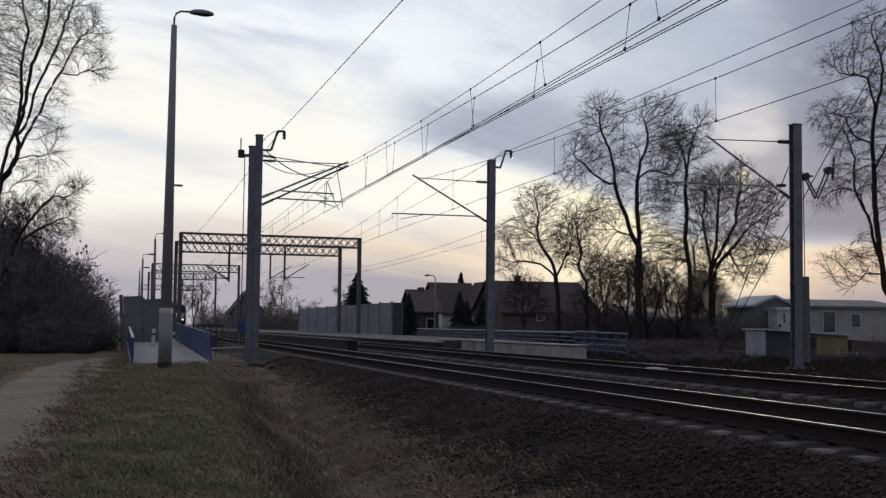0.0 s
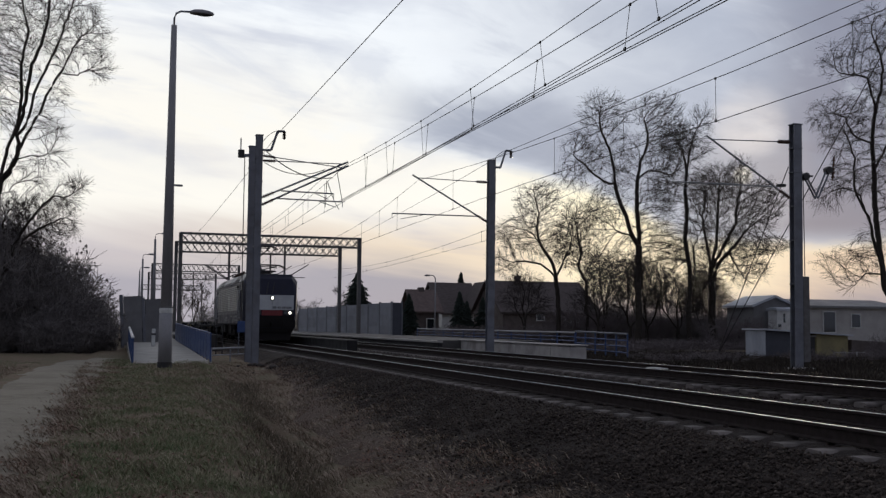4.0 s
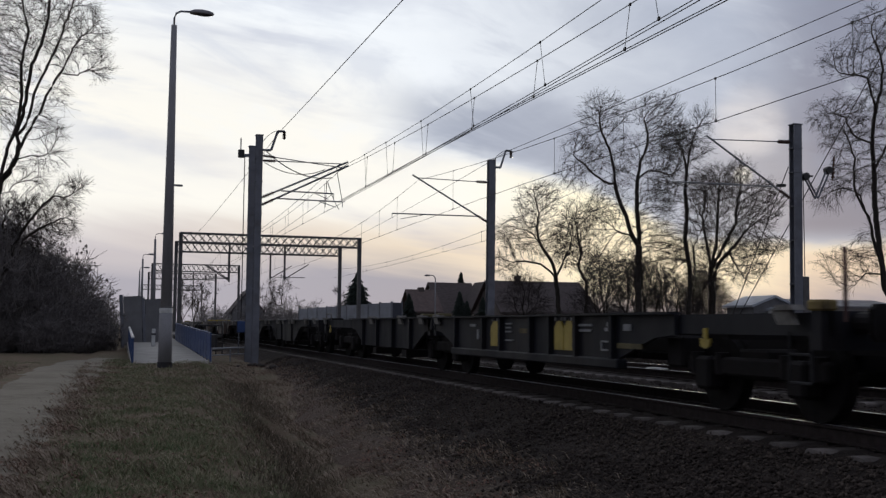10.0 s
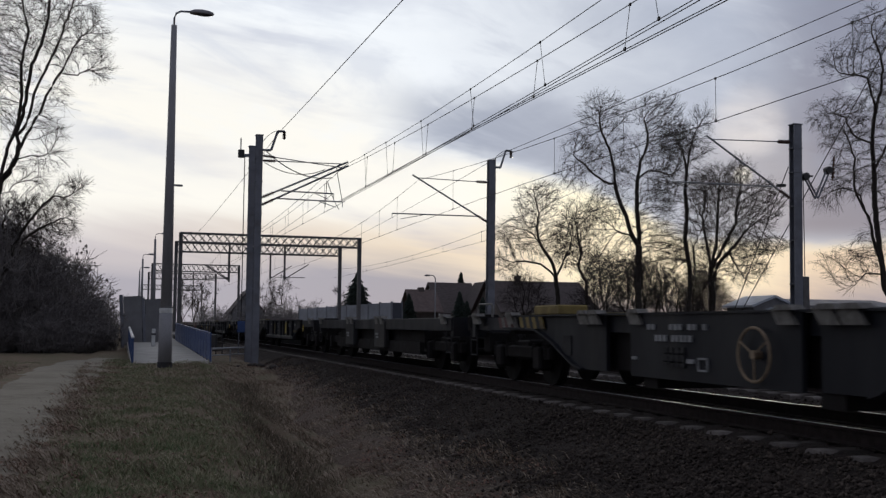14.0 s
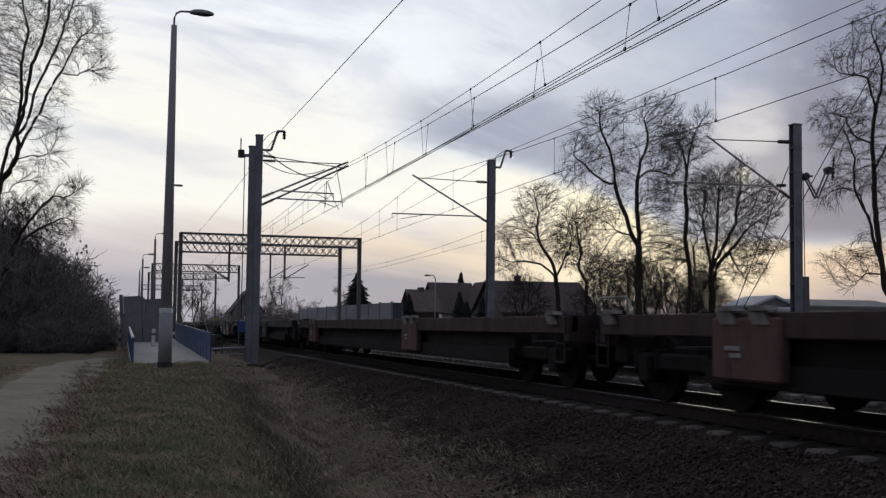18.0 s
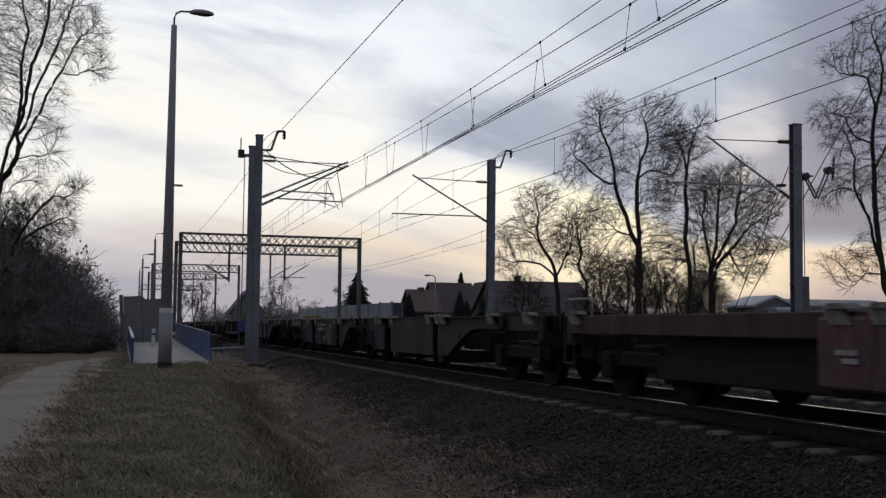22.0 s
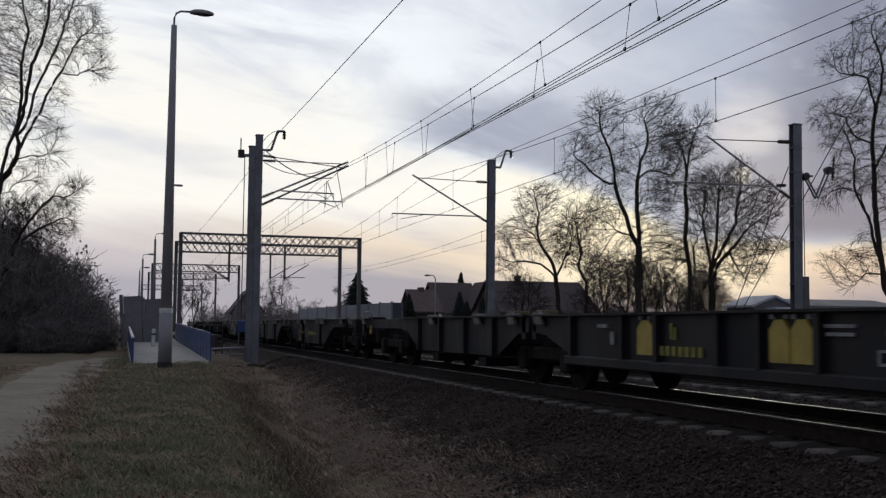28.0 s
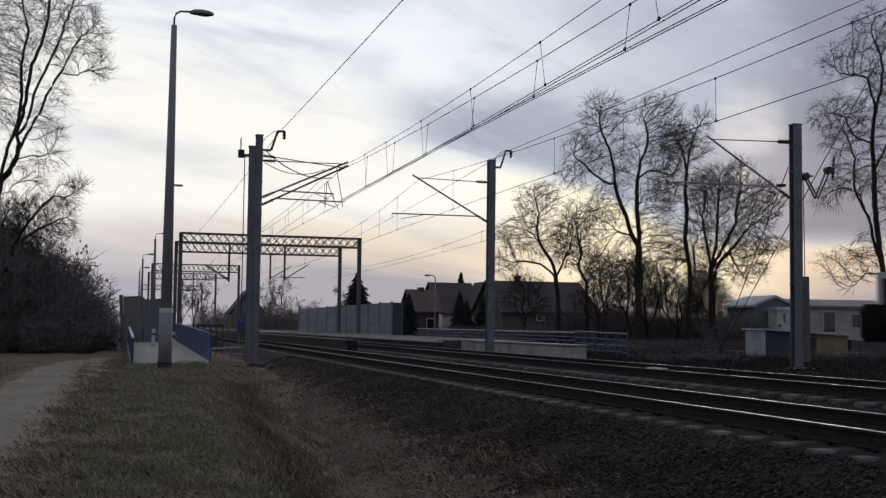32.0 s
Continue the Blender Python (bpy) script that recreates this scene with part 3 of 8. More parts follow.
def make_rails():
    prof = [(-0.075, -0.172), (0.075, -0.172), (0.075, -0.160), (0.012, -0.145), (0.010, -0.045), (0.036, -0.034), (0.036, -0.008), (0.028, -0.001), (-0.028, -0.001), (-0.036, -0.008), (-0.036, -0.034), (-0.010, -0.045), (-0.012, -0.145), (-0.075, -0.160)]
    for name, cx, cz in (("near", 0.0, 0.0), ("far", FAR_X, FAR_Z)):
        t = thing("railway_track", "steel rails on concrete sleepers, %s track with polished rail heads" % name, "track", kind="structure")
        for side in (-0.755, 0.755):
            bm = bmesh.new()
            prism_y(bm, [(x + cx + side, z + cz) for x, z in prof], -900, 900)
            r = part("rail", bm, M["rust"], t)
            bm = boxes((cx + side - 0.022, cx + side + 0.022, -900, 900, cz - 0.002, cz + 0.001))
            part("rail_head", bm, M["rail_head"], r, "polished running surface")
        # sleepers
        bm = bmesh.new()
        prism(bm, [(-0.14, -0.40), (0.14, -0.40), (0.135, -0.21), (0.10, -0.185), (-0.10, -0.185), (-0.135, -0.21)], -1.35, 1.35)
        for v in bm.verts:
            if abs(v.co.x) < 0.5:
                v.co.z -= 0.03
        first = None
        offset = 8.03 - 0.6 * 10
        for i in range(110):
            y = offset + 0.6 * i
            if first is None:
                first = part("sleeper", bm, M["sleeper"], t)
                first.location = (cx, y, cz)
                fm = first.data
            else:
                o = new("sleeper", fm)
                o.parent = t
                o.location = (cx, y, cz)
        vs, fs = [], []
        for i in list(range(-60, 0)) + list(range(110, 420)):
            y = offset + 0.6 * i
            b = len(vs)
            vs += [(cx + sx * 1.3, y + sy * 0.13, cz + z) for z in (-0.4, -0.185) for sx in (-1, 1) for sy in (-1, 1)]
            fs += [(b + 4, b + 6, b + 7, b + 5), (b, b + 4, b + 5, b + 1), (b + 2, b + 3, b + 7, b + 6), (b, b + 2, b + 6, b + 4), (b + 1, b + 5, b + 7, b + 3)]
        o = raw("far_sleepers", vs, fs, M["sleeper"], t)
        o["kind"] = "stuff"


make_ground()
make_bed()
make_rails()


# ---- platforms, railings and barriers ----
def make_near_platform():
    t = thing("platform_near", "concrete side platform with a sloping access ramp", "platform", kind="structure")
    bm = bmesh.new()
    prism(bm, [(38.6, -0.9), (38.6, -0.42), (64.0, 0.02), (78.0, 0.33), (260, 0.33), (260, -0.9)], -7.45, -4.6)
    part("ramp", bm, M["ramp"], t, "pale worn concrete ramp")
    bm = boxes((-4.6, -1.95, 66.0, 260, -0.9, 0.33))
    part("slab", bm, M["platform_top"], t)
    bm = boxes((-1.95, -1.70, 66.0, 260, 0.17, 0.335))
    part("edge_stone", bm, M["platform_top"], t)


def make_far_platform():
    t = thing("platform_far", "low concrete far platform with an end ramp", "platform", kind="structure")
    part("slab", boxes((5.99, 11.5, 46.0, 260, -0.8, 0.33)), M["platform_top"], t)
    part("edge_stone", boxes((5.72, 5.98, 44.0, 260, 0.25, 0.335)), M["concrete"], t, "thin pale concrete lip")
    # the shade under the overhanging lip is painted into this wall's near-black
    part("edge_wall", boxes((5.80, 5.98, 44.1, 260, -0.6, 0.245)), M["under_grey"], t, "edge wall painted near-black for the lip's shade")
    for i in range(7):
        y = 33.7 + i * 1.77
        part("wall_block", boxes((7.5, 8.15, y + 0.015, y + 1.755, -0.8, 0.30 + 0.012 * (i % 3)), bevel=0.015), M["concrete"], t, "stained concrete retaining block")
    part("coping", boxes((7.44, 8.2, 33.65, 45.99, 0.326, 0.37), bevel=0.01), M["concrete"], t)
    part("end_fill", boxes((8.16, 11.2, 40.5, 45.98, -0.8, 0.20)), M["platform_top"], t)
    m = thing("platform_middle", "narrow low dark platform strip between the two tracks", "platform", kind="structure")
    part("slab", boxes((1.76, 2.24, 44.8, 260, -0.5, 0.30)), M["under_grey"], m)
    part("edge_stone", boxes((1.72, 2.28, 44.75, 260, 0.30, 0.36)), M["platform_top"], m)


def railing(name, label, pts, height, mat, rails=(1.0, 0.62, 0.3), panel=None, spacing=1.6, top_mat=None, r=0.028):
    """Posts and rails along a line of points; each post and each rail is a part."""
    t = thing(name, label, "railing")
    for a, b in zip(pts, pts[1:]):
        a, b = Vector(a), Vector(b)
        n = max(1, round((b - a).length / spacing))
        for i in range(n + 1):
            p = a.lerp(b, i / n)
            part("post", rods([(p - Vector((0, 0, 0.05)), p + Vector((0, 0, height)))], r), mat, t)
        for k in rails:
            up = Vector((0, 0, height * k))
            part("rail", rods([(a + up, b + up)], r * (1.25 if k == 1.0 else 0.8)), top_mat if (top_mat and k == 1.0) else mat, t)
        if panel:
            lo, hi = panel
            d = (b - a).normalized()
            m = max(1, round((b - a).length / 2.0))
            for i in range(m):
                p, q = a.lerp(b, i / m) + d * 0.04, a.lerp(b, (i + 1) / m) - d * 0.04
                bm = bmesh.new()
                z0, z1 = height * lo, height * hi
                mid = (p + q) / 2
                mm = Matrix.Translation(mid + Vector((0, 0, (z0 + z1) / 2))) @ (q - p).to_track_quat("Y", "Z").to_matrix().to_4x4() @ Matrix.Diagonal((0.03, (q - p).length, z1 - z0, 1))
                bmesh.ops.create_cube(bm, size=1.0, matrix=mm)
                part("panel", bm, mat, t)
    return t


make_near_platform()
make_far_platform()
railing("ramp_railing", "blue steel panel railing along the platform ramp", [(-4.62, 39.2, -0.40), (-4.62, 64.0, -0.02)], 1.06, M["blue"], panel=(0.06, 0.95))
railing("ramp_railing", "short blue steel railing with a pale top rail", [(-7.40, 38.9, -0.42), (-7.36, 58.0, -0.1)], 0.9, M["blue"], panel=(0.05, 0.86), top_mat=M["white_paint"], r=0.045)
railing("platform_railing", "dark steel bar railing across the platform end", [(-4.55, 47.0, -0.3), (-3.45, 47.0, -0.3)], 1.25, M["dark_steel"], rails=(1.0, 0.1), spacing=0.26)
railing("step_railing", "low blue-grey tube railing by the ramp foot", [(-4.55, 39.6, -0.42), (-2.9, 42.0, -0.42), (-2.5, 45.0, -0.4)], 0.5, M["barrier"], rails=(1.0, 0.5), spacing=1.2)
railing("platform_railing", "blue steel tube railing behind the far platform", [(11.3, 66.6, 0.27), (11.3, 41.5, 0.22)], 0.54, M["blue"], rails=(1.0, 0.66, 0.33), top_mat=M["sleeve"], spacing=2.0)
railing("platform_railing", "blue steel tube railing along the far platform ramp", [(11.3, 41.4, -0.05), (11.3, 36.6, -0.12)], 0.86, M["blue"], rails=(1.0, 0.7, 0.42, 0.14), top_mat=M["mast"], spacing=0.95, r=0.032)


def noise_barrier(label, p, q, heights, pitch, mat="barrier"):
    t = thing("noise_barrier", label, "wall")
    p, q = Vector(p), Vector(q)
    n = round((q - p).length / pitch)
    d = (q - p).normalized()
    rot = d.to_track_quat("Y", "Z").to_matrix().to_4x4()
    for i in range(n + 1):
        c = p.lerp(q, i / n)
        h = heights[0] + (heights[1] - heights[0]) * i / n
        bm = bmesh.new()
        bmesh.ops.create_cube(bm, size=1.0, matrix=Matrix.Translation(c + Vector((0, 0, h / 2 - 0.1))) @ rot @ Matrix.Diagonal((0.16, 0.16, h + 0.2, 1)))
        part("post", bm, M["mast"], t)
        if i < n:
            c2 = p.lerp(q, (i + 0.5) / n)
            hh = h - 0.05
            rows = 3
            for k in range(rows):
                bm = bmesh.new()
                z = hh * (k + 0.5) / rows - 0.05
                bmesh.ops.create_cube(bm, size=1.0, matrix=Matrix.Translation(c2 + Vector((0, 0, z))) @ rot @ Matrix.Diagonal((0.10 + 0.012 * (k % 2), (q - p).length / n - 0.13, hh / rows + 0.002 * (k % 2), 1)))
                part("panel", bm, M[mat], t)
    return t


noise_barrier("pale grey panelled noise barrier behind the far platform", (14.6, 86.0, 0.0), (9.6, 104.0, -0.2), (3.1, 2.9), 2.0)
noise_barrier("grey panelled screen across the platform back", (-7.75, 60.0, -0.15), (-5.4, 60.6, 0.0), (2.75, 2.35), 1.2, "barrier_dark")


# ---- overhead line ----
def mast_column(t, x, y, z0, z1, w=0.30, d=0.26, lean=0.0):
    """An H-section steel column on a concrete foot."""
    for name, dims in (("flange", (-w / 2, w / 2, -d / 2, -d / 2 + 0.03)), ("flange", (-w / 2, w / 2, d / 2 - 0.03, d / 2)), ("web", (-0.02, 0.02, -d / 2 + 0.03, d / 2 - 0.03))):
        bm = boxes((x + dims[0], x + dims[1], y + dims[2], y + dims[3], z0, z1))
        for v in bm.verts:
            v.co.x += lean * (v.co.z - z0)
        part(name, bm, M["mast"], t)
    part("foundation", boxes((x - 0.45, x + 0.45, y - 0.45, y + 0.45, z0 - 0.8, z0 + 0.02), bevel=0.04), M["concrete"], t)
    for k in (0.34, 0.52, 0.66, 0.8, 0.9):
        z = z0 + (z1 - z0) * k
        c = x + lean * (z - z0)
        part("clamp", boxes((c - w / 2 - 0.018, c + w / 2 + 0.018, y - d / 2 - 0.012, y + d / 2 + 0.012, z, z + 0.03)), M["mast"], t)
    part("cap", boxes((x - w / 2 - 0.02 + lean * (z1 - z0), x + w / 2 + 0.02 + lean * (z1 - z0), y - d / 2 - 0.02, y + d / 2 + 0.02, z1, z1 + 0.03)), M["mast"], t)


def insulator(t, a, b):
    a, b = Vector(a), Vector(b)
    bm = rods([(a, b)], 0.035)
    for k in range(5):
        c = a.lerp(b, 0.15 + 0.175 * k)
        e = c + (b - a).normalized() * 0.03
        rod(bm, c, e, 0.075, 0.055, 8)
    part("insulator", bm, M["insulator"], t, "ribbed brown insulator")


def cantilever(t, mx, y, low, high, tip, arm, arm_tip, y2=None):
    """A raking tube from the mast to the messenger wire, a stay, and a registration arm."""
    y2 = y if y2 is None else y2
    a, b = Vector((mx, y, low)), Vector((tip[0], y2, tip[1]))
    part("bracket_tube", rods([(a.lerp(b, 0.14), b)], 0.035), M["mast"], t)
    insulator(t, a, a.lerp(b, 0.14))
    s = Vector((mx, y, high))
    e = b.lerp(a, 0.06)
    part("stay", rods([(s.lerp(e, 0.16), e)], 0.018), M["mast"], t)
    insulator(t, s, s.lerp(e, 0.16))
    m = a.lerp(b, arm)
    n = Vector((arm_tip[0], y2, arm_tip[1]))
    m.z = n.z + 0.02
    part("registration_arm", rods([(m, n)], 0.026), M["mast"], t)
    part("steady_arm", rods([(n.lerp(m, 0.35) - Vector((0, 0, 0.03)), n.lerp(m, 0.1) - Vector((0, 0, 0.22))), (n - Vector((0, 0, 0.02)), n - Vector((0, 0, 0.2)))], 0.014), M["mast"], t)


def horn(t, x, y, z, sx):
    part("feeder_bracket", rods([((x, y, z + 0.06), (x + sx * 0.36, y, z + 0.06)), ((x + sx * 0.36, y, z + 0.06), (x + sx * 0.6, y, z + 0.80)), ((x + sx * 0.6, y, z + 0.80), (x + sx * 0.86, y, z + 0.80))], 0.045), M["mast"], t)
    insulator(t, (x + sx * 0.84, y, z + 0.82), (x + sx * 0.84, y, z + 0.5))
    sag_wire(t, "jumper", (x, y, z + 0.3), (x + sx * 0.84, y - 0.3, z + 0.72), -0.22, 0.012)


def sag_wire(t, name, a, b, sag, r, n=10):
    tb = Tubes()
    a, b = Vector(a), Vector(b)
    pts = [a.lerp(b, i / n) - Vector((0, 0, sag * 4 * (i / n) * (1 - i / n))) for i in range(n + 1)]
    tb.line(pts, [r] * (n + 1), 5)
    tb.make(name, M["wire"], t)
    return pts


def make_masts():
    t = thing("catenary_mast", "grey steel overhead-line mast with two bracket arms over the near track", "mast")
    mast_column(t, -3.13, 38.0, -0.62, 8.0, 0.24, 0.3)
    cantilever(t, -3.0, 38.0, 5.70, 7.08, (0.24, 7.21), 0.22, (-0.30, 5.96), 38.0)
    cantilever(t, -3.0, 38.16, 5.43, 7.3, (0.30, 7.10), 0.16, (0.09, 5.69), 38.2)
    sag_wire(t, "jumper", (-2.88, 38.0, 7.45), (-0.3, 38.2, 6.6), 0.35, 0.02)
    sag_wire(t, "jumper", (-2.9, 38.0, 7.0), (-0.6, 38.2, 6.9), 0.3, 0.015)
    for a, b, sag in (((-0.55, 38.1, 6.45), (-0.6, 38.1, 5.45), 0.12), ((-0.5, 38.2, 6.45), (-0.05, 38.2, 5.4), 0.1), ((-0.2, 38.0, 6.95), (0.1, 38.3, 5.75), 0.05)):
        sag_wire(t, "hanger", a, b, sag, 0.014)
    horn(t, -3.05, 38.0, 7.42, 1)
    t = thing("catenary_mast", "slim steel anchor mast with tension weights gear", "mast")
    mast_column(t, -3.06, 40.6, -0.62, 8.02, 0.26, 0.24)
    part("pulley_arm", boxes((-3.6, -3.0, 40.55, 40.65, 7.6, 7.72)), M["mast"], t)
    part("spike", rods([((-3.52, 40.6, 7.6), (-3.52, 40.6, 8.35))], 0.025), M["mast"], t)
    part("pulley", cyl(bmesh.new(), (-3.5, 40.6, 7.72), 0.13, 0.3, "Z", 10), M["dark_steel"], t)
    part("rope", rods([((-3.36, 40.6, 7.6), (-3.36, 40.6, 1.2))], 0.02), M["wire"], t)
    t = thing("catenary_mast", "grey steel overhead-line mast beside the far track", "mast")
    mast_column(t, 7.0, 40.7, -0.12, 8.05, 0.30, 0.28, 0.006)
    cantilever(t, 6.86, 40.7, 5.42, 7.11, (3.56, 7.26), 0.13, (2.7, 5.62))
    horn(t, 7.1, 40.7, 7.72, 1)
    t = thing("catenary_mast", "tall steel mast with a long bracket arm and counterweights", "mast")
    mast_column(t, 13.55, 29.0, -0.3, 7.85, 0.31, 0.28, 0.012)
    cantilever(t, 13.42, 29.0, 5.34, 7.26, (10.22, 7.28), 0.22, (8.95, 5.70))
    part("tension_arm", rods([((13.7, 29, 6.12), (14.3, 29, 6.15)), ((13.95, 29, 6.12), (14.38, 29, 5.4)), ((14.1, 29, 6.05), (14.5, 29, 5.4)), ((14.38, 29, 5.4), (14.86, 29, 6.38)), ((14.5, 29, 5.4), (15.0, 29, 6.35))], 0.035), M["mast"], t)
    part("pivot", cyl(bmesh.new(), (14.0, 29, 6.12), 0.13, 0.2, "Y", 10), M["dark_steel"], t)
    part("pivot", cyl(bmesh.new(), (14.93, 29, 6.38), 0.13, 0.2, "Y", 10), M["dark_steel"], t)
    part("pulley", cyl(bmesh.new(), (13.2, 29.2, 5.8), 0.16, 0.08, "Z", 10), M["dark_steel"], t)
    insulator(t, (15.18, 29, 6.86), (15.1, 29, 6.04))
    for top in ((13.42, 29.1, 6.43), (16.14, 26.0, 11.88)):
        part("guy_wire", rods([(top, (15.6, 37.0, -0.15))], 0.017), M["wire"], t)
    part("counterweight", boxes((13.74, 14.0, 28.86, 29.14, -0.1, 2.74), bevel=0.02), M["lattice"], t, "stack of dull iron weights")
    part("weight_rope", rods([((13.92, 29, 2.7), (13.92, 29, 6.2))], 0.015), M["wire"], t)
    return


make_masts()


def lattice_gantry(y, x0, x1, top, base_l, base_r, depth=0.85, hangers=()):
    t = thing("gantry", "weathered steel lattice portal gantry spanning both tracks", "gantry", group="overhead line gantries")
    for x, b in ((x0, base_l), (x1, base_r)):
        part("leg", boxes((x - 0.14, x + 0.14, y - 0.16, y + 0.16, b - 0.4, top)), M["lattice"], t)
    for z in (top, top - depth):
        for yy in (y - 0.3, y + 0.3):
            part("chord", boxes((x0 - 0.1, x1 + 0.1, yy - 0.05, yy + 0.05, z - 0.06, z + 0.06)), M["lattice"], t)
    n = round((x1 - x0) / 0.62)
    for yy in (y - 0.3, y + 0.3):
        for i in range(n):
            a, b = x0 + (x1 - x0) * i / n, x0 + (x1 - x0) * (i + 1) / n
            bm = bmesh.new()
            beam(bm, (a, yy, top), (b, yy, top - depth), 0.045, 0.045)
            beam(bm, (a, yy, top - depth), (b, yy, top), 0.045, 0.045)
            part("lacing", bm, M["lattice"], t)
    for hx_, hz_ in hangers:
        part("drop_post", boxes((hx_ - 0.07, hx_ + 0.07, y - 0.07, y + 0.07, hz_, top - depth)), M["lattice"], t)
        sx = -1 if hx_ < 2 else 1
        part("bracket_tube", rods([((hx_, y, hz_ + 0.1), (hx_ + sx * 1.9, y, hz_ + 1.3))], 0.04), M["lattice"], t)
        part("registration_arm", rods([((hx_, y, hz_ + 0.25), (hx_ + sx * 1.6, y, hz_ + 0.25))], 0.03), M["lattice"], t)


lattice_gantry(80.0, -3.6, 10.28, 7.90, 0.1, 0.0, 0.72, hangers=((0.06, 4.25), (4.32, 4.45)))
lattice_gantry(92.0, -3.32, 11.2, 8.15, 0.1, 0.0, 0.85, hangers=((4.88, 5.0), (1.21, 4.9)))
lattice_gantry(140.0, -3.9, 7.35, 8.9, 0.3, 0.3, 0.95, hangers=((1.4, 5.2),))
lattice_gantry(165.0, -3.7, 6.5, 8.9, 0.3, 0.3, 0.95, hangers=((1.4, 5.2),))
lattice_gantry(220.0, -3.7, 8.5, 9.0, 0.3, 0.3, 0.95)


def parabola(p, q, r):
    """The height curve through three (y, z) points."""
    c = np.polyfit([p[0], q[0], r[0]], [p[1], q[1], r[1]], 2)
    end = min(p[0], q[0], r[0])
    return lambda y: float(np.polyval(c, max(y, end)))


def catenary(label, ya, yb, xa, xb, contact, messenger, droppers=(), twin=0.0, r=0.009, slant=0.0):
    t = thing("overhead_wire", label, "wire", group="overhead line wires")
    zc, zm = parabola(*contact), parabola(*messenger)
    at = lambda y: xa + (xb - xa) * (y - ya) / (yb - ya)
    n = 16
    ys = [ya + (yb - ya) * i / n for i in range(n + 1)]
    for name, z, dx in (("messenger_wire", zm, 0.0), ("contact_wire", zc, 0.0)) + ((("contact_wire", zc, twin),) if twin else ()):
        tb = Tubes()
        tb.line([Vector((at(y) + dx, y, z(y))) for y in ys], [r] * (n + 1), 5)
        tb.make(name, M["wire"], t)
    for y in droppers:
        x, y2 = at(y), y + slant
        bm = rods([((x, y, zm(y)), (x, y2, zc(y2)))], 0.006, 4)
        box(bm, x - 0.012, x + 0.012, y2 - 0.03, y2 + 0.03, zc(y2) - 0.02, zc(y2) + 0.04)
        box(bm, x - 0.012, x + 0.012, y - 0.025, y + 0.025, zm(y) - 0.03, zm(y) + 0.02)
        part("dropper", bm, M["wire"], t)


catenary("near track contact and messenger wires with droppers", 38.9, -22, 0.1, 0.1, ((38.9, 5.76), (27.2, 5.78), (13.2, 5.88)), ((37.5, 7.04), (27.6, 6.80), (16.2, 6.81)), (34.6, 31.6, 27.6, 23.3, 18.95, 14.4, 10), twin=0.10, slant=-0.25)
catenary("second set of near track wires in the overlap span", 38.95, -22, 0.1, 0.1, ((38.9, 5.80), (23.3, 5.755), (12.36, 5.64)), ((38.98, 6.99), (26.9, 6.57), (14.9, 6.40)), (34.2, 30.5, 26.9, 23.0, 19.1, 15.1, 11), twin=0.08, slant=0.2)
catenary("near track wires running on towards the gantries", 80.0, 38.0, -0.2, 0.15, ((80, 5.6), (60, 5.62), (38, 5.70)), ((80, 7.0), (60, 6.45), (38, 7.08)), range(42, 80, 5))
catenary("second near track wires running on towards the gantries", 80.0, 38.3, 0.3, -0.3, ((80, 5.6), (60, 5.75), (38, 5.97)), ((80, 7.2), (60, 6.7), (38, 6.95)), range(44, 80, 6))
catenary("near track wires beyond the gantries", 140.0, 80.0, 0.2, -0.2, ((140, 5.6), (110, 5.6), (80, 5.6)), ((140, 7.1), (110, 6.4), (80, 7.0)), range(85, 140, 8))
catenary("near track wires in the distance", 220.0, 140.0, 0.2, 0.2, ((220, 5.6), (180, 5.6), (140, 5.6)), ((220, 7.1), (180, 6.3), (140, 7.1)), range(146, 220, 9))
catenary("far track contact and messenger wires with droppers", 40.7, -20, 3.8, 3.87, ((40.7, 5.28), (22.5, 5.34), (17.7, 5.29)), ((40.7, 7.05), (28.5, 6.44), (17.7, 6.2)), (36, 31.5, 26.7, 22.5, 18.4, 14.2))
catenary("far track wires running on towards the gantries", 80.0, 40.7, 4.3, 3.75, ((80, 5.2), (60, 5.2), (40.7, 5.28)), ((80, 7.0), (50, 6.36), (40.7, 7.0)), (44, 47.5, 51.5, 57, 63, 70))
catenary("siding wires running from the counterweight mast to the gantry", 92.0, 29.0, 10.6, 9.6, ((92, 5.3), (50, 5.38), (29, 5.7)), ((92, 6.1), (50, 5.9), (29, 7.2)), (36, 43, 50, 57, 64, 71, 78))
catenary("far track wires beyond the gantries", 140.0, 80.0, 4.0, 4.3, ((140, 5.6), (110, 5.6), (80, 5.6)), ((140, 7.1), (110, 6.4), (80, 7.0)), range(85, 140, 8))
for label, pts in (("single thin feeder wire along the mast tops", ((-2.38, 38.0, 8.2), (-1.9, -20, 8.05))),
                   ("single thin feeder wire along the far mast tops", ((7.77, 40.7, 8.5), (7.8, -15, 8.45))),
                   ("slack feeder wire from the gantry to the mast top", ((-2.3, 80.0, 8.05), (-2.38, 38, 8.2))),
                   ("slack feeder wire from the gantry to the far mast top", ((9.6, 80.0, 7.9), (7.77, 40.7, 8.5))),
                   ("terminating wire at the counterweight mast", ((15.0, 28.9, 6.0), (8.6, 13.0, 6.3)))):
    t = thing("feeder_wire", label, "wire", group="overhead line wires")
    sag_wire(t, "wire", pts[0], pts[1], 0.12, 0.011)


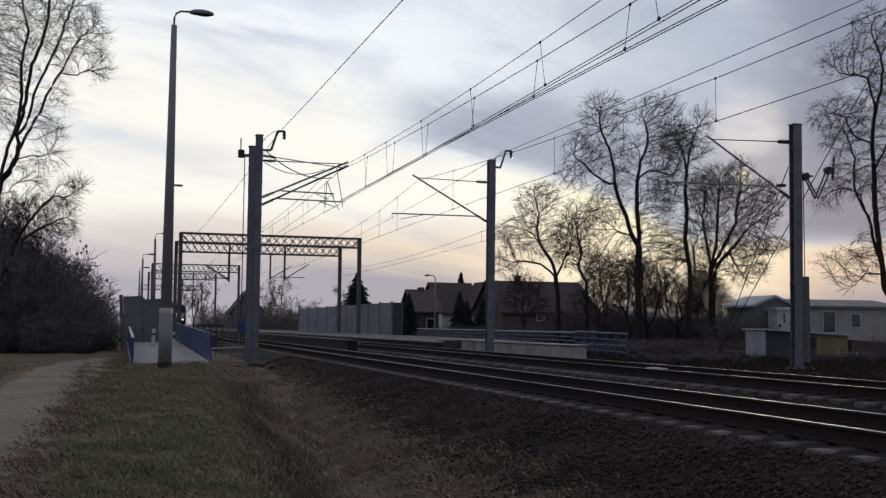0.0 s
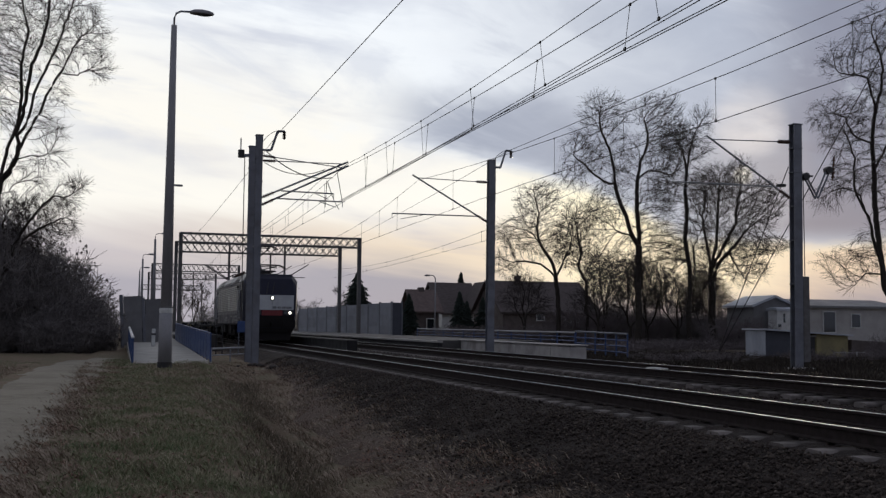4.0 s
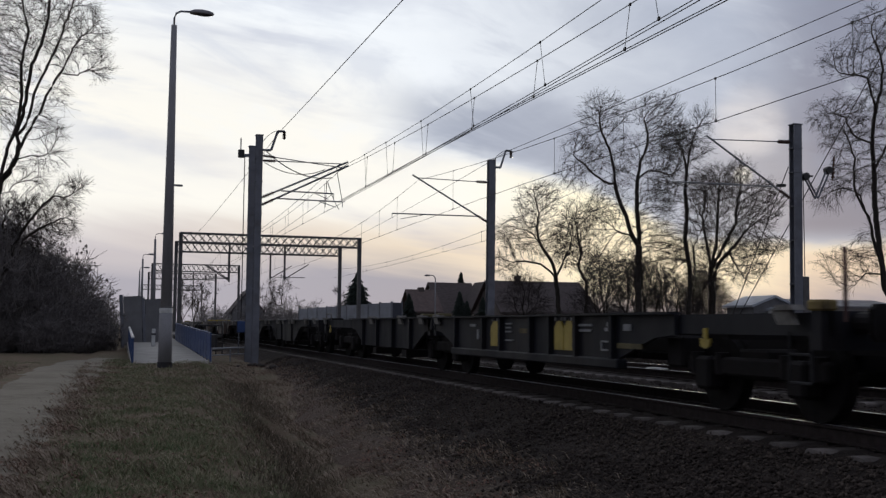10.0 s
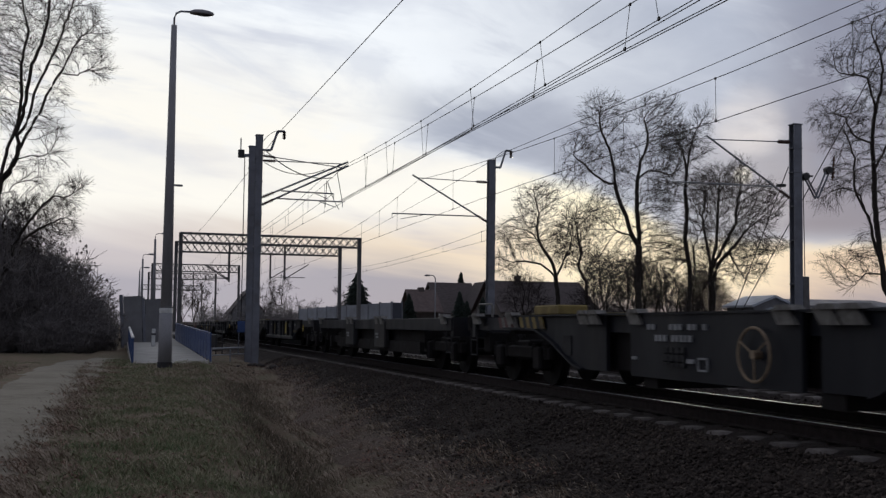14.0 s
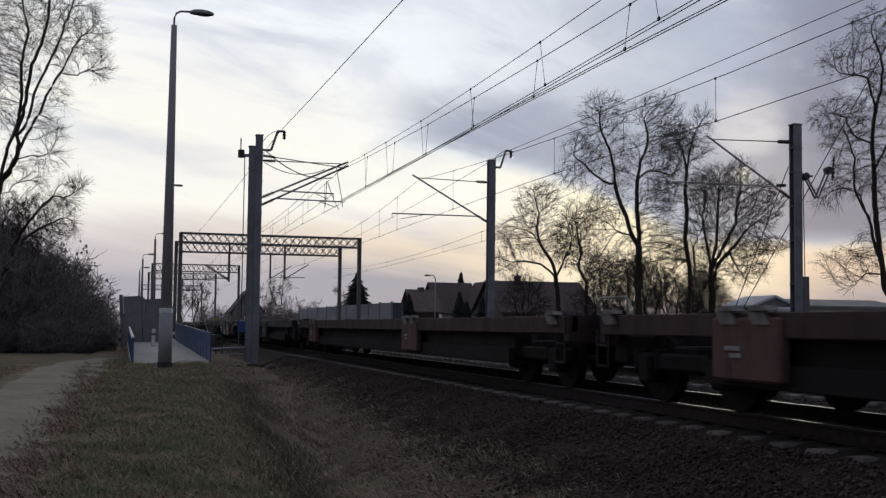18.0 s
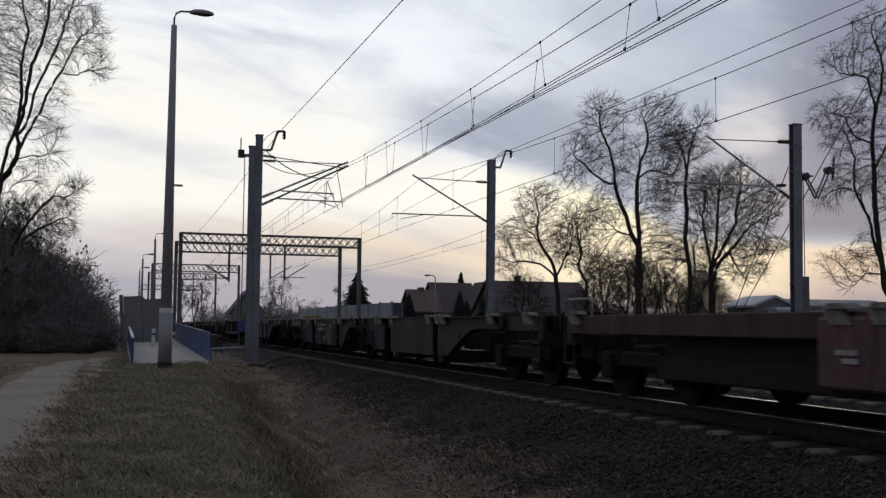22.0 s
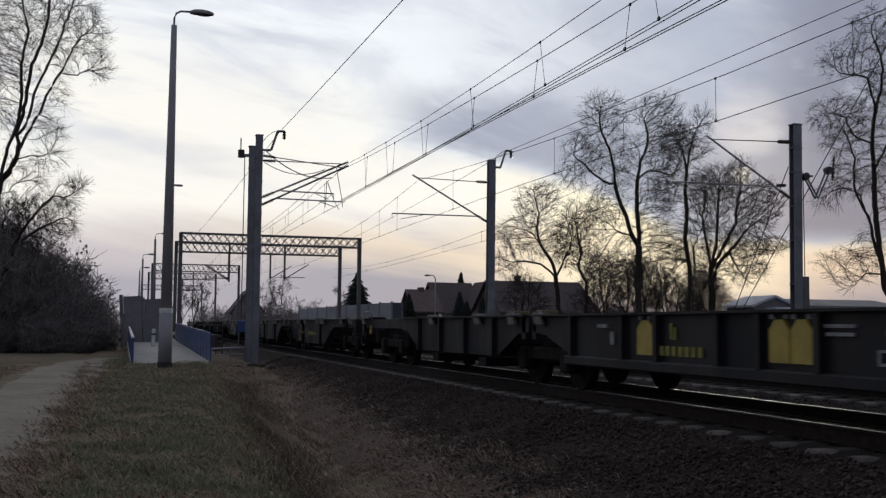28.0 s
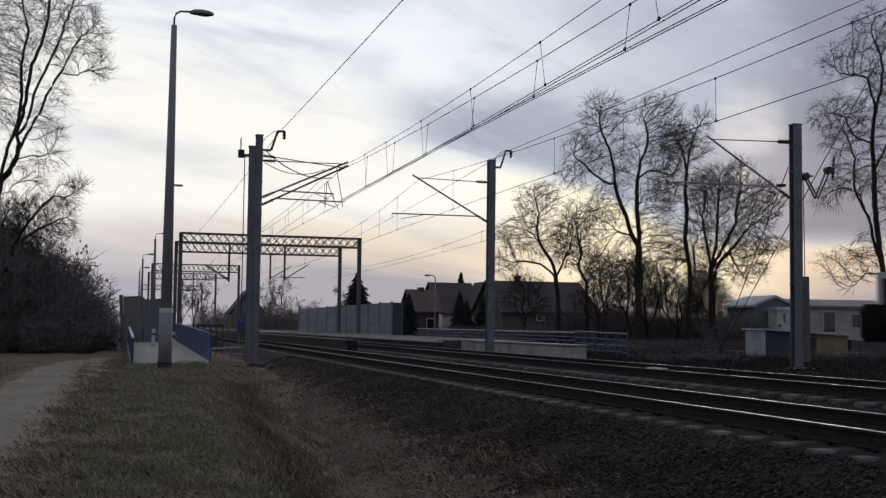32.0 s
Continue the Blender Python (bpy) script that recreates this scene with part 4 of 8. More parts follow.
def lamp_post(x, y, z, h, r0, r1, reach=0.9, label="tall tapered concrete platform lamp post with one lantern", low=True, size=1.0):
    t = thing("lamp_post", label, "lamp post", (x, y, z), group="platform lamps")
    bm = bmesh.new()
    rod(bm, (0, 0, 0.0), (0, 0, h * 0.16), r0 * 1.18, r0 * 1.12, 16)
    part("base_sleeve", bm, M["lampost"], t, smooth=True)
    bm = bmesh.new()
    rod(bm, (0, 0, h * 0.16), (0, 0, h), r0, r1, 16)
    part("pole", bm, M["lampost"], t, smooth=True)
    tb = Tubes()
    pts = [Vector((0, 0, h - 0.05)), Vector((0, 0, h + 0.25)), Vector((0.06 * math.copysign(1, reach), 0, h + 0.42)), Vector((0.2 * math.copysign(1, reach), 0, h + 0.5)), Vector((reach * 0.6, 0, h + 0.52))]
    tb.line(pts, [0.035] * 5, 8)
    tb.make("bracket", M["mast"], t)
    bm = bmesh.new()
    bmesh.ops.create_uvsphere(bm, u_segments=14, v_segments=8, radius=0.5, matrix=Matrix.Translation((reach * 0.6 + math.copysign(0.36 * size, reach), 0, h + 0.5)) @ Matrix.Diagonal((0.86 * size, 0.36 * size, 0.26 * size, 1)))
    for v in bm.verts:
        if v.co.z < h + 0.46:
            v.co.z = h + 0.46
    lan = part("lantern", bm, M["lampost"], t, "grey lantern housing", smooth=True)
    bm = bmesh.new()
    bmesh.ops.create_uvsphere(bm, u_segments=12, v_segments=6, radius=0.5, matrix=Matrix.Translation((reach * 0.6 + math.copysign(0.42 * size, reach), 0, h + 0.455)) @ Matrix.Diagonal((0.56 * size, 0.27 * size, 0.1 * size, 1)))
    part("lens", bm, M["window"], lan, smooth=True)
    if low:
        part("side_bracket", boxes((0.1, 0.42, -0.05, 0.05, h * 0.52, h * 0.52 + 0.06)), M["lampost"], t)
    return t


def small_things():
    t = thing("sign", "blue station sign board on two short posts", "sign", (-2.2, 50.0, -0.3))
    part("board", boxes((-0.28, 0.28, -0.03, 0.03, 0.92, 1.46), bevel=0.01), M["blue"], t)
    for x in (-0.2, 0.2):
        part("post", rods([((x, 0.05, -0.1), (x, 0.05, 1.4))], 0.03), M["mast"], t)
    t = thing("marker_post", "short white marker post beside the ramp", "post", (-6.2, 54.5, -0.2))
    part("shaft", boxes((-0.09, 0.09, -0.09, 0.09, -0.1, 0.94), bevel=0.02), M["white_paint"], t)
    part("band", boxes((-0.094, 0.094, -0.094, 0.094, 0.62, 0.72)), M["dark_steel"], t)
    t = thing("track_box", "pale concrete cable box between the far rails", "box", (4.9, 22.4, -0.08))
    part("body", boxes((-0.35, 0.35, -0.3, 0.3, -0.1, 0.07), bevel=0.02), M["sleeve"], t)
    part("lid", boxes((-0.38, 0.38, -0.33, 0.33, 0.07, 0.11), bevel=0.015), M["sleeve"], t)
    g = random.Random(77)
    for i in range(9):
        x, y = -3.3 + g.uniform(-0.7, 0.9), 37.2 + g.uniform(-0.9, 0.4)
        bm = bmesh.new()
        bmesh.ops.create_icosphere(bm, subdivisions=1, radius=g.uniform(0.07, 0.2))
        for v in bm.verts:
            v.co += Vector((g.gauss(0, 0.02), g.gauss(0, 0.02), 0))
            v.co.z *= 0.6
        o = link_mesh("stone", bm, M["sleeper"])
        o.location = (x, y, max(ground_z(x, y), bed_z(x, y)) + 0.03)
        tagged(o, "pale rubble stone at the mast foot", "stone", "loose stones")
    for i in range(7):
        x, y = g.uniform(-4.4, -2.0), 8.5 + 18 * g.random() ** 1.4
        bm = bmesh.new()
        bmesh.ops.create_icosphere(bm, subdivisions=1, radius=g.uniform(0.02, 0.035))
        for v in bm.verts:
            v.co += Vector((g.gauss(0, 0.006), g.gauss(0, 0.006), g.gauss(0, 0.006)))
        o = link_mesh("stone", bm, M["sleeper"])
        o.location = (x, y, max(ground_z(x, y), bed_z(x, y)) + 0.025)
        tagged(o, "single pale stone on the dark ballast slope", "stone", "loose stones")


small_things()
screen_end = thing("screen_panel", "dark blue steel panel closing the noise barrier's end", "panel", (9.72, 66.0, 0.33))
part("panel", boxes((-0.31, 0.31, -0.03, 0.03, 0.05, 2.2), bevel=0.01), M["loco_faded"], screen_end)
for sx in (-1, 1):
    part("post", boxes((sx * 0.34 - 0.03, sx * 0.34 + 0.03, -0.04, 0.04, -0.05, 2.28)), M["mast"], screen_end)
big_lamp = lamp_post(-6.42, 35.3, -0.34, 11.45, 0.19, 0.095)
# black ring added in place of the dark shadow line at the post's foot
part("foot_collar", cyl(bmesh.new(), (0, 0, -0.02), 0.245, 0.2, "Z", 16), M["dark_steel"], big_lamp, "black ring painting the shadow at the lamp's foot")
part("white_band", cyl(bmesh.new(), (0, 0, 1.78), 0.222, 0.16, "Z", 16), M["white_paint"], big_lamp)
lamp_post(-5.1, 92.0, 0.3, 8.0, 0.16, 0.09, label="grey platform lamp post", low=False)
lamp_post(-5.6, 117.0, 0.3, 7.8, 0.15, 0.09, label="grey platform lamp post", low=False)
lamp_post(-5.4, 145.0, 0.3, 7.8, 0.15, 0.09, label="grey platform lamp post", low=False)
lamp_post(14.2, 72.0, -0.3, 4.5, 0.06, 0.045, reach=-0.7, label="slim grey street lamp beyond the far platform", low=False, size=0.55)


# ---- trees ----
def grow(seed, height, trunk_r, stems, fork=0.3, spread=0.9, bough=0.27, droop=0.0, counts=(13, 8, 7, 5), low=0.1, lift=0.05, thin=1.0):
    """A bare tree: a trunk that forks into stems, boughs on them, then branches and twigs.

    A stem is (lean x, lean y, length as a share of the height, thickness as a share of the trunk's)."""
    rng = random.Random(seed)
    wood, twigs = Tubes(), Tubes()

    def perp(d):
        while True:
            v = Vector((rng.gauss(0, 1), rng.gauss(0, 1), rng.gauss(0, 1)))
            v = v - d * v.dot(d)
            if v.length > 0.2:
                return v.normalized()

    def branch(p, d, length, r, level):
        steps = (12, 8, 5, 4, 2)[level]
        pts, rad = [p.copy()], [r]
        seg = length / steps
        sway = perp(d)
        for i in range(steps):
            k = (i + 1) / steps
            if i % 3 == 0:
                sway = perp(d)
            up = (0.055, lift, 0.04, 0.02, 0.0)[level] - (droop * (0, 0.12, 0.3, 0.5, 0.5)[level] * k)
            d = (d + sway * (0.055, 0.10, 0.13, 0.17, 0.2)[level] + perp(d) * (0.04, 0.07, 0.10, 0.14, 0.2)[level] + Vector((0, 0, up))).normalized()
            p = p + d * seg
            pts.append(p.copy())
            rad.append(max(0.0042 * thin, r * (1 - (0.86 if level == 0 else 0.7) * k)))
        if level == 4:
            twigs.blade(pts, rad)
        else:
            (wood if level < 2 else twigs).line(pts, rad, (8, 5, 3, 3)[level])
        if level == 4:
            return
        start = low if level == 0 else 0.22
        count = counts[level]
        for i in range(count):
            k = min(0.985, start + (1 - start) * (i + rng.uniform(0.1, 0.9)) / count)
            a = int(k * steps)
            q = pts[a].lerp(pts[a + 1], k * steps - a)
            dd = (pts[a + 1] - pts[a]).normalized()
            ang = (spread, 0.8, 0.75, 0.7)[level] * rng.uniform(0.65, 1.25) * (1 - 0.3 * k if level == 0 else 1)
            nd = (dd * math.cos(ang) + perp(dd) * math.sin(ang)).normalized()
            if level == 0:
                ll = bough * height * (1 - 0.5 * k) * rng.uniform(0.6, 1.2)
            else:
                ll = max((0, 0.75, 0.5, 0.3)[level] * rng.uniform(0.7, 1.2), length * (0.62, 0.55, 0.5, 0.5)[level] * (1 - 0.45 * k) * rng.uniform(0.6, 1.2))
            branch(q, nd, ll, max(0.006 * thin, rad[a] * (0.46, 0.52, 0.55, 0.6)[level]), level + 1)

    top = Vector((stems[0][0] * 0.1 * height * fork, 0, height * fork))
    mid = top * 0.5 + Vector((rng.gauss(0, 0.05), rng.gauss(0, 0.05), 0))
    wood.line([Vector((0, 0, -0.3)), Vector((0, 0, 0.5)), mid, top], [trunk_r * 1.35, trunk_r * 1.05, trunk_r * 0.97, trunk_r * 0.9], 9)
    for lx, ly, share, thick in stems:
        branch(top - Vector((0, 0, 0.12)), Vector((lx, ly, 1)).normalized(), height * share * (1 - fork), trunk_r * thick, 0)
    return wood, twigs


def tree(label, at, **kw):
    t = thing("tree", label, "tree", at)
    wood, twigs = grow(**kw)
    wood.make("trunk", M["bark"], t)
    twigs.make("crown", M["twig"], t, "bare twigs")
    return t


def crown_tree(label, at, seed, limbs, lobes, step=0.26, reach=2.6, clear=0.33, tip=0.0088, power=2.02, droop=0.0, twig=(0.35, 0.85), per_node=4, dense=1.35):
    """A bare tree whose branches grow out from its limbs into the lobes of its crown.

    limbs: lines of (x, height) from the tree's foot; lobes: x, height, half width, half height and how many buds they hold."""
    g = np.random.default_rng(seed)
    buds = []
    for x, z, rx, rz, n in lobes:
        n = int(n * dense)
        v = g.normal(size=(n, 3))
        v *= (g.random(n) ** 0.42 / np.linalg.norm(v, axis=1))[:, None]
        buds.append(v * (rx, max(rx, rz) * 0.95, rz) + (x, g.normal(0, 0.35 * rx), z))
    buds = np.concatenate(buds)
    pos, up = [np.array((0.0, 0.0, -0.3))], [-1]

    def line(points):
        for p in points:
            last = len(pos) - 1
            a, k = pos[last], max(1, int(np.linalg.norm(p - pos[last]) / (step * 1.1)))
            bend = g.normal(0, 0.05, 3) * k ** 0.5
            for i in range(1, k + 1):
                f = i / k
                pos.append(a + (p - a) * f + bend * math.sin(math.pi * f) + g.normal(0, 0.02, 3))
                up.append(len(pos) - 2)

    for k, limb in enumerate(limbs):
        pts = [np.array((x, (g.normal(0, 0.5) if k and i else 0.0), z)) for i, (x, z) in enumerate(limb)]
        if k:
            have = np.array(pos)
            j = int(np.argmin(((have - pts[0]) ** 2)[:, (0, 2)].sum(1)))
            y0 = have[j][1]
            for p in pts:
                p[1] += y0
            pos.append(have[j] + (pts[1] - have[j]) * 0.08)
            up.append(j)
            pts = pts[1:]
        line(pts)
    P = np.array(pos)
    d2 = ((buds[:, None, :] - P[None]) ** 2).sum(2)
    near, best = d2.argmin(1), d2.min(1)
    forks = {}
    for turn in range(90):
        live = (best < reach * reach) & (best > clear * clear)
        if not live.any():
            break
        pull = {}
        for b in np.nonzero(live)[0]:
            pull.setdefault(int(near[b]), []).append(b)
        fresh = []
        for n, bs in pull.items():
            forks[n] = forks.get(n, 0) + 1
            if forks[n] > 3:
                best[bs] = 0.0
                continue
            v = buds[bs] - pos[n]
            v = (v / np.linalg.norm(v, axis=1)[:, None]).sum(0) / len(bs)
            old = pos[n] - pos[up[n]] if up[n] >= 0 else np.array((0, 0, 1.0))
            v = v + old / (np.linalg.norm(old) + 1e-6) * 0.75 + g.normal(0, 0.10, 3) + (0, 0, 0.10 - 0.3 * droop)
            q = pos[n] + v / (np.linalg.norm(v) + 1e-6) * step
            fresh.append(len(pos))
            pos.append(q)
            up.append(n)
        if not fresh:
            break
        Q = np.array([pos[i] for i in fresh])
        d2 = ((buds[:, None, :] - Q[None]) ** 2).sum(2)
        k = d2.argmin(1)
        m = d2.min(1)
        near = np.where(m < best, np.array(fresh)[k], near)
        best = np.minimum(best, m)
        best = np.where(m < clear * clear, 0.0, best)
    n = len(pos)
    area, kids = np.zeros(n), [[] for i in range(n)]
    for i in range(n - 1, -1, -1):
        if area[i] == 0:
            area[i] = tip ** power
        if up[i] >= 0:
            area[up[i]] += area[i]
            kids[up[i]].append(i)
    r = area ** (1 / power)
    wood, twigs = Tubes(), Tubes()
    heads = [(-1, 0)]
    while heads:
        src, i = heads.pop()
        chain = [src, i] if src >= 0 else [i]
        while kids[i]:
            ks = sorted(kids[i], key=lambda c: -area[c])
            heads += [(i, c) for c in ks[1:]]
            i = ks[0]
            chain.append(i)
        if len(chain) < 2:
            continue
        rad = [r[c] for c in chain]
        if src >= 0:
            rad[0] = rad[1]
        thick = max(rad)
        (wood if thick > 0.045 else twigs).line([Vector(pos[c]) for c in chain], rad, 8 if thick > 0.15 else 5 if thick > 0.045 else 3)
    for i in range(n):
        if r[i] > 0.034 or up[i] < 0:
            continue
        d = pos[i] - pos[up[i]]
        d /= np.linalg.norm(d) + 1e-6
        for k in range(per_node):
            w = d * 1.0 + g.normal(0, 0.42, 3) + (0, 0, 0.12 - droop)
            w /= np.linalg.norm(w)
            size = g.uniform(*twig)
            w2 = w + g.normal(0, 0.16, 3) + (0, 0, 0.08 - droop)
            a, b = pos[i] + w * size * 0.5, pos[i] + w * size * 0.5 + w2 / np.linalg.norm(w2) * size * 0.5
            twigs.blade([Vector(pos[i]), Vector(a), Vector(b)], [tip * 0.62, tip * 0.52, tip * 0.36])
            if k == 0:
                w3 = w + g.normal(0, 0.6, 3)
                twigs.blade([Vector(a), Vector(a + w3 / np.linalg.norm(w3) * size * 0.45)], [tip * 0.5, tip * 0.32])
    t = thing("tree", label, "tree", at)
    wood.make("trunk", M["bark"], t)
    twigs.make("crown", M["twig"], t, "bare twigs")
    return t


def gz(x, y):
    return ground_z(x, y)


crown_tree("tall bare ash tree with a forked trunk and rounded crown", (24.3, 60.0, gz(24, 60)), 3,
           [((0, 4.6), (0.1, 8.4), (0.3, 12.2), (0.6, 15.0)), ((0.05, 6.6), (-0.7, 8.6), (-1.5, 11.2), (-2.3, 13.9), (-2.9, 15.2)), ((0.7, 11.8), (-0.2, 13.7), (-0.8, 14.2)), ((-1.4, 10.6), (-2.7, 11.6), (-4.1, 12.5)), ((0.7, 11.1), (1.7, 11.9), (2.5, 11.5)), ((-0.7, 7.3), (-2.1, 8.0))],
           [(-2.6, 14.9, 1.6, 1.5, 420), (-3.7, 12.5, 1.6, 1.5, 380), (-4.3, 11.2, 1.1, 1.1, 160), (-1.2, 12.1, 1.2, 1.7, 160), (1.6, 15.5, 1.7, 1.4, 420), (1.8, 13.2, 1.8, 1.7, 380), (2.3, 11.5, 1.1, 0.9, 110), (-2.3, 8.2, 1.6, 1.5, 130), (1.0, 8.8, 1.0, 2.3, 120), (1.8, 6.2, 1.5, 1.5, 160), (-2.1, 5.4, 1.6, 1.3, 140), (-1.6, 9.6, 1.4, 1.6, 170), (1.7, 9.8, 1.3, 1.5, 170), (0.1, 6.0, 1.4, 1.8, 140)], dense=1.75)
crown_tree("slender bare tree with a straight forked trunk", (28.6, 60.5, gz(29, 60)), 5,
           [((-0.1, 3.7), (-0.4, 7.1), (-0.4, 10.9), (-0.9, 14.0)), ((-0.3, 10.5), (0.2, 12.9), (0.7, 15.4)), ((-0.1, 3.7), (0.8, 6.8), (1.3, 9.1))],
           [(-1.0, 13.8, 1.3, 1.4, 260), (0.3, 13.7, 1.3, 1.6, 260), (0.8, 15.4, 0.7, 1.0, 90), (-1.1, 10.9, 1.2, 1.7, 200), (0.6, 10.6, 1.1, 1.5, 140), (-1.4, 7.1, 1.3, 1.9, 150), (0.9, 6.6, 1.2, 1.8, 130)], dense=1.7, clear=0.3)
crown_tree("bare tree with several slender stems and a broad crown", (31.2, 62.0, gz(31, 62)), 8,
           [((0, 3.8), (0.3, 6.9), (0.6, 11.3)), ((0.1, 4.6), (-0.3, 7.7), (-0.1, 10.5)), ((0.2, 5.3), (1.6, 8.6), (2.1, 11.0)), ((0.1, 4.4), (1.2, 6.6), (2.5, 8.3), (3.6, 9.2)), ((1.6, 6.0), (2.7, 5.0))],
           [(0.7, 11.1, 2.1, 1.5, 420), (1.9, 12.2, 1.0, 1.0, 120), (2.3, 9.8, 2.1, 1.8, 380), (-0.2, 9.1, 1.4, 2.0, 260), (2.7, 7.4, 1.9, 1.4, 250), (4.6, 7.3, 1.5, 0.7, 120), (2.0, 5.4, 1.6, 1.0, 140), (0.9, 7.3, 1.4, 1.6, 150), (-0.6, 5.6, 1.3, 1.6, 130)], dense=2.2, clear=0.28, per_node=5)
crown_tree("broad bare tree with spreading crown", (21.3, 66.0, gz(19, 66)), 11,
           [((-0.1, 4.5), (-0.9, 6.5), (-1.4, 9.2), (-1.8, 10.8)), ((-0.3, 4.7), (-1.4, 5.7), (-3.1, 5.8)), ((-0.1, 4.9), (1.0, 6.9), (1.5, 8.9)), ((-1.1, 6.9), (-2.4, 8.0))],
           [(-1.6, 10.0, 1.5, 1.4, 220), (-0.9, 10.6, 0.8, 1.0, 80), (-2.9, 7.6, 1.5, 1.4, 260), (-3.5, 5.8, 1.3, 1.0, 170), (-1.2, 7.3, 1.5, 1.6, 160), (0.6, 7.7, 1.3, 1.6, 180), (-2.0, 9.0, 1.4, 1.2, 150), (1.3, 6.2, 1.2, 1.2, 110)], tip=0.0096, dense=1.8)
crown_tree("small bare tree with spreading crown", (24.5, 68.0, gz(22, 68)), 12,
           [((0, 4.7), (-0.4, 6.7), (-0.9, 9.4)), ((-0.1, 5.1), (0.6, 7.1))],
           [(-0.9, 9.2, 1.4, 1.2, 260), (-0.1, 7.5, 1.4, 1.7, 200), (-1.7, 7.1, 1.1, 1.6, 120), (0.6, 5.9, 1.4, 1.2, 130)], tip=0.0096)
for i, (x, y, h) in enumerate(((22.9, 63.0, 5.2), (25.9, 64.0, 6.6), (26.8, 70.0, 7.2), (28.2, 66.0, 6.4), (30.2, 65.0, 5.6), (31.0, 72.0, 7.4), (33.2, 66.0, 5.4), (35.0, 70.0, 6.4), (19.6, 68.0, 5.4), (35.2, 75.0, 6.8), (38.0, 74.0, 6.4))):
    crown_tree("low bare garden tree with many thin upright stems", (x, y, gz(x, y)), 14 + i,
               [((0.05, 0.18 * h), (-0.1, 0.5 * h), (-0.25, 0.85 * h)), ((0, 0.2 * h), (0.5, 0.5 * h), (0.75, 0.8 * h)), ((0, 0.2 * h), (-0.7, 0.45 * h), (-1.0, 0.7 * h)), ((0.3, 0.4 * h), (1.1, 0.6 * h))],
               [(-0.3, 0.8 * h, 0.9, 0.17 * h, 110), (0.7, 0.74 * h, 0.9, 0.17 * h, 110), (-1.0, 0.6 * h, 0.9, 0.18 * h, 110), (0.2, 0.5 * h, 1.1, 0.16 * h, 90), (1.2, 0.55 * h, 0.8, 0.16 * h, 80)], tip=0.0095, clear=0.28, step=0.22, dense=1.9)
crown_tree("large bare tree with drooping twigs", (36.1, 50.0, gz(36, 50)), 21,
           [((-0.1, 2.9), (-1.0, 5.2), (-1.8, 8.0), (-2.7, 11.5), (-3.3, 12.8)), ((-0.5, 4.2), (-0.1, 11.0), (-0.3, 16.1), (-0.8, 19.2)), ((-0.8, 14.7), (-1.7, 16.4), (-3.0, 16.8)), ((-1.6, 7.5), (-2.3, 9.3), (-3.7, 9.6)), ((-0.4, 12.7), (-2.0, 14.3), (-3.6, 14.3)), ((-0.1, 11.0), (2.6, 16.4)), ((-0.7, 4.5), (-1.9, 4.7), (-2.5, 3.7))],
           [(-3.1, 17.4, 1.6, 1.1, 300), (-1.7, 19.1, 1.6, 1.4, 300), (-3.6, 14.2, 1.7, 1.1, 340), (-4.1, 12.8, 1.2, 1.0, 160), (-2.0, 13.3, 1.6, 1.7, 260), (-4.5, 9.2, 1.0, 0.8, 120), (-3.3, 9.8, 1.4, 0.8, 160), (-2.1, 10.9, 1.6, 2.0, 240), (-1.4, 15.4, 1.2, 1.4, 160), (-3.5, 5.1, 1.8, 1.2, 170), (-1.4, 6.2, 1.2, 1.3, 120), (1.8, 16.3, 2.6, 3.9, 350), (1.2, 10.4, 2.1, 2.8, 250)], droop=0.35, twig=(0.3, 0.8), power=2.2, tip=0.009)
crown_tree("tall bare tree with many steep limbs over the footpath", (-14.3, 52.2, gz(-14, 52.2)), 37,
           [((0, 3.8), (0.7, 7.0), (1.1, 9.7), (1.6, 12.8), (1.8, 15.3), (1.3, 17.7)), ((0.8, 7.8), (1.5, 10.3), (2.2, 12.3), (3.3, 15.1), (3.9, 17.2)), ((0.9, 8.1), (1.9, 10.1), (2.8, 12.2), (3.6, 13.8), (4.4, 15.5)), ((1.5, 9.8), (1.8, 11.4), (2.1, 13.6), (2.6, 18.1)), ((3.3, 13.5), (4.2, 13.6), (5.2, 13.3)), ((0.4, 5.9), (-0.5, 9.9), (-0.9, 14.5), (-0.8, 18.9)), ((1.9, 10.0), (2.7, 10.1), (3.4, 10.6)), ((1.4, 9.2), (2.3, 9.3), (3.0, 9.7)), ((0.7, 7.4), (1.3, 7.6), (1.9, 8.2))],
           [(4.4, 15.7, 1.0, 1.5, 420), (5.1, 14.0, 0.7, 0.8, 180), (3.3, 16.5, 1.2, 1.3, 380), (3.4, 14.6, 0.9, 1.3, 240), (2.0, 16.1, 1.0, 1.7, 340), (3.2, 12.3, 0.5, 0.7, 100), (3.2, 10.6, 0.6, 0.6, 130), (2.6, 11.1, 0.6, 0.8, 100), (2.9, 9.4, 0.7, 0.7, 140), (2.2, 8.3, 0.8, 0.7, 140), (1.4, 13.6, 1.0, 1.6, 220), (0.8, 15.7, 0.9, 1.4, 200), (1.2, 11.1, 0.6, 1.2, 120), (-0.4, 13.4, 1.2, 3.3, 380), (1.9, 18.6, 2.8, 1.4, 500), (1.2, 8.7, 0.6, 0.7, 60)], clear=0.33, step=0.24, tip=0.009, power=2.2)
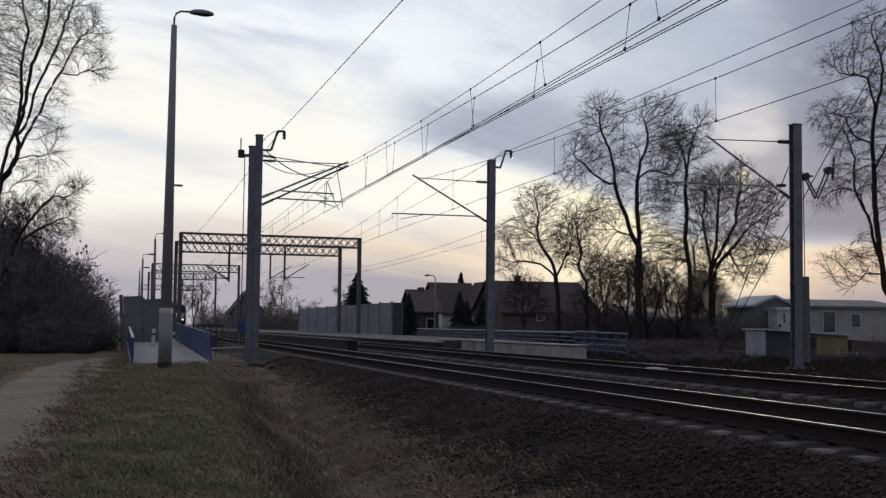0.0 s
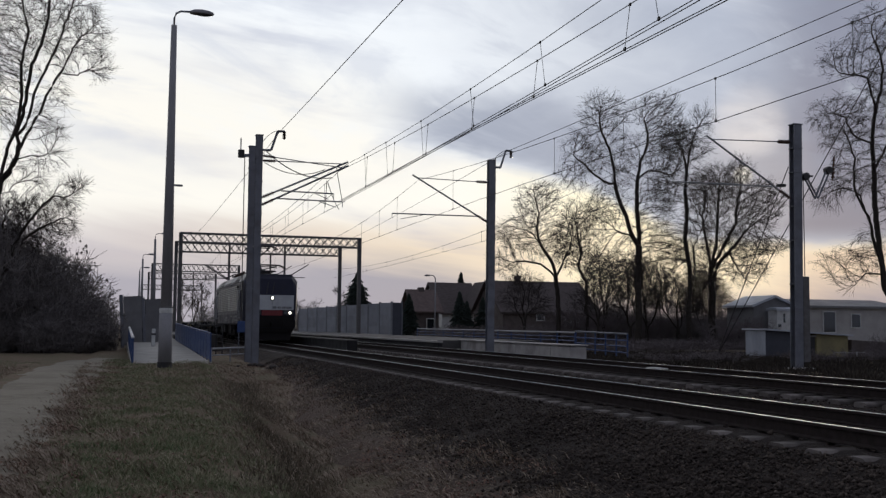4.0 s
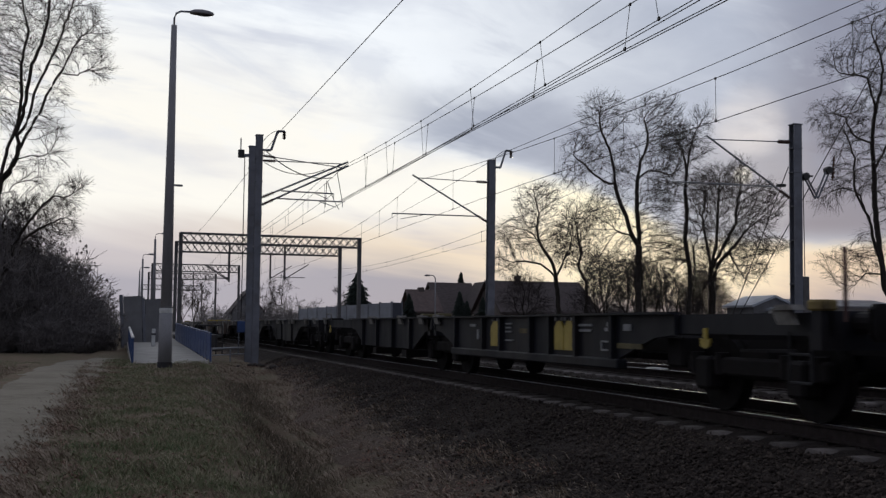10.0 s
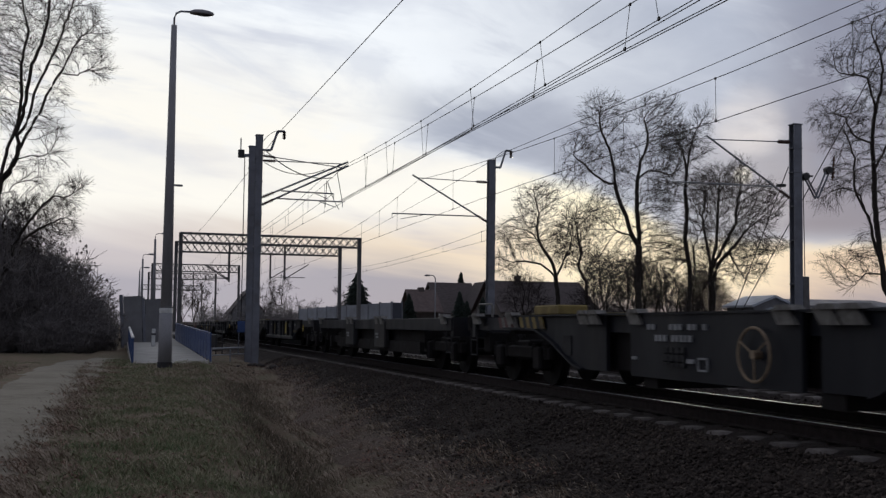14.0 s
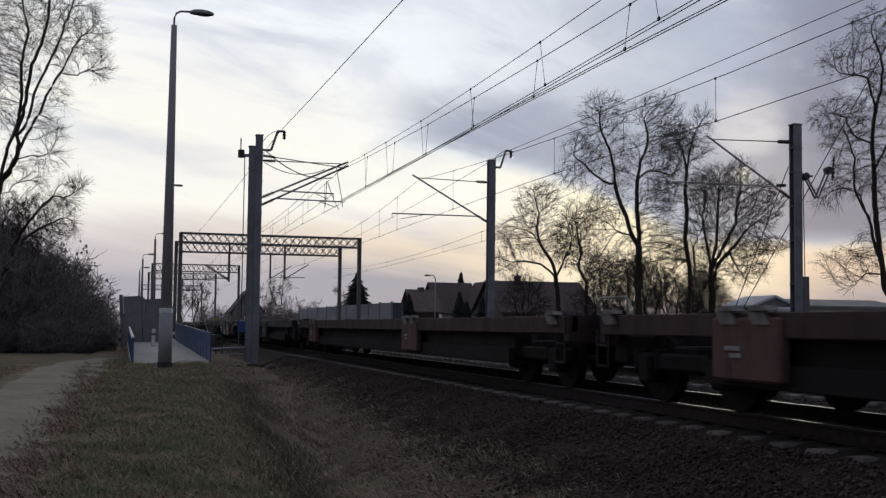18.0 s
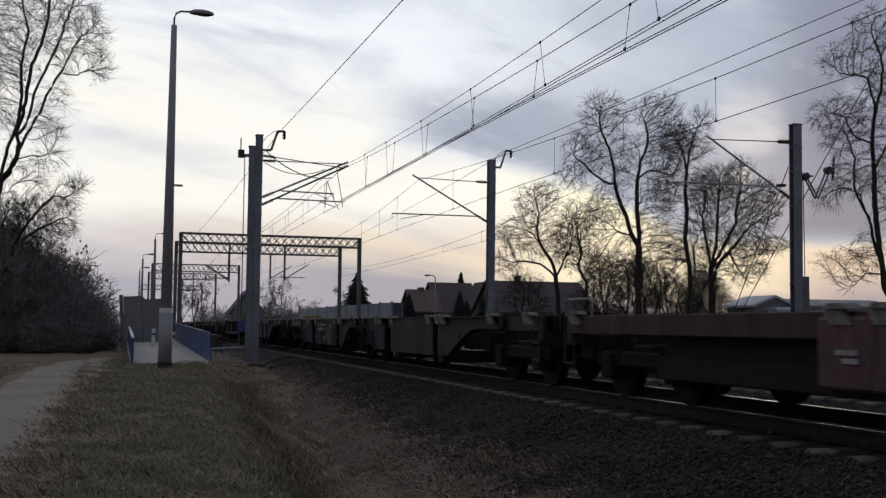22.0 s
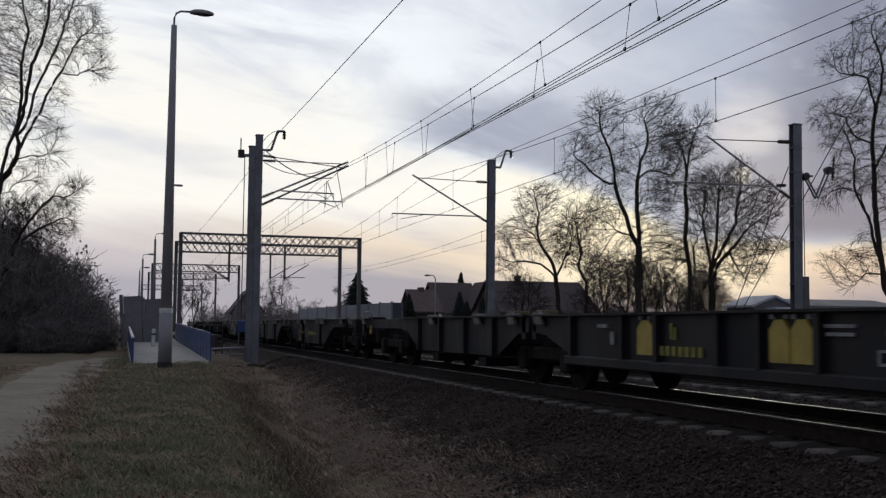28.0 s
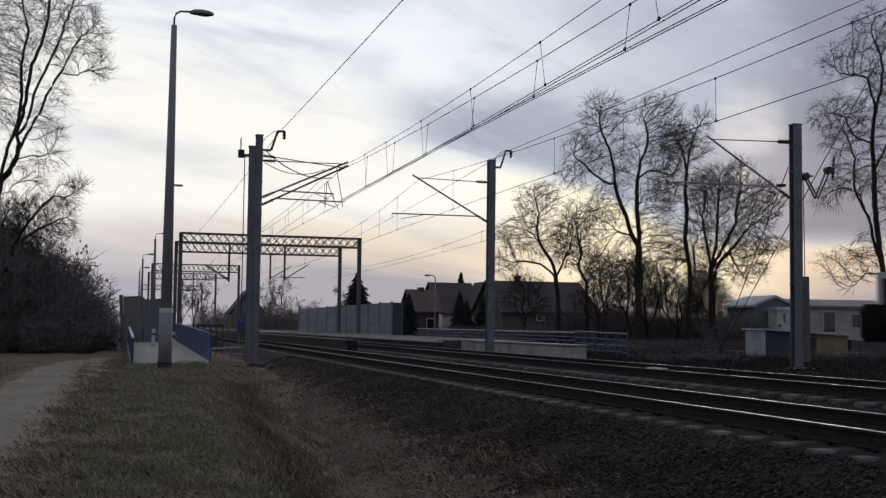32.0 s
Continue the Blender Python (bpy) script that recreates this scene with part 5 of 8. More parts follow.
crown_tree("smaller bare tree with arching limbs beside the footpath", (-13.6, 54.6, gz(-13.4, 54.6)), 33,
           [((0, 3.6), (0.6, 5.3), (1.7, 7.1), (2.8, 7.8), (3.7, 8.4)), ((0.1, 3.9), (1.1, 5.6), (2.4, 6.5), (3.2, 6.7)), ((0, 4.2), (0.1, 6.2), (0.5, 7.3)), ((1.7, 7.1), (2.2, 7.8), (2.6, 8.3))],
           [(3.3, 8.3, 0.6, 0.4, 80), (2.8, 7.5, 0.7, 0.5, 100), (2.4, 6.4, 0.9, 0.6, 200), (1.5, 6.9, 0.9, 0.8, 220), (0.6, 6.9, 0.8, 0.8, 200), (3.1, 6.3, 0.5, 0.6, 70), (1.5, 5.7, 0.9, 0.6, 140), (0.5, 5.6, 0.6, 0.8, 120)], clear=0.24, step=0.2, dense=2.3, per_node=5)
for i, (x, y, h) in enumerate(((2.9, 190, 9.0), (6.0, 205, 10), (15.5, 170, 8), (19.0, 180, 9.5), (25.0, 150, 7.5), (10.0, 240, 11))):
    tree("bare far tree beyond the platforms", (x, y, -0.4), seed=50 + i, height=h, trunk_r=0.16, stems=((-0.25, 0, 0.9, 0.6), (0.1, 0, 1.0, 0.6), (0.4, 0, 0.8, 0.5)), fork=0.2, bough=0.3, counts=(8, 5, 4, 3), thin=2.0)


def shrub(seed, height, width, stems=24, sprigs=11):
    rng = random.Random(seed)
    tb = Tubes()
    for s in range(stems):
        a, r0 = rng.uniform(0, 2 * math.pi), width * 0.4 * math.sqrt(rng.random())
        p = Vector((r0 * math.cos(a), r0 * math.sin(a), -0.1))
        d = Vector((math.cos(a) * rng.uniform(0, 0.5), math.sin(a) * rng.uniform(0, 0.5), 1)).normalized()
        h = height * rng.uniform(0.55, 1.0)
        pts = [p]
        for i in range(5):
            d = (d + Vector((rng.gauss(0, 0.14), rng.gauss(0, 0.14), 0.03))).normalized()
            pts.append(pts[-1] + d * h / 5)
        tb.line(pts, [0.011, 0.009, 0.007, 0.0055, 0.004, 0.002], 3)
        for j in range(sprigs):
            k = rng.uniform(0.15, 1.0) * 4.99
            a2 = int(k)
            q = pts[a2].lerp(pts[a2 + 1], k - a2)
            dd = Vector((rng.gauss(0, 0.6), rng.gauss(0, 0.6), rng.uniform(0.1, 1))).normalized()
            l = h * rng.uniform(0.12, 0.3)
            e = q + dd * l
            m = q.lerp(e, 0.5) + Vector((rng.gauss(0, 0.05), rng.gauss(0, 0.05), 0.05))
            tb.line([q, m, e], [0.0045, 0.0035, 0.002], 3)
            for w in range(7):
                q2 = q.lerp(e, rng.uniform(0.2, 1))
                e2 = q2 + Vector((rng.gauss(0, 0.5), rng.gauss(0, 0.5), rng.uniform(0, 0.9))) * l * 0.55
                tb.blade([q2, e2], [0.0038, 0.002])
    return tb


SHRUBS = [shrub(100 + i, 1.0, 0.9).make("shrub_shape", M["bush"]).data for i in range(4)]
DARK_SHRUBS = [shrub(170 + i, 1.0, 0.9, 30, 12).make("shrub_shape", M["bramble"]).data for i in range(3)]
FAR_SHRUBS = [shrub(140 + i, 1.0, 0.9, 15, 6).make("shrub_shape", M["bush"]).data for i in range(2)]
for o in [o for o in scene.objects if o.name.startswith("shrub_shape")]:
    bpy.data.objects.remove(o)
SHRUB_N = 0


THIN_DARK = shrub(190, 1.0, 0.9, 15, 6).make("shrub_shape", M["bramble"]).data
for o in [o for o in scene.objects if o.name.startswith("shrub_shape")]:
    bpy.data.objects.remove(o)


def shrub_belt(name, label, category, rows, shapes, mat):
    """Growth that nobody could count: one mesh out of rows of x, y, height, width."""
    bm = bmesh.new()
    for i, (x, y, h, w) in enumerate(rows):
        d = shapes[i % len(shapes)].copy()
        d.transform(Matrix.Translation((x, y, gz(x, y))) @ Matrix.Rotation(i * 2.4, 4, "Z") @ Matrix.Diagonal((w, w, h, 1)))
        bm.from_mesh(d)
        bpy.data.meshes.remove(d)
    tagged(link_mesh(name, bm, mat), label, category, kind="stuff")


def put_shrub(x, y, h, w, label="dense bare thicket of thin dark stems", z=None, dark=False):
    global SHRUB_N
    o = new("bush", DARK_SHRUBS[SHRUB_N % 3] if dark else SHRUBS[SHRUB_N % 4] if y < 85 else FAR_SHRUBS[SHRUB_N % 2])
    o.location = (x, y, gz(x, y) if z is None else z)
    o.scale = (w, w, h)
    o.rotation_euler = (0, 0, SHRUB_N * 2.4)
    SHRUB_N += 1
    tagged(o, label, "bush", "thickets")


def edge_shrub(x, y, h, w, far=1.33):
    """The thicket stands back behind a broad verge of dead grass."""
    x = EX + (x - EX) * far
    put_shrub(x, y * far, (1.6 + (h - 1.6) * far) * (1.26 if x - EX < -0.06 * y * far else 1.06 if x - EX < -0.042 * y * far else 0.78), w * far)


EX = -8.0
rng = random.Random(4)
for i in range(64):
    y = rng.uniform(40, 75)
    x = -12.2 - rng.random() * 8
    edge_shrub(x + 0.6, y, rng.uniform(3.0, 5.6) * (0.66 if x > -13.2 else 1.0) * (1 + (y - 40) * 0.012), rng.uniform(2.4, 4.0))
for i in range(58):
    y = rng.uniform(42, 62)
    x = -13.8 + 3.4 * rng.random() + (y - 42) * 0.03
    edge_shrub(x, y, rng.uniform(3.2, 4.8) * (1.0 if x < -11.6 else 0.8), rng.uniform(2.8, 4.2))
for i in range(34):
    y = 54 + 5 * random.Random(700 + i).random()
    put_shrub(-17.5 + 0.23 * i + (1.2 if y > 57 else 0), y, 1.5 + 0.9 * random.Random(800 + i).random(), 2.6, "low tangled undergrowth along the foot of the thicket")
for i in range(34):
    y = rng.uniform(72, 150)
    put_shrub(-9.4 - rng.random() * 7 - max(0, 90 - y) * 0.05, y, rng.uniform(2.2, 4.6), rng.uniform(2.6, 4.4))
for i in range(46):
    x = rng.uniform(18.5, 32)
    put_shrub(EX + (x - EX) * 1.38, (rng.uniform(50, 58) + (x - 20) * 0.1) * 1.38, rng.uniform(2.2, 3.5) if x > 20.5 else rng.uniform(1.3, 2.1), rng.uniform(3.0, 4.6), "dark tangled hedge of bramble stems", dark=True)
tangle = []
for i in range(40):
    x = rng.uniform(12, 30)
    tangle.append((x, rng.uniform(33, 38) + (x - 12) * 0.12, rng.uniform(0.25, 0.7), rng.uniform(1.0, 2.2)))
for i in range(54):
    x = 17.5 + 0.26 * i
    tangle.append((x, 50 + 0.35 * (x - 17.5) + 5 * random.Random(900 + i).random(), 0.45 + 0.5 * random.Random(950 + i).random(), 2.6))
shrub_belt("weed_tangle", "low tangle of withered weeds beside the line", "weeds", tangle, [THIN_DARK], M["bramble"])
for x, y, h, w in ((30.2, 56.5, 2.3, 2.6), (31.4, 57.2, 2.0, 2.4), (29.0, 57.0, 2.4, 2.8), (32.4, 57.5, 1.5, 2.0)):
    put_shrub(x, y, h, w, "bare scrub before the outbuilding", dark=True)
for x, y, h, w in ((25.1, 38.3, 1.5, 1.3), (26.3, 38.8, 1.1, 1.4), (27.6, 39.2, 1.6, 1.5), (24.3, 37.6, 0.8, 1.2)):
    put_shrub(x, y, h, w, "sparse bare bush before the ochre shed", dark=True)
for i in range(44):
    x = rng.uniform(15, 36)
    put_shrub(x, rng.uniform(66, 80), rng.uniform(1.0, 1.9) if x < 24 else rng.uniform(1.6, 4.2), rng.uniform(2.2, 4.2), "bare scrub between the garden trees", dark=x < 31)
belt = []
for i in range(60):
    y = rng.uniform(130, 210)
    belt.append((rng.uniform(5, 40) if i % 2 else rng.uniform(5, 22), y, rng.uniform(3.4, 5.6), rng.uniform(4, 6.5)))
shrub_belt("far_thicket", "bare far thicket beyond the station", "thicket", belt, FAR_SHRUBS, M["bush"])


def clumped_bush(at, h, seed):
    """A thin-stemmed bush that carries small dark clumps of twigs."""
    t = thing("bush", "tall thin bush with small dark clumps of twigs", "bush", at, "thickets")
    g = random.Random(seed)
    stems = Tubes()
    for i in range(6):
        d = Vector((g.uniform(-0.2, 0.25), g.uniform(-0.2, 0.2), 1))
        pts = [Vector((g.gauss(0, 0.2), g.gauss(0, 0.2), -0.2))]
        for k in range(6):
            pts.append(pts[-1] + (d + Vector((g.gauss(0, 0.08), g.gauss(0, 0.08), 0))) * h * g.uniform(0.85, 1) / 6.2)
        stems.line(pts, [0.045, 0.04, 0.034, 0.028, 0.022, 0.015, 0.01], 4)
        for k in range(6):
            c = pts[3 + g.randrange(4)] + Vector((g.gauss(0, 0.26), g.gauss(0, 0.26), g.gauss(0, 0.25)))
            size = g.uniform(0.06, 0.13)
            ball = Tubes()
            for n in range(44):
                v = Vector((g.gauss(0, 0.8), g.gauss(0, 0.8), g.gauss(0, 1.3))).normalized()
                ball.line([c, c + v * size * g.uniform(0.6, 1.15)], [0.008, 0.010], 3)
            ball.make("clump", M["bush"], t)
    stems.make("trunk", M["bush"], t)


for i, (x, y, h) in enumerate(((-11.5, 47.0, 5.2), (-11.0, 47.5, 5.0), (-10.5, 48.0, 5.5), (-12.2, 46.5, 4.6), (-10.2, 47.0, 4.6))):
    x, y, h = EX + (x - EX) * 1.25, y * 1.25, 1.6 + (h - 1.6) * 1.25
    clumped_bush((x, y, gz(x, y)), h, 300 + i)


def spruce(at, h, w, label):
    t = thing("spruce_tree", label, "tree", at)
    rg = random.Random(int(h * 100))
    wood = Tubes()
    wood.line([Vector((0, 0, -0.2)), Vector((0, 0, h * 0.97))], [h * 0.016, 0.02], 6)
    wood.make("trunk", M["bark"], t)
    tb = Tubes()
    n = int(h * 44)
    for i in range(n):
        z = h * (0.06 + 0.93 * (i / n))
        l = w * 0.5 * (1 - z / h) ** 0.8 * rg.uniform(0.6, 1.2) * (1 + 0.12 * math.sin(z * 9)) + 0.08
        a = i * 2.39996
        d = Vector((math.cos(a), math.sin(a), 0))
        e = Vector((0, 0, z)) + d * l + Vector((0, 0, -0.22 * l))
        m = Vector((0, 0, z)) + d * l * 0.5 + Vector((0, 0, 0.02))
        tb.line([Vector((0, 0, z)), m, e], [0.10, 0.13, 0.02], 3)
        for k in range(7):
            q = Vector((0, 0, z)).lerp(e, 0.25 + 0.75 * rg.random())
            s = d.cross(Vector((0, 0, 1))) * rg.choice((-1, 1))
            f = q + (d * 0.5 + s * 0.9).normalized() * l * 0.3 + Vector((0, 0, -0.12 * l))
            tb.line([q, f], [0.085, 0.02], 3)
    tb.make("crown", M["needles"], t, "dark needled boughs")


spruce((17.35, 112.0, -0.4), 7.3, 5.6, "dark spruce tree beyond the barrier")
spruce((42.3, 150.0, -0.4), 9.8, 4.0, "dark spruce tree behind the houses")
for x, y, h in ((18.9, 96, 4.5), (24.1, 96.0, 4.8), (25.2, 97, 3.9), (26.9, 97.0, 4.3)):
    spruce((x, y, -0.4), h, h * 0.55, "dark garden conifer by the houses")


# ---- houses and sheds ----
def house(label, x0, x1, y0, y1, eaves, ridge, wall, roof, axis="x", windows=(), base=-0.5, over=0.4, chimney=None, category="house", name="house"):
    """Walls with gables, a thick roof, windows with frames; the ridge runs along axis."""
    t = thing(name, label, category)
    bm = bmesh.new()
    if axis == "x":
        prism(bm, [(y0, base), (y1, base), (y1, eaves), ((y0 + y1) / 2, ridge), (y0, eaves)], x0, x1)
    else:
        prism_y(bm, [(x0, base), (x1, base), (x1, eaves), ((x0 + x1) / 2, ridge), (x0, eaves)], y0, y1)
    part("wall", bm, wall, t)
    th = 0.18 if ridge > 2 else 0.09
    c, hw = ((y0 + y1) / 2, (y1 - y0) / 2) if axis == "x" else ((x0 + x1) / 2, (x1 - x0) / 2)
    sl = (ridge - eaves) / hw
    for s in (-1, 1):
        bm = bmesh.new()
        o = [(c, ridge + 0.02), (c + s * (hw + over), eaves - sl * over + 0.02), (c + s * (hw + over), eaves - sl * over + th), (c, ridge + th)]
        if axis == "x":
            prism(bm, o, x0 - over, x1 + over)
        else:
            prism_y(bm, o, y0 - over, y1 + over)
        r = part("roof", bm, roof, t)
    for (wx, wz, ww, wh) in windows:
        bm = boxes((wx - ww / 2 - 0.08, wx + ww / 2 + 0.08, y0 - 0.06, y0 + 0.05, wz - wh / 2 - 0.08, wz + wh / 2 + 0.08))
        w = part("window", bm, M["white_paint"], t, "pale window frame")
        part("pane", boxes((wx - ww / 2, wx + ww / 2, y0 - 0.075, y0 - 0.064, wz - wh / 2, wz + wh / 2)), M["window"], w)
    if chimney:
        cx, cy, cz = chimney
        part("chimney", boxes((cx - 0.3, cx + 0.3, cy - 0.3, cy + 0.3, cz - 1.6, cz), bevel=0.03), M["brickwall"], t)
    return t


house("house with a red-brown tiled roof", 20.7, 23.2, 100, 105, 2.6, 4.6, M["brickwall"], M["roof_red"], "x", [(22.3, 1.2, 0.7, 1.0)], chimney=(22.0, 102.5, 5.0))
house("gabled house with a dark roof and pale wall", 27.3, 32.0, 112, 121, 2.6, 6.0, M["white_paint"], M["roof_dark"], "x", [(30.6, 1.2, 1.0, 1.2)])
house("pale house gable with a dark roof", 30.0, 33.4, 106, 113, 3.0, 5.9, M["plaster"], M["roof_dark"], "y", [(31.6, 2.4, 0.8, 1.0)])
house("long dark house with a steep tiled roof", 29.8, 40.2, 99, 108, 2.6, 5.75, M["brickwall"], M["roof_dark"], "x", [(33.97, 1.96, 0.75, 0.55), (38, 0.9, 1.0, 1.2)], chimney=(33.0, 103, 6.5))
house("distant dark house with a gabled roof", 7.6, 12.0, 150, 156, 3.0, 5.8, M["barrier_dark"], M["roof_dark"], "y", [])
house("low gabled outbuilding with a pale sheet roof", 33.1, 36.3, 60, 63.2, 2.5, 3.1, M["barrier_dark"], M["roof_pale"], "y", [(34.9, 1.35, 0.35, 0.3)], category="outbuilding", name="outbuilding", over=0.25)
house("flat pale garage building with a dark doorway", 38.2, 46.0, 61, 67, 2.5, 3.0, M["plaster"], M["barrier_dark"], "x", [(39.95, 1.5, 0.95, 1.4), (42.2, 1.6, 0.7, 0.9)], category="garage", name="garage", over=0.25)
house("small white annex with one dark window", 33.95, 36.0, 58.6, 59.6, 2.18, 2.26, M["white_paint"], M["roof_pale"], "x", [(34.47, 1.7, 0.16, 0.6), (34.1, 1.2, 0.25, 0.2)], category="outbuilding", name="outbuilding", over=0.1)


def long_shed():
    """A low shed with boarded, dark-painted open and ochre bays under one sloping sheet roof."""
    t = thing("shed", "long low shed with a dark-painted open bay, ochre bay, white roof", "shed", (20.05, 40.0, -0.45))
    top = lambda x: 1.37 - 0.055 * x
    # the first bay is open; its inner shade is painted as a slate-coloured wall
    for x0, x1, mat, name in ((0.0, 1.45, "loco_faded", "slate_wall"), (1.48, 2.1, "plaster", "wall"), (2.72, 4.45, "yellow_wall", "ochre_wall"), (4.66, 7.4, "brickwall", "brown_wall")):
        drop = 0.16 if mat == "brickwall" else 0.0
        part(name, prism_y(bmesh.new(), [(x0, -0.1), (x1, -0.1), (x1, top(x1) - drop), (x0, top(x0) - drop)], 0.0, 1.55), M[mat], t)
    for i in range(7):
        part("board", boxes((-0.03, -0.002, 0.01 + i * 0.22, 0.215 + i * 0.22, 0.0, top(0) - 0.02)), M["shed_wall"], t)
    # near-black sheet paints the shade inside the doorway
    part("door", boxes((2.15, 2.67, 0.06, 0.12, -0.05, 1.08)), M["dark_steel"], t, "open doorway, its inner shade painted as a dark sheet")
    part("lintel", boxes((2.1, 2.72, 0.0, 1.55, 1.09, 1.15)), M["plaster"], t)
    part("roof", prism_y(bmesh.new(), [(-0.12, top(0) + 0.01), (4.6, top(4.6) + 0.01), (4.6, top(4.6) + 0.08), (-0.12, top(0) + 0.08)], -0.22, 1.7), M["roof_pale"], t, "white sheet roof")
    f = thing("wire_fence", "low wire mesh fence with thin posts before the shed", "fence", (22.6, 38.6, -0.42))
    for i in range(6):
        part("post", rods([((i * 0.62, 0, -0.1), (i * 0.62, 0, 0.42))], 0.022), M["sleeve"], f)
    for i in range(24):
        part("wire", rods([((i * 0.13, 0, 0.02), (i * 0.13 + 0.13 * (1 if i % 2 else -1), 0, 0.36))], 0.008, 4), M["sleeve"], f)
    part("top_wire", rods([((0, 0, 0.38), (3.1, 0, 0.38))], 0.012), M["sleeve"], f)


long_shed()


# ---- loose stones and grass ----
def scatter(name, label, category, verts, faces, mat):
    me = bpy.data.meshes.new(name)
    me.vertices.add(len(verts))
    me.vertices.foreach_set("co", verts.astype(np.float32).ravel())
    n, k = faces.shape
    me.loops.add(n * k)
    me.loops.foreach_set("vertex_index", faces.astype(np.int32).ravel())
    me.polygons.add(n)
    me.polygons.foreach_set("loop_start", np.arange(0, n * k, k, dtype=np.int32))
    me.update(calc_edges=True)
    me.materials.append(mat)
    return tagged(new(name, me), label, category, kind="stuff")


def make_stones():
    g = np.random.default_rng(7)
    n = 62000
    y = 6.0 + 34.0 * g.random(n) ** 1.7
    x = np.where(g.random(n) < 0.72, -5.0 + 3.7 * g.random(n), -1.3 + 7.4 * g.random(n))
    keep = []
    rails = (-0.755, 0.755, FAR_X - 0.755, FAR_X + 0.755)
    for i in range(n):
        limit = -3.95 + 1.5 * min(1, max(0, (y[i] - 8) / 28))
        if min(abs(x[i] - r) for r in rails) < 0.1 or -1.4 < x[i] < -0.92 or (x[i] < limit + g.normal(0, 0.28) and g.random() < 0.995):
            continue
        keep.append(i)
    x, y = x[keep], y[keep]
    n = len(x)
    z = np.array([max(bed_z(a, b), ground_z(a, b)) for a, b in zip(x, y)]) + g.uniform(-0.005, 0.03, n)
    size = g.uniform(0.011, 0.028, n) * np.where(g.random(n) < 0.03, 1.6, 1.0)
    base = np.array([(1, 0, 0), (-1, 0, 0), (0, 1, 0), (0, -1, 0), (0, 0, 0.8), (0, 0, -0.8)], float)
    v = base[None] * g.uniform(0.6, 1.3, (n, 6, 1)) + g.normal(0, 0.22, (n, 6, 3))
    a = g.uniform(0, 2 * np.pi, n)
    c, s = np.cos(a), np.sin(a)
    vx = v[:, :, 0] * c[:, None] - v[:, :, 1] * s[:, None]
    vy = v[:, :, 0] * s[:, None] + v[:, :, 1] * c[:, None]
    v = np.stack([vx, vy, v[:, :, 2]], -1) * size[:, None, None] + np.stack([x, y, z], -1)[:, None]
    f = np.array([(0, 2, 4), (2, 1, 4), (1, 3, 4), (3, 0, 4), (2, 0, 5), (1, 2, 5), (3, 1, 5), (0, 3, 5)])
    faces = (f[None] + (np.arange(n) * 6)[:, None, None]).reshape(-1, 3)
    scatter("ballast_stones", "loose dark crushed stones over the ballast shoulder", "stones", v.reshape(-1, 3), faces, M["stone"])


def make_grass():
    g = np.random.default_rng(9)
    n = 190000
    y = 7.0 + 36.0 * g.random(n) ** 1.6
    x = np.where(g.random(n) < 0.84, -8.6 + (2.75 + np.clip((y - 16) * 0.05, 0, 1.1)) * g.random(n) + g.normal(0, 0.22, n), -15.0 + 4.4 * g.random(n))
    z = np.array([ground_z(a, b) for a, b in zip(x, y)])
    clump = np.array([noise.noise((a * 1.3, b * 0.9, 5.0)) + 0.6 * noise.noise((a * 4, b * 3, 2.0)) for a, b in zip(x, y)])
    near_path = np.clip((x + 8.75) / 0.7, 0, 1) * (x > -9) + (x < -9) * np.clip((-10.7 - x) / 0.6, 0, 1)
    edge = np.clip((x + 6.0 - np.clip((y - 16) * 0.05, 0, 1.1)) / 0.8, 0, 1)
    z = np.maximum(z, np.array([bed_z(a, b) if a > -5.0 else -9 for a, b in zip(x, y)]) - 0.005)
    keep = (clump + g.uniform(-0.5, 0.9, n) > -0.1 + 0.75 * edge) & (g.random(n) < 0.15 + near_path)
    x, y, z, clump = x[keep], y[keep], z[keep], clump[keep]
    n = len(x)
    h = g.uniform(0.02, 0.062, n) * (1 + 0.9 * np.clip(clump, -0.5, 1)) * np.where(g.random(n) < 0.05, 1.8, 1.0)
    w = g.uniform(0.003, 0.007, n)
    a = g.uniform(0, 2 * np.pi, n)
    b = g.uniform(0, 2 * np.pi, n)
    lean = g.uniform(0.2, 1.3, n) * h
    p = np.stack([x, y, z - 0.01], -1)
    side = np.stack([np.cos(a), np.sin(a), 0 * a], -1) * w[:, None]
    off = np.stack([np.cos(b) * lean, np.sin(b) * lean, h], -1)
    mid = p + off * np.array([0.35, 0.35, 0.62])
    v = np.stack([p - side, p + side, mid + side * 0.8, mid - side * 0.8, p + off + side * 0.2, p + off - side * 0.2], 1)
    f = np.array([(0, 1, 2, 3), (3, 2, 4, 5)])
    faces = (f[None] + (np.arange(n) * 6)[:, None, None]).reshape(-1, 4)
    scatter("grass", "matted withered grass with green patches on the verge", "grass", v.reshape(-1, 3), faces, M["grass"])


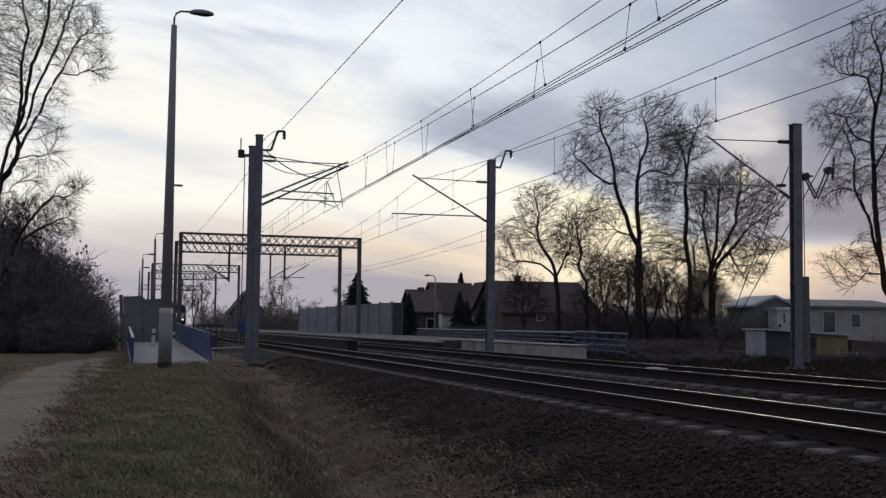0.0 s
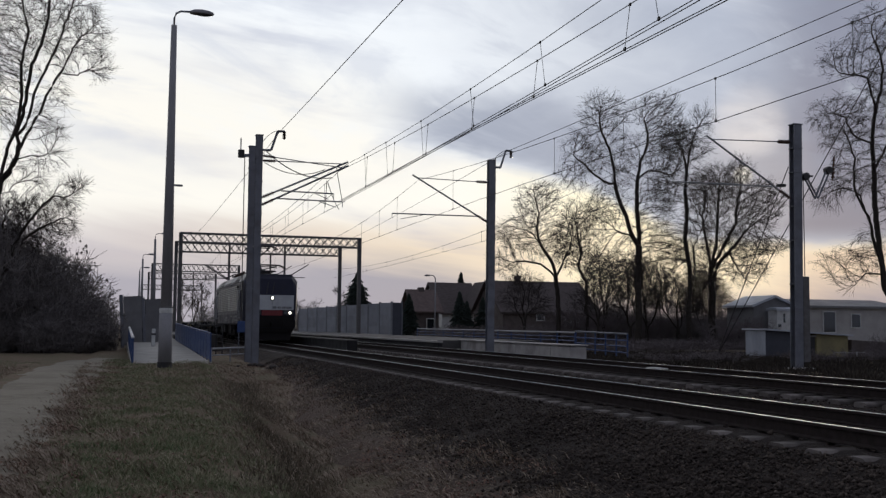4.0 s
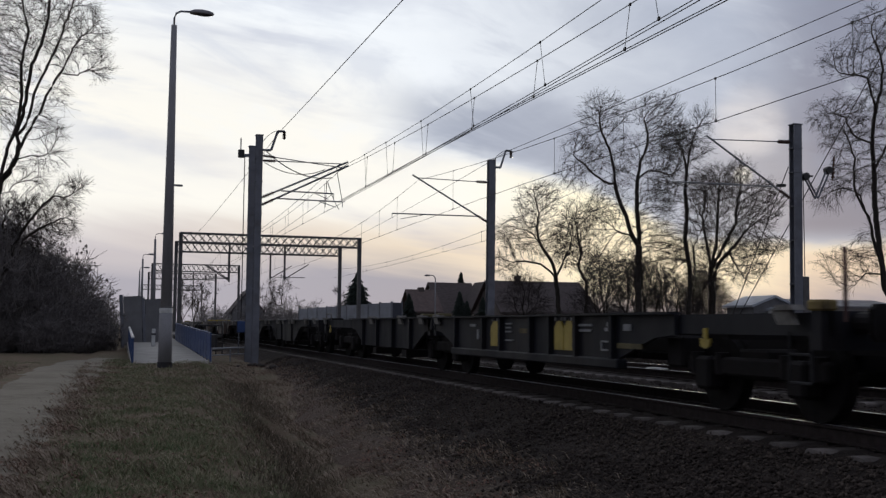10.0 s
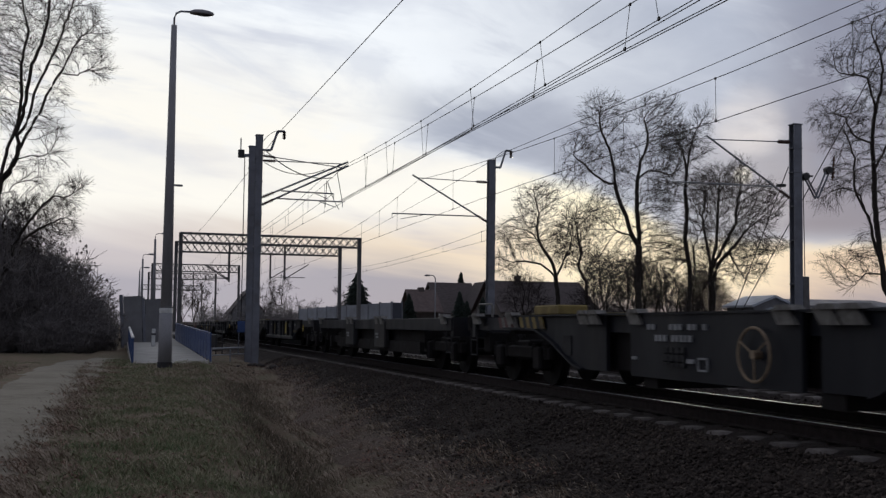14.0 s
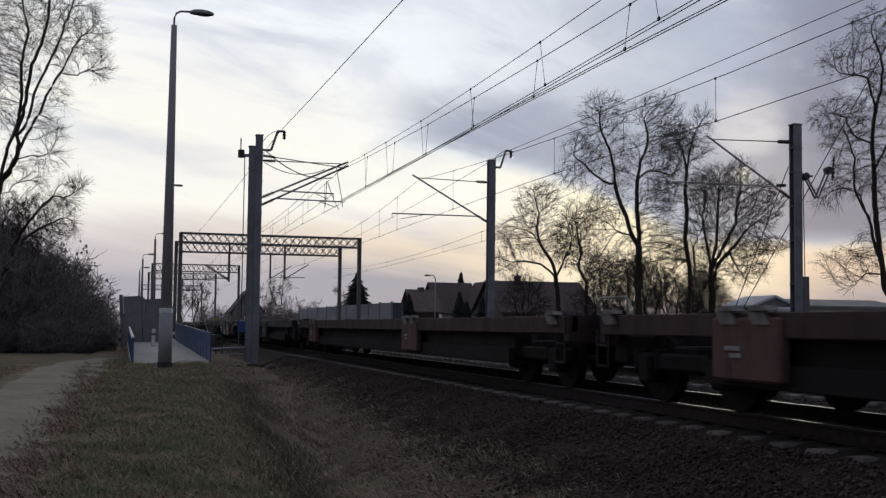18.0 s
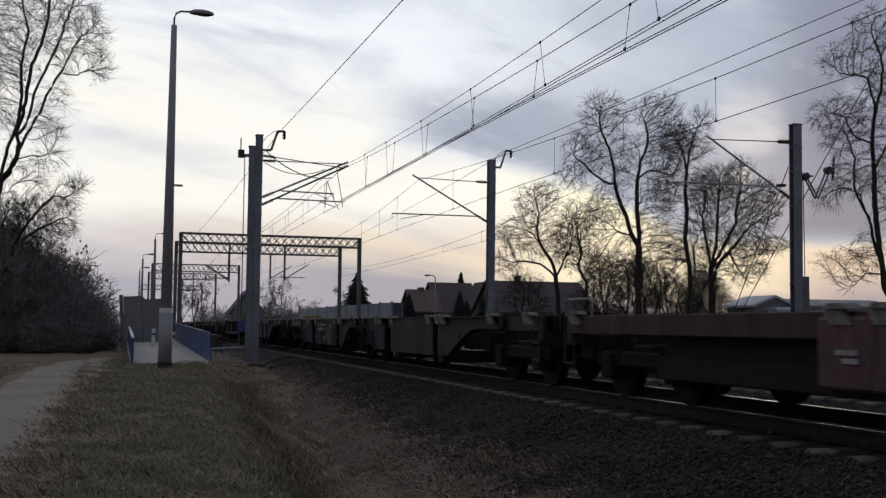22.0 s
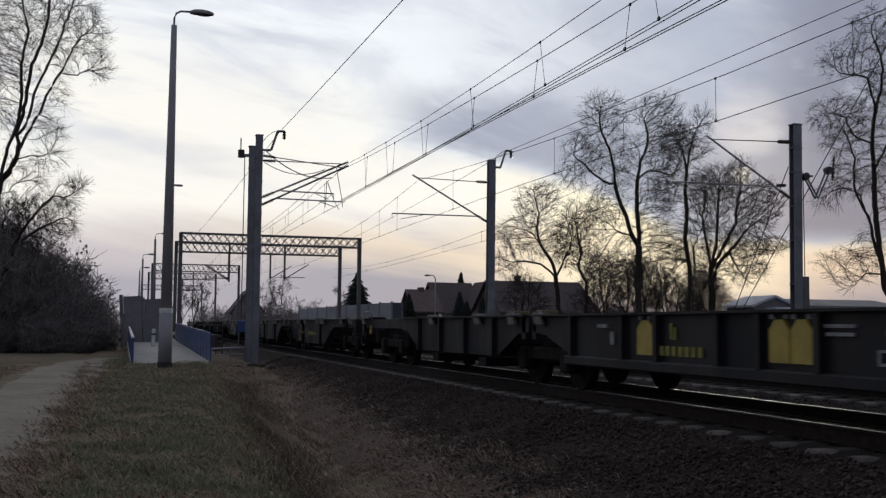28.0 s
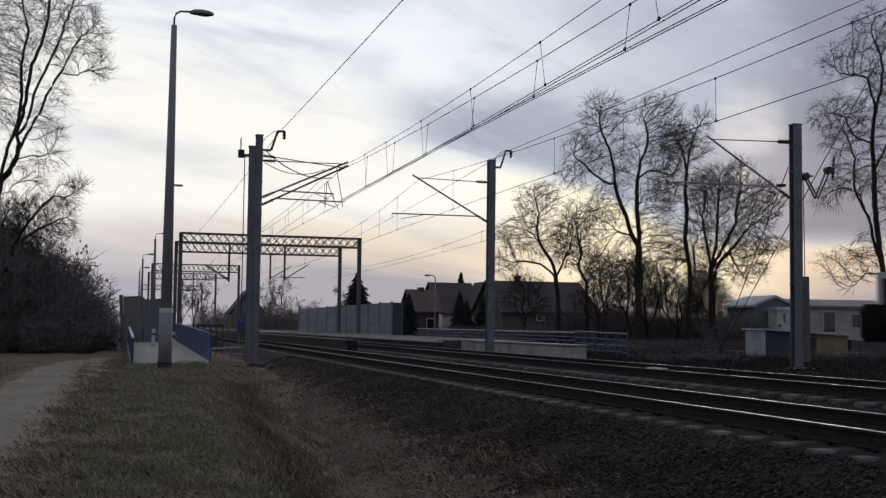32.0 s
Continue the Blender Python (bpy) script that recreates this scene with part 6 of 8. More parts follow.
def make_straw():
    """Long dead grass lying down the foot of the ballast slope and in the ditch."""
    g = np.random.default_rng(19)
    n = 100000
    y = 7.5 + 31.0 * g.random(n) ** 1.5
    limit = -3.95 + 1.5 * np.clip((y - 8) / 28, 0, 1)
    x = limit + 0.5 - (limit + 6.6) * g.random(n) ** 1.1 + g.normal(0, 0.25, n)
    verge = g.random(n)
    x = np.where(verge < 0.14, -8.72 + g.normal(0, 0.22, n), np.where(verge < 0.24, -10.75 - np.abs(g.normal(0, 0.9, n)), np.where(verge < 0.36, -8.4 + 2.4 * g.random(n), x)))
    clump = np.array([noise.noise((a * 1.1, b * 0.8, 15.0)) + 0.7 * noise.noise((a * 3.4, b * 2.6, 12.0)) for a, b in zip(x, y)])
    keep = clump + g.uniform(-0.45, 0.7, n) > -0.12 + 0.55 * np.clip((x - limit + 0.9) / 1.2, 0, 1) + 0.45 * ((verge >= 0.24) & (verge < 0.36))
    x, y, clump = x[keep], y[keep], clump[keep]
    n = len(x)
    z = np.array([max(ground_z(a, b), bed_z(a, b) if a > -5.0 else -9) for a, b in zip(x, y)])
    h = g.uniform(0.02, 0.09, n) * (1 + 0.8 * np.clip(clump, -0.5, 1))
    w = g.uniform(0.003, 0.008, n)
    a = g.uniform(0, 2 * np.pi, n)
    b = np.pi + g.normal(0, 0.9, n)
    lean = g.uniform(0.05, 0.22, n)
    p = np.stack([x, y, z - 0.005], -1)
    side = np.stack([np.cos(a), np.sin(a), 0 * a], -1) * w[:, None]
    off = np.stack([np.cos(b) * lean, np.sin(b) * lean, h - lean * 0.22 * (x > -5)], -1)
    mid = p + off * 0.5 + np.array([0, 0, 1.0]) * (h * 0.3)[:, None]
    v = np.stack([p - side, p + side, mid + side * 0.8, mid - side * 0.8, p + off + side * 0.2, p + off - side * 0.2], 1)
    f = np.array([(0, 1, 2, 3), (3, 2, 4, 5)])
    faces = (f[None] + (np.arange(n) * 6)[:, None, None]).reshape(-1, 4)
    scatter("dead_grass", "reddish brown dead grass lying in the ditch", "grass", v.reshape(-1, 3), faces, M["straw"])


def make_weeds():
    """Rough withered weeds on the flat ground beyond the far track."""
    g = np.random.default_rng(29)
    n = 84000
    x = 7.6 + 17 * g.random(n) ** 1.2
    y = 16 + 32 * g.random(n)
    clump = np.array([noise.noise((a * 0.7, b * 0.7, 25.0)) + 0.6 * noise.noise((a * 2.2, b * 2.2, 22.0)) for a, b in zip(x, y)])
    keep = clump + g.uniform(-0.5, 0.6, n) > -0.4
    x, y, clump = x[keep], y[keep], clump[keep]
    n = len(x)
    z = np.array([max(ground_z(a, b), bed_z(a) if a < 8.3 else -9) for a, b in zip(x, y)])
    h = g.uniform(0.05, 0.19, n) * (1 + 0.8 * np.clip(clump, -0.5, 1))
    w = g.uniform(0.008, 0.020, n)
    a = g.uniform(0, 2 * np.pi, n)
    b = g.uniform(0, 2 * np.pi, n)
    lean = g.uniform(0.1, 0.9, n) * h
    p = np.stack([x, y, z - 0.02], -1)
    side = np.stack([np.cos(a), np.sin(a), 0 * a], -1) * w[:, None]
    off = np.stack([np.cos(b) * lean, np.sin(b) * lean, h], -1)
    mid = p + off * np.array([0.35, 0.35, 0.62])
    v = np.stack([p - side, p + side, mid + side * 0.8, mid - side * 0.8, p + off + side * 0.2, p + off - side * 0.2], 1)
    f = np.array([(0, 1, 2, 3), (3, 2, 4, 5)])
    faces = (f[None] + (np.arange(n) * 6)[:, None, None]).reshape(-1, 4)
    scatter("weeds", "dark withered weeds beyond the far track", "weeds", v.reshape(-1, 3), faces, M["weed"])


def make_litter():
    """Reddish fallen leaves drifted over the verge, the path's edge and the ditch."""
    g = np.random.default_rng(39)
    n = 76000
    y = 7.0 + 32.0 * g.random(n) ** 1.5
    where = g.random(n)
    x = np.where(where < 0.3, -8.75 + g.normal(0, 0.28, n) + 0.6 * np.clip((y - 18) / 20, 0, 1), np.where(where < 0.6, -8.4 + 3.2 * g.random(n), -5.6 + 2.4 * g.random(n) + 0.9 * np.clip((y - 16) / 16, 0, 1)))
    drift = np.array([noise.noise((a * 1.0, b * 0.7, 35.0)) + 0.6 * noise.noise((a * 3.1, b * 2.2, 32.0)) for a, b in zip(x, y)])
    keep = drift + g.uniform(-0.3, 0.45, n) > 0.33
    x, y = x[keep], y[keep]
    n = len(x)
    z = np.array([max(ground_z(a, b), bed_z(a, b) if a > -5.0 else -9) for a, b in zip(x, y)]) + g.uniform(0.012, 0.045, n)
    a = g.uniform(0, 2 * np.pi, n)
    size = g.uniform(0.010, 0.028, n)
    u = np.stack([np.cos(a), np.sin(a), g.normal(0, 0.35, n)], -1) * size[:, None]
    w = np.stack([-np.sin(a), np.cos(a), g.normal(0, 0.35, n)], -1) * (size * 0.6)[:, None]
    p = np.stack([x, y, z], -1)
    v = np.stack([p - u, p - w, p + u, p + w], 1)
    faces = np.arange(n * 4).reshape(-1, 4)
    scatter("fallen_leaves", "reddish brown fallen leaves drifted over the verge", "leaves", v.reshape(-1, 3), faces, M["litter"])


def make_ditch_shade_weeds():
    """Weed blades and stalks along the ditch bottom, toned dark to paint its crease's shade."""
    g = np.random.default_rng(49)
    n = 9000
    y = 8.0 + 22.0 * g.random(n) ** 1.3
    shift = np.array([ditch_shift(b) for b in y])
    x = -5.86 + shift + g.normal(0, 0.30, n) + 0.12 * np.sin(y * 0.9)
    z = np.array([max(ground_z(a, b), bed_z(a, b) if a > -5.0 else -9) for a, b in zip(x, y)])
    h = g.uniform(0.03, 0.14, n)
    w = g.uniform(0.004, 0.010, n)
    a, b = g.uniform(0, 2 * np.pi, n), g.uniform(0, 2 * np.pi, n)
    lean = g.uniform(0.2, 1.0, n) * h
    p = np.stack([x, y, z - 0.01], -1)
    side = np.stack([np.cos(a), np.sin(a), 0 * a], -1) * w[:, None]
    off = np.stack([np.cos(b) * lean, np.sin(b) * lean, h], -1)
    v = np.stack([p - side, p + side, p + off + side * 0.3, p + off - side * 0.3], 1)
    scatter("ditch_weeds", "weed blades toned dark as the shade along the ditch bottom", "weeds", v.reshape(-1, 3), np.arange(n * 4).reshape(-1, 4), M["crease_weed"])


make_stones()
make_ditch_shade_weeds()
make_litter()
make_grass()
make_straw()
make_weeds()


# ---- the train ----
SPEED = 24.567                      # metres a second, towards the camera
FRONT0 = 14.09 + SPEED * 5.7        # where the engine's nose is at the start


def wheelset(t, y, r, parent_name="wheel"):
    for s in (-1, 1):
        bm = cyl(bmesh.new(), (s * 0.755, y, r), r, 0.13, "X", 24)
        cyl(bm, (s * 0.70, y, r), r + 0.028, 0.03, "X", 24)
        w = part("wheel", bm, M["wheel"], t)
        bm = cyl(bmesh.new(), (s * 0.84, y, r), 0.16, 0.06, "X", 12)
        part("hub", bm, M["under"], w)
    part("axle", rods([((-0.8, y, r), (0.8, y, r))], 0.08, 8), M["under"], t)


def bogie(t, y, base, r, frame_x=1.0):
    b = part("bogie", boxes((-frame_x - 0.06, -frame_x + 0.06, y - base / 2 - 0.45, y + base / 2 + 0.45, r - 0.02, r + 0.2), (frame_x - 0.06, frame_x + 0.06, y - base / 2 - 0.45, y + base / 2 + 0.45, r - 0.02, r + 0.2),
                            (-frame_x, frame_x, y - 0.3, y + 0.3, r - 0.05, r + 0.3), bevel=0.03), M["under"], t)
    for yy in (y - base / 2, y + base / 2):
        wheelset(b, yy, r)
        for s in (-1, 1):
            bm = boxes((s * frame_x - 0.13, s * frame_x + 0.13, yy - 0.16, yy + 0.16, r - 0.2, r + 0.2), bevel=0.04)
            part("axle_box", bm, M["under"], b)
            for k in (-0.27, 0.27):
                part("spring", cyl(bmesh.new(), (s * frame_x, yy + k, r + 0.12), 0.09, 0.26, "Z", 8), M["under"], b)
    return b


def buffers(t, y, out, z=1.06):
    for s in (-1, 1):
        bm = cyl(bmesh.new(), (s * 0.875, y + out * 0.25, z), 0.11, 0.5, "Y", 12)
        prism_y(bm, [(s * 0.875 + a * 0.32, z + b * 0.18) for a, b in ((-1, -0.7), (-0.85, -1), (0.85, -1), (1, -0.7), (1, 0.7), (0.85, 1), (-0.85, 1), (-1, 0.7))], y + out * 0.56 - 0.025, y + out * 0.56 + 0.025)
        part("buffer", bm, M["under"], t)
    part("coupling", boxes((-0.08, 0.08, min(y, y + out * 0.6), max(y, y + out * 0.6), z - 0.12, z + 0.08)), M["under"], t)


def locomotive():
    """Nose at y = 0, tail at y = 18.25."""
    t = thing("locomotive", "dark grey electric locomotive with ribbed sides and pale front", "locomotive")
    L, W = 18.25, 1.49
    sec = [(-W, 1.04), (-W, 3.36), (-1.16, 3.82), (1.16, 3.82), (W, 3.36), (W, 1.04)]
    part("body", prism_y(bmesh.new(), sec, 3.05, L - 3.05), M["loco_grey"], t)
    # roof slope: silver sheets, with two dark glazed hatches
    for s in (-1, 1):
        for y0, y1, mat in ((3.08, 5.66, "roof_gear"), (5.7, 12.55, "loco_light"), (12.59, L - 3.08, "roof_gear")):
            a = [(s * (W + 0.004), 3.37), (s * 1.16, 3.83), (s * 1.16, 3.86), (s * (W + 0.03), 3.39)]
            part("roof_slope", prism_y(bmesh.new(), a, y0, y1), M[mat], t, "silver grey roof sheet" if mat == "loco_light" else "dark roof hatch")
        for i in range(10):
            part("roof_lug", boxes((s * 1.5 - 0.02, s * 1.5 + 0.02, 5.9 + i * 0.71, 5.94 + i * 0.71, 3.36, 3.5)), M["roof_gear"], t)
        for y0 in (3.2, 12.7):
            bm = rods([((s * 1.45, y0, 3.56), (s * 1.45, y0 + 2.3, 3.56))], 0.015)
            for k in range(5):
                rod(bm, (s * 1.47, y0 + k * 0.57, 3.42), (s * 1.45, y0 + k * 0.57, 3.56), 0.012)
            part("gutter_rail", bm, M["loco_light"], t)
    for end in (0, 1):
        f = (lambda y: y) if not end else (lambda y: L - y)
        bm = bmesh.new()
        rows = [(3.05, W, 1.04, 3.36, 3.82, 1.16), (1.9, W, 1.04, 3.36, 3.82, 1.16), (1.86, W, 0.84, 3.36, 3.82, 1.16), (0.95, W, 0.82, 3.36, 3.78, 1.16), (0.78, 1.46, 0.82, 3.34, 3.68, 1.14),
                (0.55, 1.40, 0.82, 3.2, 3.5, 1.15), (0.16, 1.33, 0.82, 2.6, 2.66, 1.2), (0.03, 1.28, 0.82, 1.95, 2.0, 1.2), (0.0, 1.22, 0.82, 1.7, 1.78, 1.15)]
        loops = []
        for (y, w, z0, z1, z2, w2) in rows:
            loops.append([bm.verts.new(p) for p in ((-w, f(y), z0), (-w, f(y), z1), (-w2, f(y), z2), (w2, f(y), z2), (w, f(y), z1), (w, f(y), z0))])
        for a, b in zip(loops, loops[1:]):
            for i in range(6):
                bm.faces.new((a[i], a[(i + 1) % 6], b[(i + 1) % 6], b[i]))
        bm.faces.new(loops[-1]), bm.faces.new(loops[0])
        bmesh.ops.recalc_face_normals(bm, faces=bm.faces[:])
        cab = part("cab", bm, M["loco_grey"], t)

        def sheet(name, zlo, ylo, wlo, zhi, yhi, whi, mat, off=0.014, label="", x0=None, x1=None):
            bm = bmesh.new()
            lo, hi = ((-wlo, wlo), (-whi, whi)) if x0 is None else ((x0, x1), (x0, x1))
            front = ((lo[0], f(ylo - off), zlo), (lo[1], f(ylo - off), zlo), (hi[1], f(yhi - off), zhi), (hi[0], f(yhi - off), zhi))
            backs = [(p[0], f(q + 0.03), p[2]) for p, q in zip(front, (ylo, ylo, yhi, yhi))]
            vs, vb = [bm.verts.new(p) for p in front], [bm.verts.new(p) for p in backs]
            bm.faces.new(vs), bm.faces.new(vb[::-1])
            for i in range(4):
                bm.faces.new((vs[i], vb[i], vb[(i + 1) % 4], vs[(i + 1) % 4]))
            bmesh.ops.recalc_face_normals(bm, faces=bm.faces[:])
            return part(name, bm, mat, cab, label)

        sheet("windscreen_surround", 2.62, 0.165, 1.18, 3.62, 0.70, 1.14, M["dark_steel"], 0.008)
        sheet("windscreen", 2.70, 0.20, 1.10, 3.54, 0.625, 1.06, M["windscreen"], 0.02)
        sheet("front_panel", 1.80, 0.012, 1.16, 2.61, 0.155, 1.19, M["loco_front"], 0.045, "pale grey front panel")
        sheet("panel_seam", 1.80, 0.012, 0.012, 2.61, 0.155, 0.012, M["loco_light"], 0.049)
        sheet("red_band", 1.50, 0.0, 0.56, 1.785, 0.0, 0.56, M["loco_red"], 0.02, "red painted band")
        sheet("nose_lower", 0.84, 0.0, 1.20, 1.49, 0.0, 1.20, M["under"], 0.016)
        sheet("snow_plough", 0.16, 0.02, 1.0, 0.64, 0.12, 1.1, M["under"], 0.02)
        sheet("bumper_beam", 0.62, 0.0, 1.1, 0.82, 0.0, 1.2, M["under"], 0.012)
        for k in (0, 1, 2.6, 3.6, 5.2, 6.2, 7.2, 8, 9, 10):
            sheet("type_mark", 1.87, 0.026, 0, 1.985, 0.042, 0, M["dark_steel"], 0.052, x0=0.06 + k * 0.0925, x1=0.06 + k * 0.0925 + (0.06 if k != 7.2 else 0.035))
        for k in range(4):
            sheet("small_mark", 1.92, 0.03, 0, 1.97, 0.036, 0, M["loco_light"], 0.052, x0=-0.98 + k * 0.08, x1=-0.93 + k * 0.08)
        for s in (-1, 1):
            hb = part("lamp_housing", boxes((s * 0.88 - 0.27, s * 0.88 + 0.27, min(f(-0.05), f(0.05)), max(f(-0.05), f(0.05)), 1.52, 1.78), bevel=0.03), M["dark_steel"], cab)
            part("headlight", cyl(bmesh.new(), (s * 0.955, f(-0.06), 1.65), 0.074, 0.03, "Y", 18), M["light"] if not end else M["window"], hb, "lit round headlight" if not end else "")
            part("tail_lamp", cyl(bmesh.new(), (s * 0.73, f(-0.06), 1.65), 0.085, 0.03, "Y", 16), M["window"], hb)
            for k in (0.2, 0.55):
                part("grab_rail", rods([((s * 1.20, f(-0.06), 0.95), (s * 1.20, f(-0.06), 1.48))], 0.016), M["mast"], cab)
            # side window and door
            wf = part("side_window", boxes((s * W - 0.012, s * W + 0.014, min(f(1.10), f(1.70)), max(f(1.10), f(1.70)), 2.74, 3.36), bevel=0.01), M["dark_steel"], cab)
            part("pane", boxes((s * (W + 0.016) - 0.006, s * (W + 0.016) + 0.006, min(f(1.16), f(1.64)), max(f(1.16), f(1.64)), 2.80, 3.31)), M["cab_pane"] if end else M["cab_glass"], wf)
            part("blank_panel", boxes((s * W - 0.01, s * W + 0.012, min(f(0.72), f(1.08)), max(f(0.72), f(1.08)), 1.77, 2.15)), M["loco_faded"], cab)
            door = part("cab_door", boxes((s * W - 0.02, s * W + 0.006, min(f(2.05), f(2.64)), max(f(2.05), f(2.64)), 1.18, 3.22)), M["loco_grey"], t)
            # raised near-black boxes paint the shade of the oval handle recesses
            for z in (1.82, 2.37):
                part("door_handle", boxes((s * (W + 0.02) - 0.02, s * (W + 0.02) + 0.02, min(f(2.055), f(2.19)), max(f(2.055), f(2.19)), z, z + 0.3), bevel=0.015), M["under"], door)
                part("grip", rods([((s * (W + 0.048), f(2.1), z + 0.09), (s * (W + 0.048), f(2.1), z + 0.23))], 0.016), M["loco_front"], door)
            for yy in (1.91, 2.76):
                part("handrail", rods([((s * (W + 0.07), f(yy), 1.36), (s * (W + 0.07), f(yy), 2.9)), ((s * W, f(yy), 1.36), (s * (W + 0.07), f(yy), 1.36)), ((s * W, f(yy), 2.9), (s * (W + 0.07), f(yy), 2.9))], 0.022), M["loco_front"], t, "bright steel handrail")
            # flat near-black plate on the side, painting the dark of a foot recess
            part("foot_recess", boxes((s * W - 0.02, s * W + 0.008, min(f(2.1), f(2.6)), max(f(2.1), f(2.6)), 1.1, 1.28)), M["under"], t)
            for k in range(3):
                part("step", boxes((s * 1.36 - 0.12, s * 1.36 + 0.1, min(f(2.1), f(2.6)), max(f(2.1), f(2.6)), 0.3 + k * 0.27, 0.33 + k * 0.27)), M["under"], t)
            part("cab_lamp", cyl(bmesh.new(), (s * (W + 0.03), f(3.1), 3.12), 0.07, 0.08, "X", 12), M["dark_steel"], t)
        hb = part("top_headlight", cyl(bmesh.new(), (0, f(0.08), 2.45), 0.125, 0.12, "Y", 18), M["dark_steel"], cab)
        part("lens", cyl(bmesh.new(), (0, f(-0.012), 2.45), 0.066, 0.02, "Y", 18), M["light"] if not end else M["window"], hb)
        for s in (-1, 1):
            tb = Tubes()
            tb.line([Vector((s * 0.16 - 0.14, f(0.14), 2.68)), Vector((s * 0.16 + 0.02, f(0.5), 3.36))], [0.024, 0.02], 4)
            tb.make("wiper", M["dark_steel"], cab)
        roofcap = bmesh.new()
        vs = [roofcap.verts.new(p) for p in ((-1.17, f(3.05), 3.835), (1.17, f(3.05), 3.835), (1.15, f(0.85), 3.755), (-1.15, f(0.85), 3.755))]
        vb = [roofcap.verts.new((v.co.x, v.co.y, v.co.z + 0.02)) for v in vs]
        roofcap.faces.new(vb)
        for i in range(4):
            roofcap.faces.new((vs[i], vs[(i + 1) % 4], vb[(i + 1) % 4], vb[i]))
        bmesh.ops.recalc_face_normals(roofcap, faces=roofcap.faces[:])
        part("cab_roof", roofcap, M["loco_light"], t)
        for s in (-1, 1):
            bm = bmesh.new()
            vs = [bm.verts.new(p) for p in ((s * (W + 0.006), f(3.04), 3.375), (s * (W + 0.006), f(0.97), 3.37), (s * 1.165, f(0.97), 3.80), (s * 1.165, f(3.04), 3.84))]
            vb = [bm.verts.new((v.co.x + s * 0.012, v.co.y, v.co.z + 0.015)) for v in vs]
            bm.faces.new(vb)
            for i in range(4):
                bm.faces.new((vs[i], vs[(i + 1) % 4], vb[(i + 1) % 4], vb[i]))
            bmesh.ops.recalc_face_normals(bm, faces=bm.faces[:])
            part("cab_roof_slope", bm, M["loco_light"], t)
        buffers(t, f(0.05), -1 if not end else 1)
    # ribbed side grilles with a plain sill band below
    n = 13
    for s in (-1, 1):
        for i in range(n):
            z = 1.78 + i * (3.22 - 1.78) / n
            for y0, y1, mat in ((3.28, 14.0, "loco_rib"), (14.0, 15.2, "loco_faded"), (15.2, 15.8, "loco_rib")):
                bm = prism_y(bmesh.new(), [(s * (W - 0.01), z), (s * (W + 0.026), z + 0.010), (s * (W + 0.030), z + 0.030), (s * (W + 0.010), z + 0.100), (s * (W - 0.01), z + 0.104)], y0, y1)
                part("side_rib", bm, M[mat], t)
        part("sill_band", boxes((s * (W + 0.004) - 0.004, s * (W + 0.004) + 0.004, 3.3, 15.8, 1.60, 1.74)), M["loco_faded"], t)
        part("sill", boxes((s * W - 0.03, s * W + 0.03, 1.9, L - 1.9, 1.00, 1.06)), M["under"], t)
        for (ya, za, yb, zb) in STENCILS:
            part("stencil", boxes((s * (W + 0.006) - 0.005, s * (W + 0.006) + 0.005, ya, yb, za, zb)), M["marking"], t)
        for (ya, za, yb, zb) in UNDER_BOXES:
            part("equipment_box", boxes((s * 1.38 - 0.06, s * 1.38 + 0.06, ya, yb, za, zb), bevel=0.02), M["under_grey"], t)
    # the end number on the cab side
    cu = bpy.data.curves.new("cab_number", "FONT")
    cu.body, cu.size, cu.extrude = "2", 0.2, 0.003
    for s, rz in ((-1, -90), (1, 90)):
        o = new("cab_number", cu)
        o.parent = t
        o.matrix_basis = pose(s * (W + 0.008), 1.54 - s * -0.06, 1.64, 90, 0, rz)
        me = bpy.data.meshes.new_from_object(o)
        m = o.matrix_basis.copy()
        bpy.data.objects.remove(o)
        me.materials.clear()
        me.materials.append(M["marking"])
        o = new("cab_number", me)
        o.parent = t
        o.matrix_basis = m
    # roof gear
    part("roof_hatch", boxes((-0.85, 0.85, 6.0, 12.3, 3.82, 3.97), bevel=0.05), M["loco_grey"], t)
    for y0 in (3.2, 12.9):
        part("roof_box", boxes((-0.75, 0.75, y0, y0 + 2.2, 3.82, 3.93), bevel=0.04), M["roof_gear"], t)
    for s in (-0.75, 0.35):
        for y in [7.1 + 0.88 * i for i in range(6)]:
            part("roof_insulator", cyl(bmesh.new(), (s, y, 4.06), 0.06, 0.24, "Z", 8), M["insulator"], t)
        part("roof_bar", rods([((s, 7.0, 4.2), (s, 11.6, 4.2))], 0.026), M["roof_red"], t, "dull red roof conductor bar")
    for y in (4.6, 6.3, 10.6, 12.2):
        tb = Tubes()
        tb.line([Vector((-0.75, y + 0.4 * math.sin(k * 0.5), 4.05 + 0.28 * math.sin(k * math.pi / 6))) + Vector((0.18 * k, 0.12 * k, 0)) for k in range(7)], [0.03] * 7, 5)
        tb.make("roof_cable", M["roof_gear"], t)
    part("arrester", cyl(bmesh.new(), (-0.55, 12.4, 4.05), 0.12, 0.4, "Z", 10), M["insulator"], t)
    part("horn", boxes((-0.4, -0.2, 15.6, 16.0, 3.85, 3.98), bevel=0.03), M["roof_gear"], t)
    pantograph(t, 5.1, (6.88, 5.08), (4.8, 5.5))
    pantograph(t, 3.2, (4.7, 4.24), (1.95, 4.24))
    pantograph(t, L - 5.1, (L - 6.8, 4.24), (L - 4.3, 4.24))
    pantograph(t, L - 3.2, (L - 4.7, 4.24), (L - 1.95, 4.24))
    for yc in (L / 2 - 4.95, L / 2 + 4.95):
        bogie(t, yc, 2.95, 0.62, 1.08)
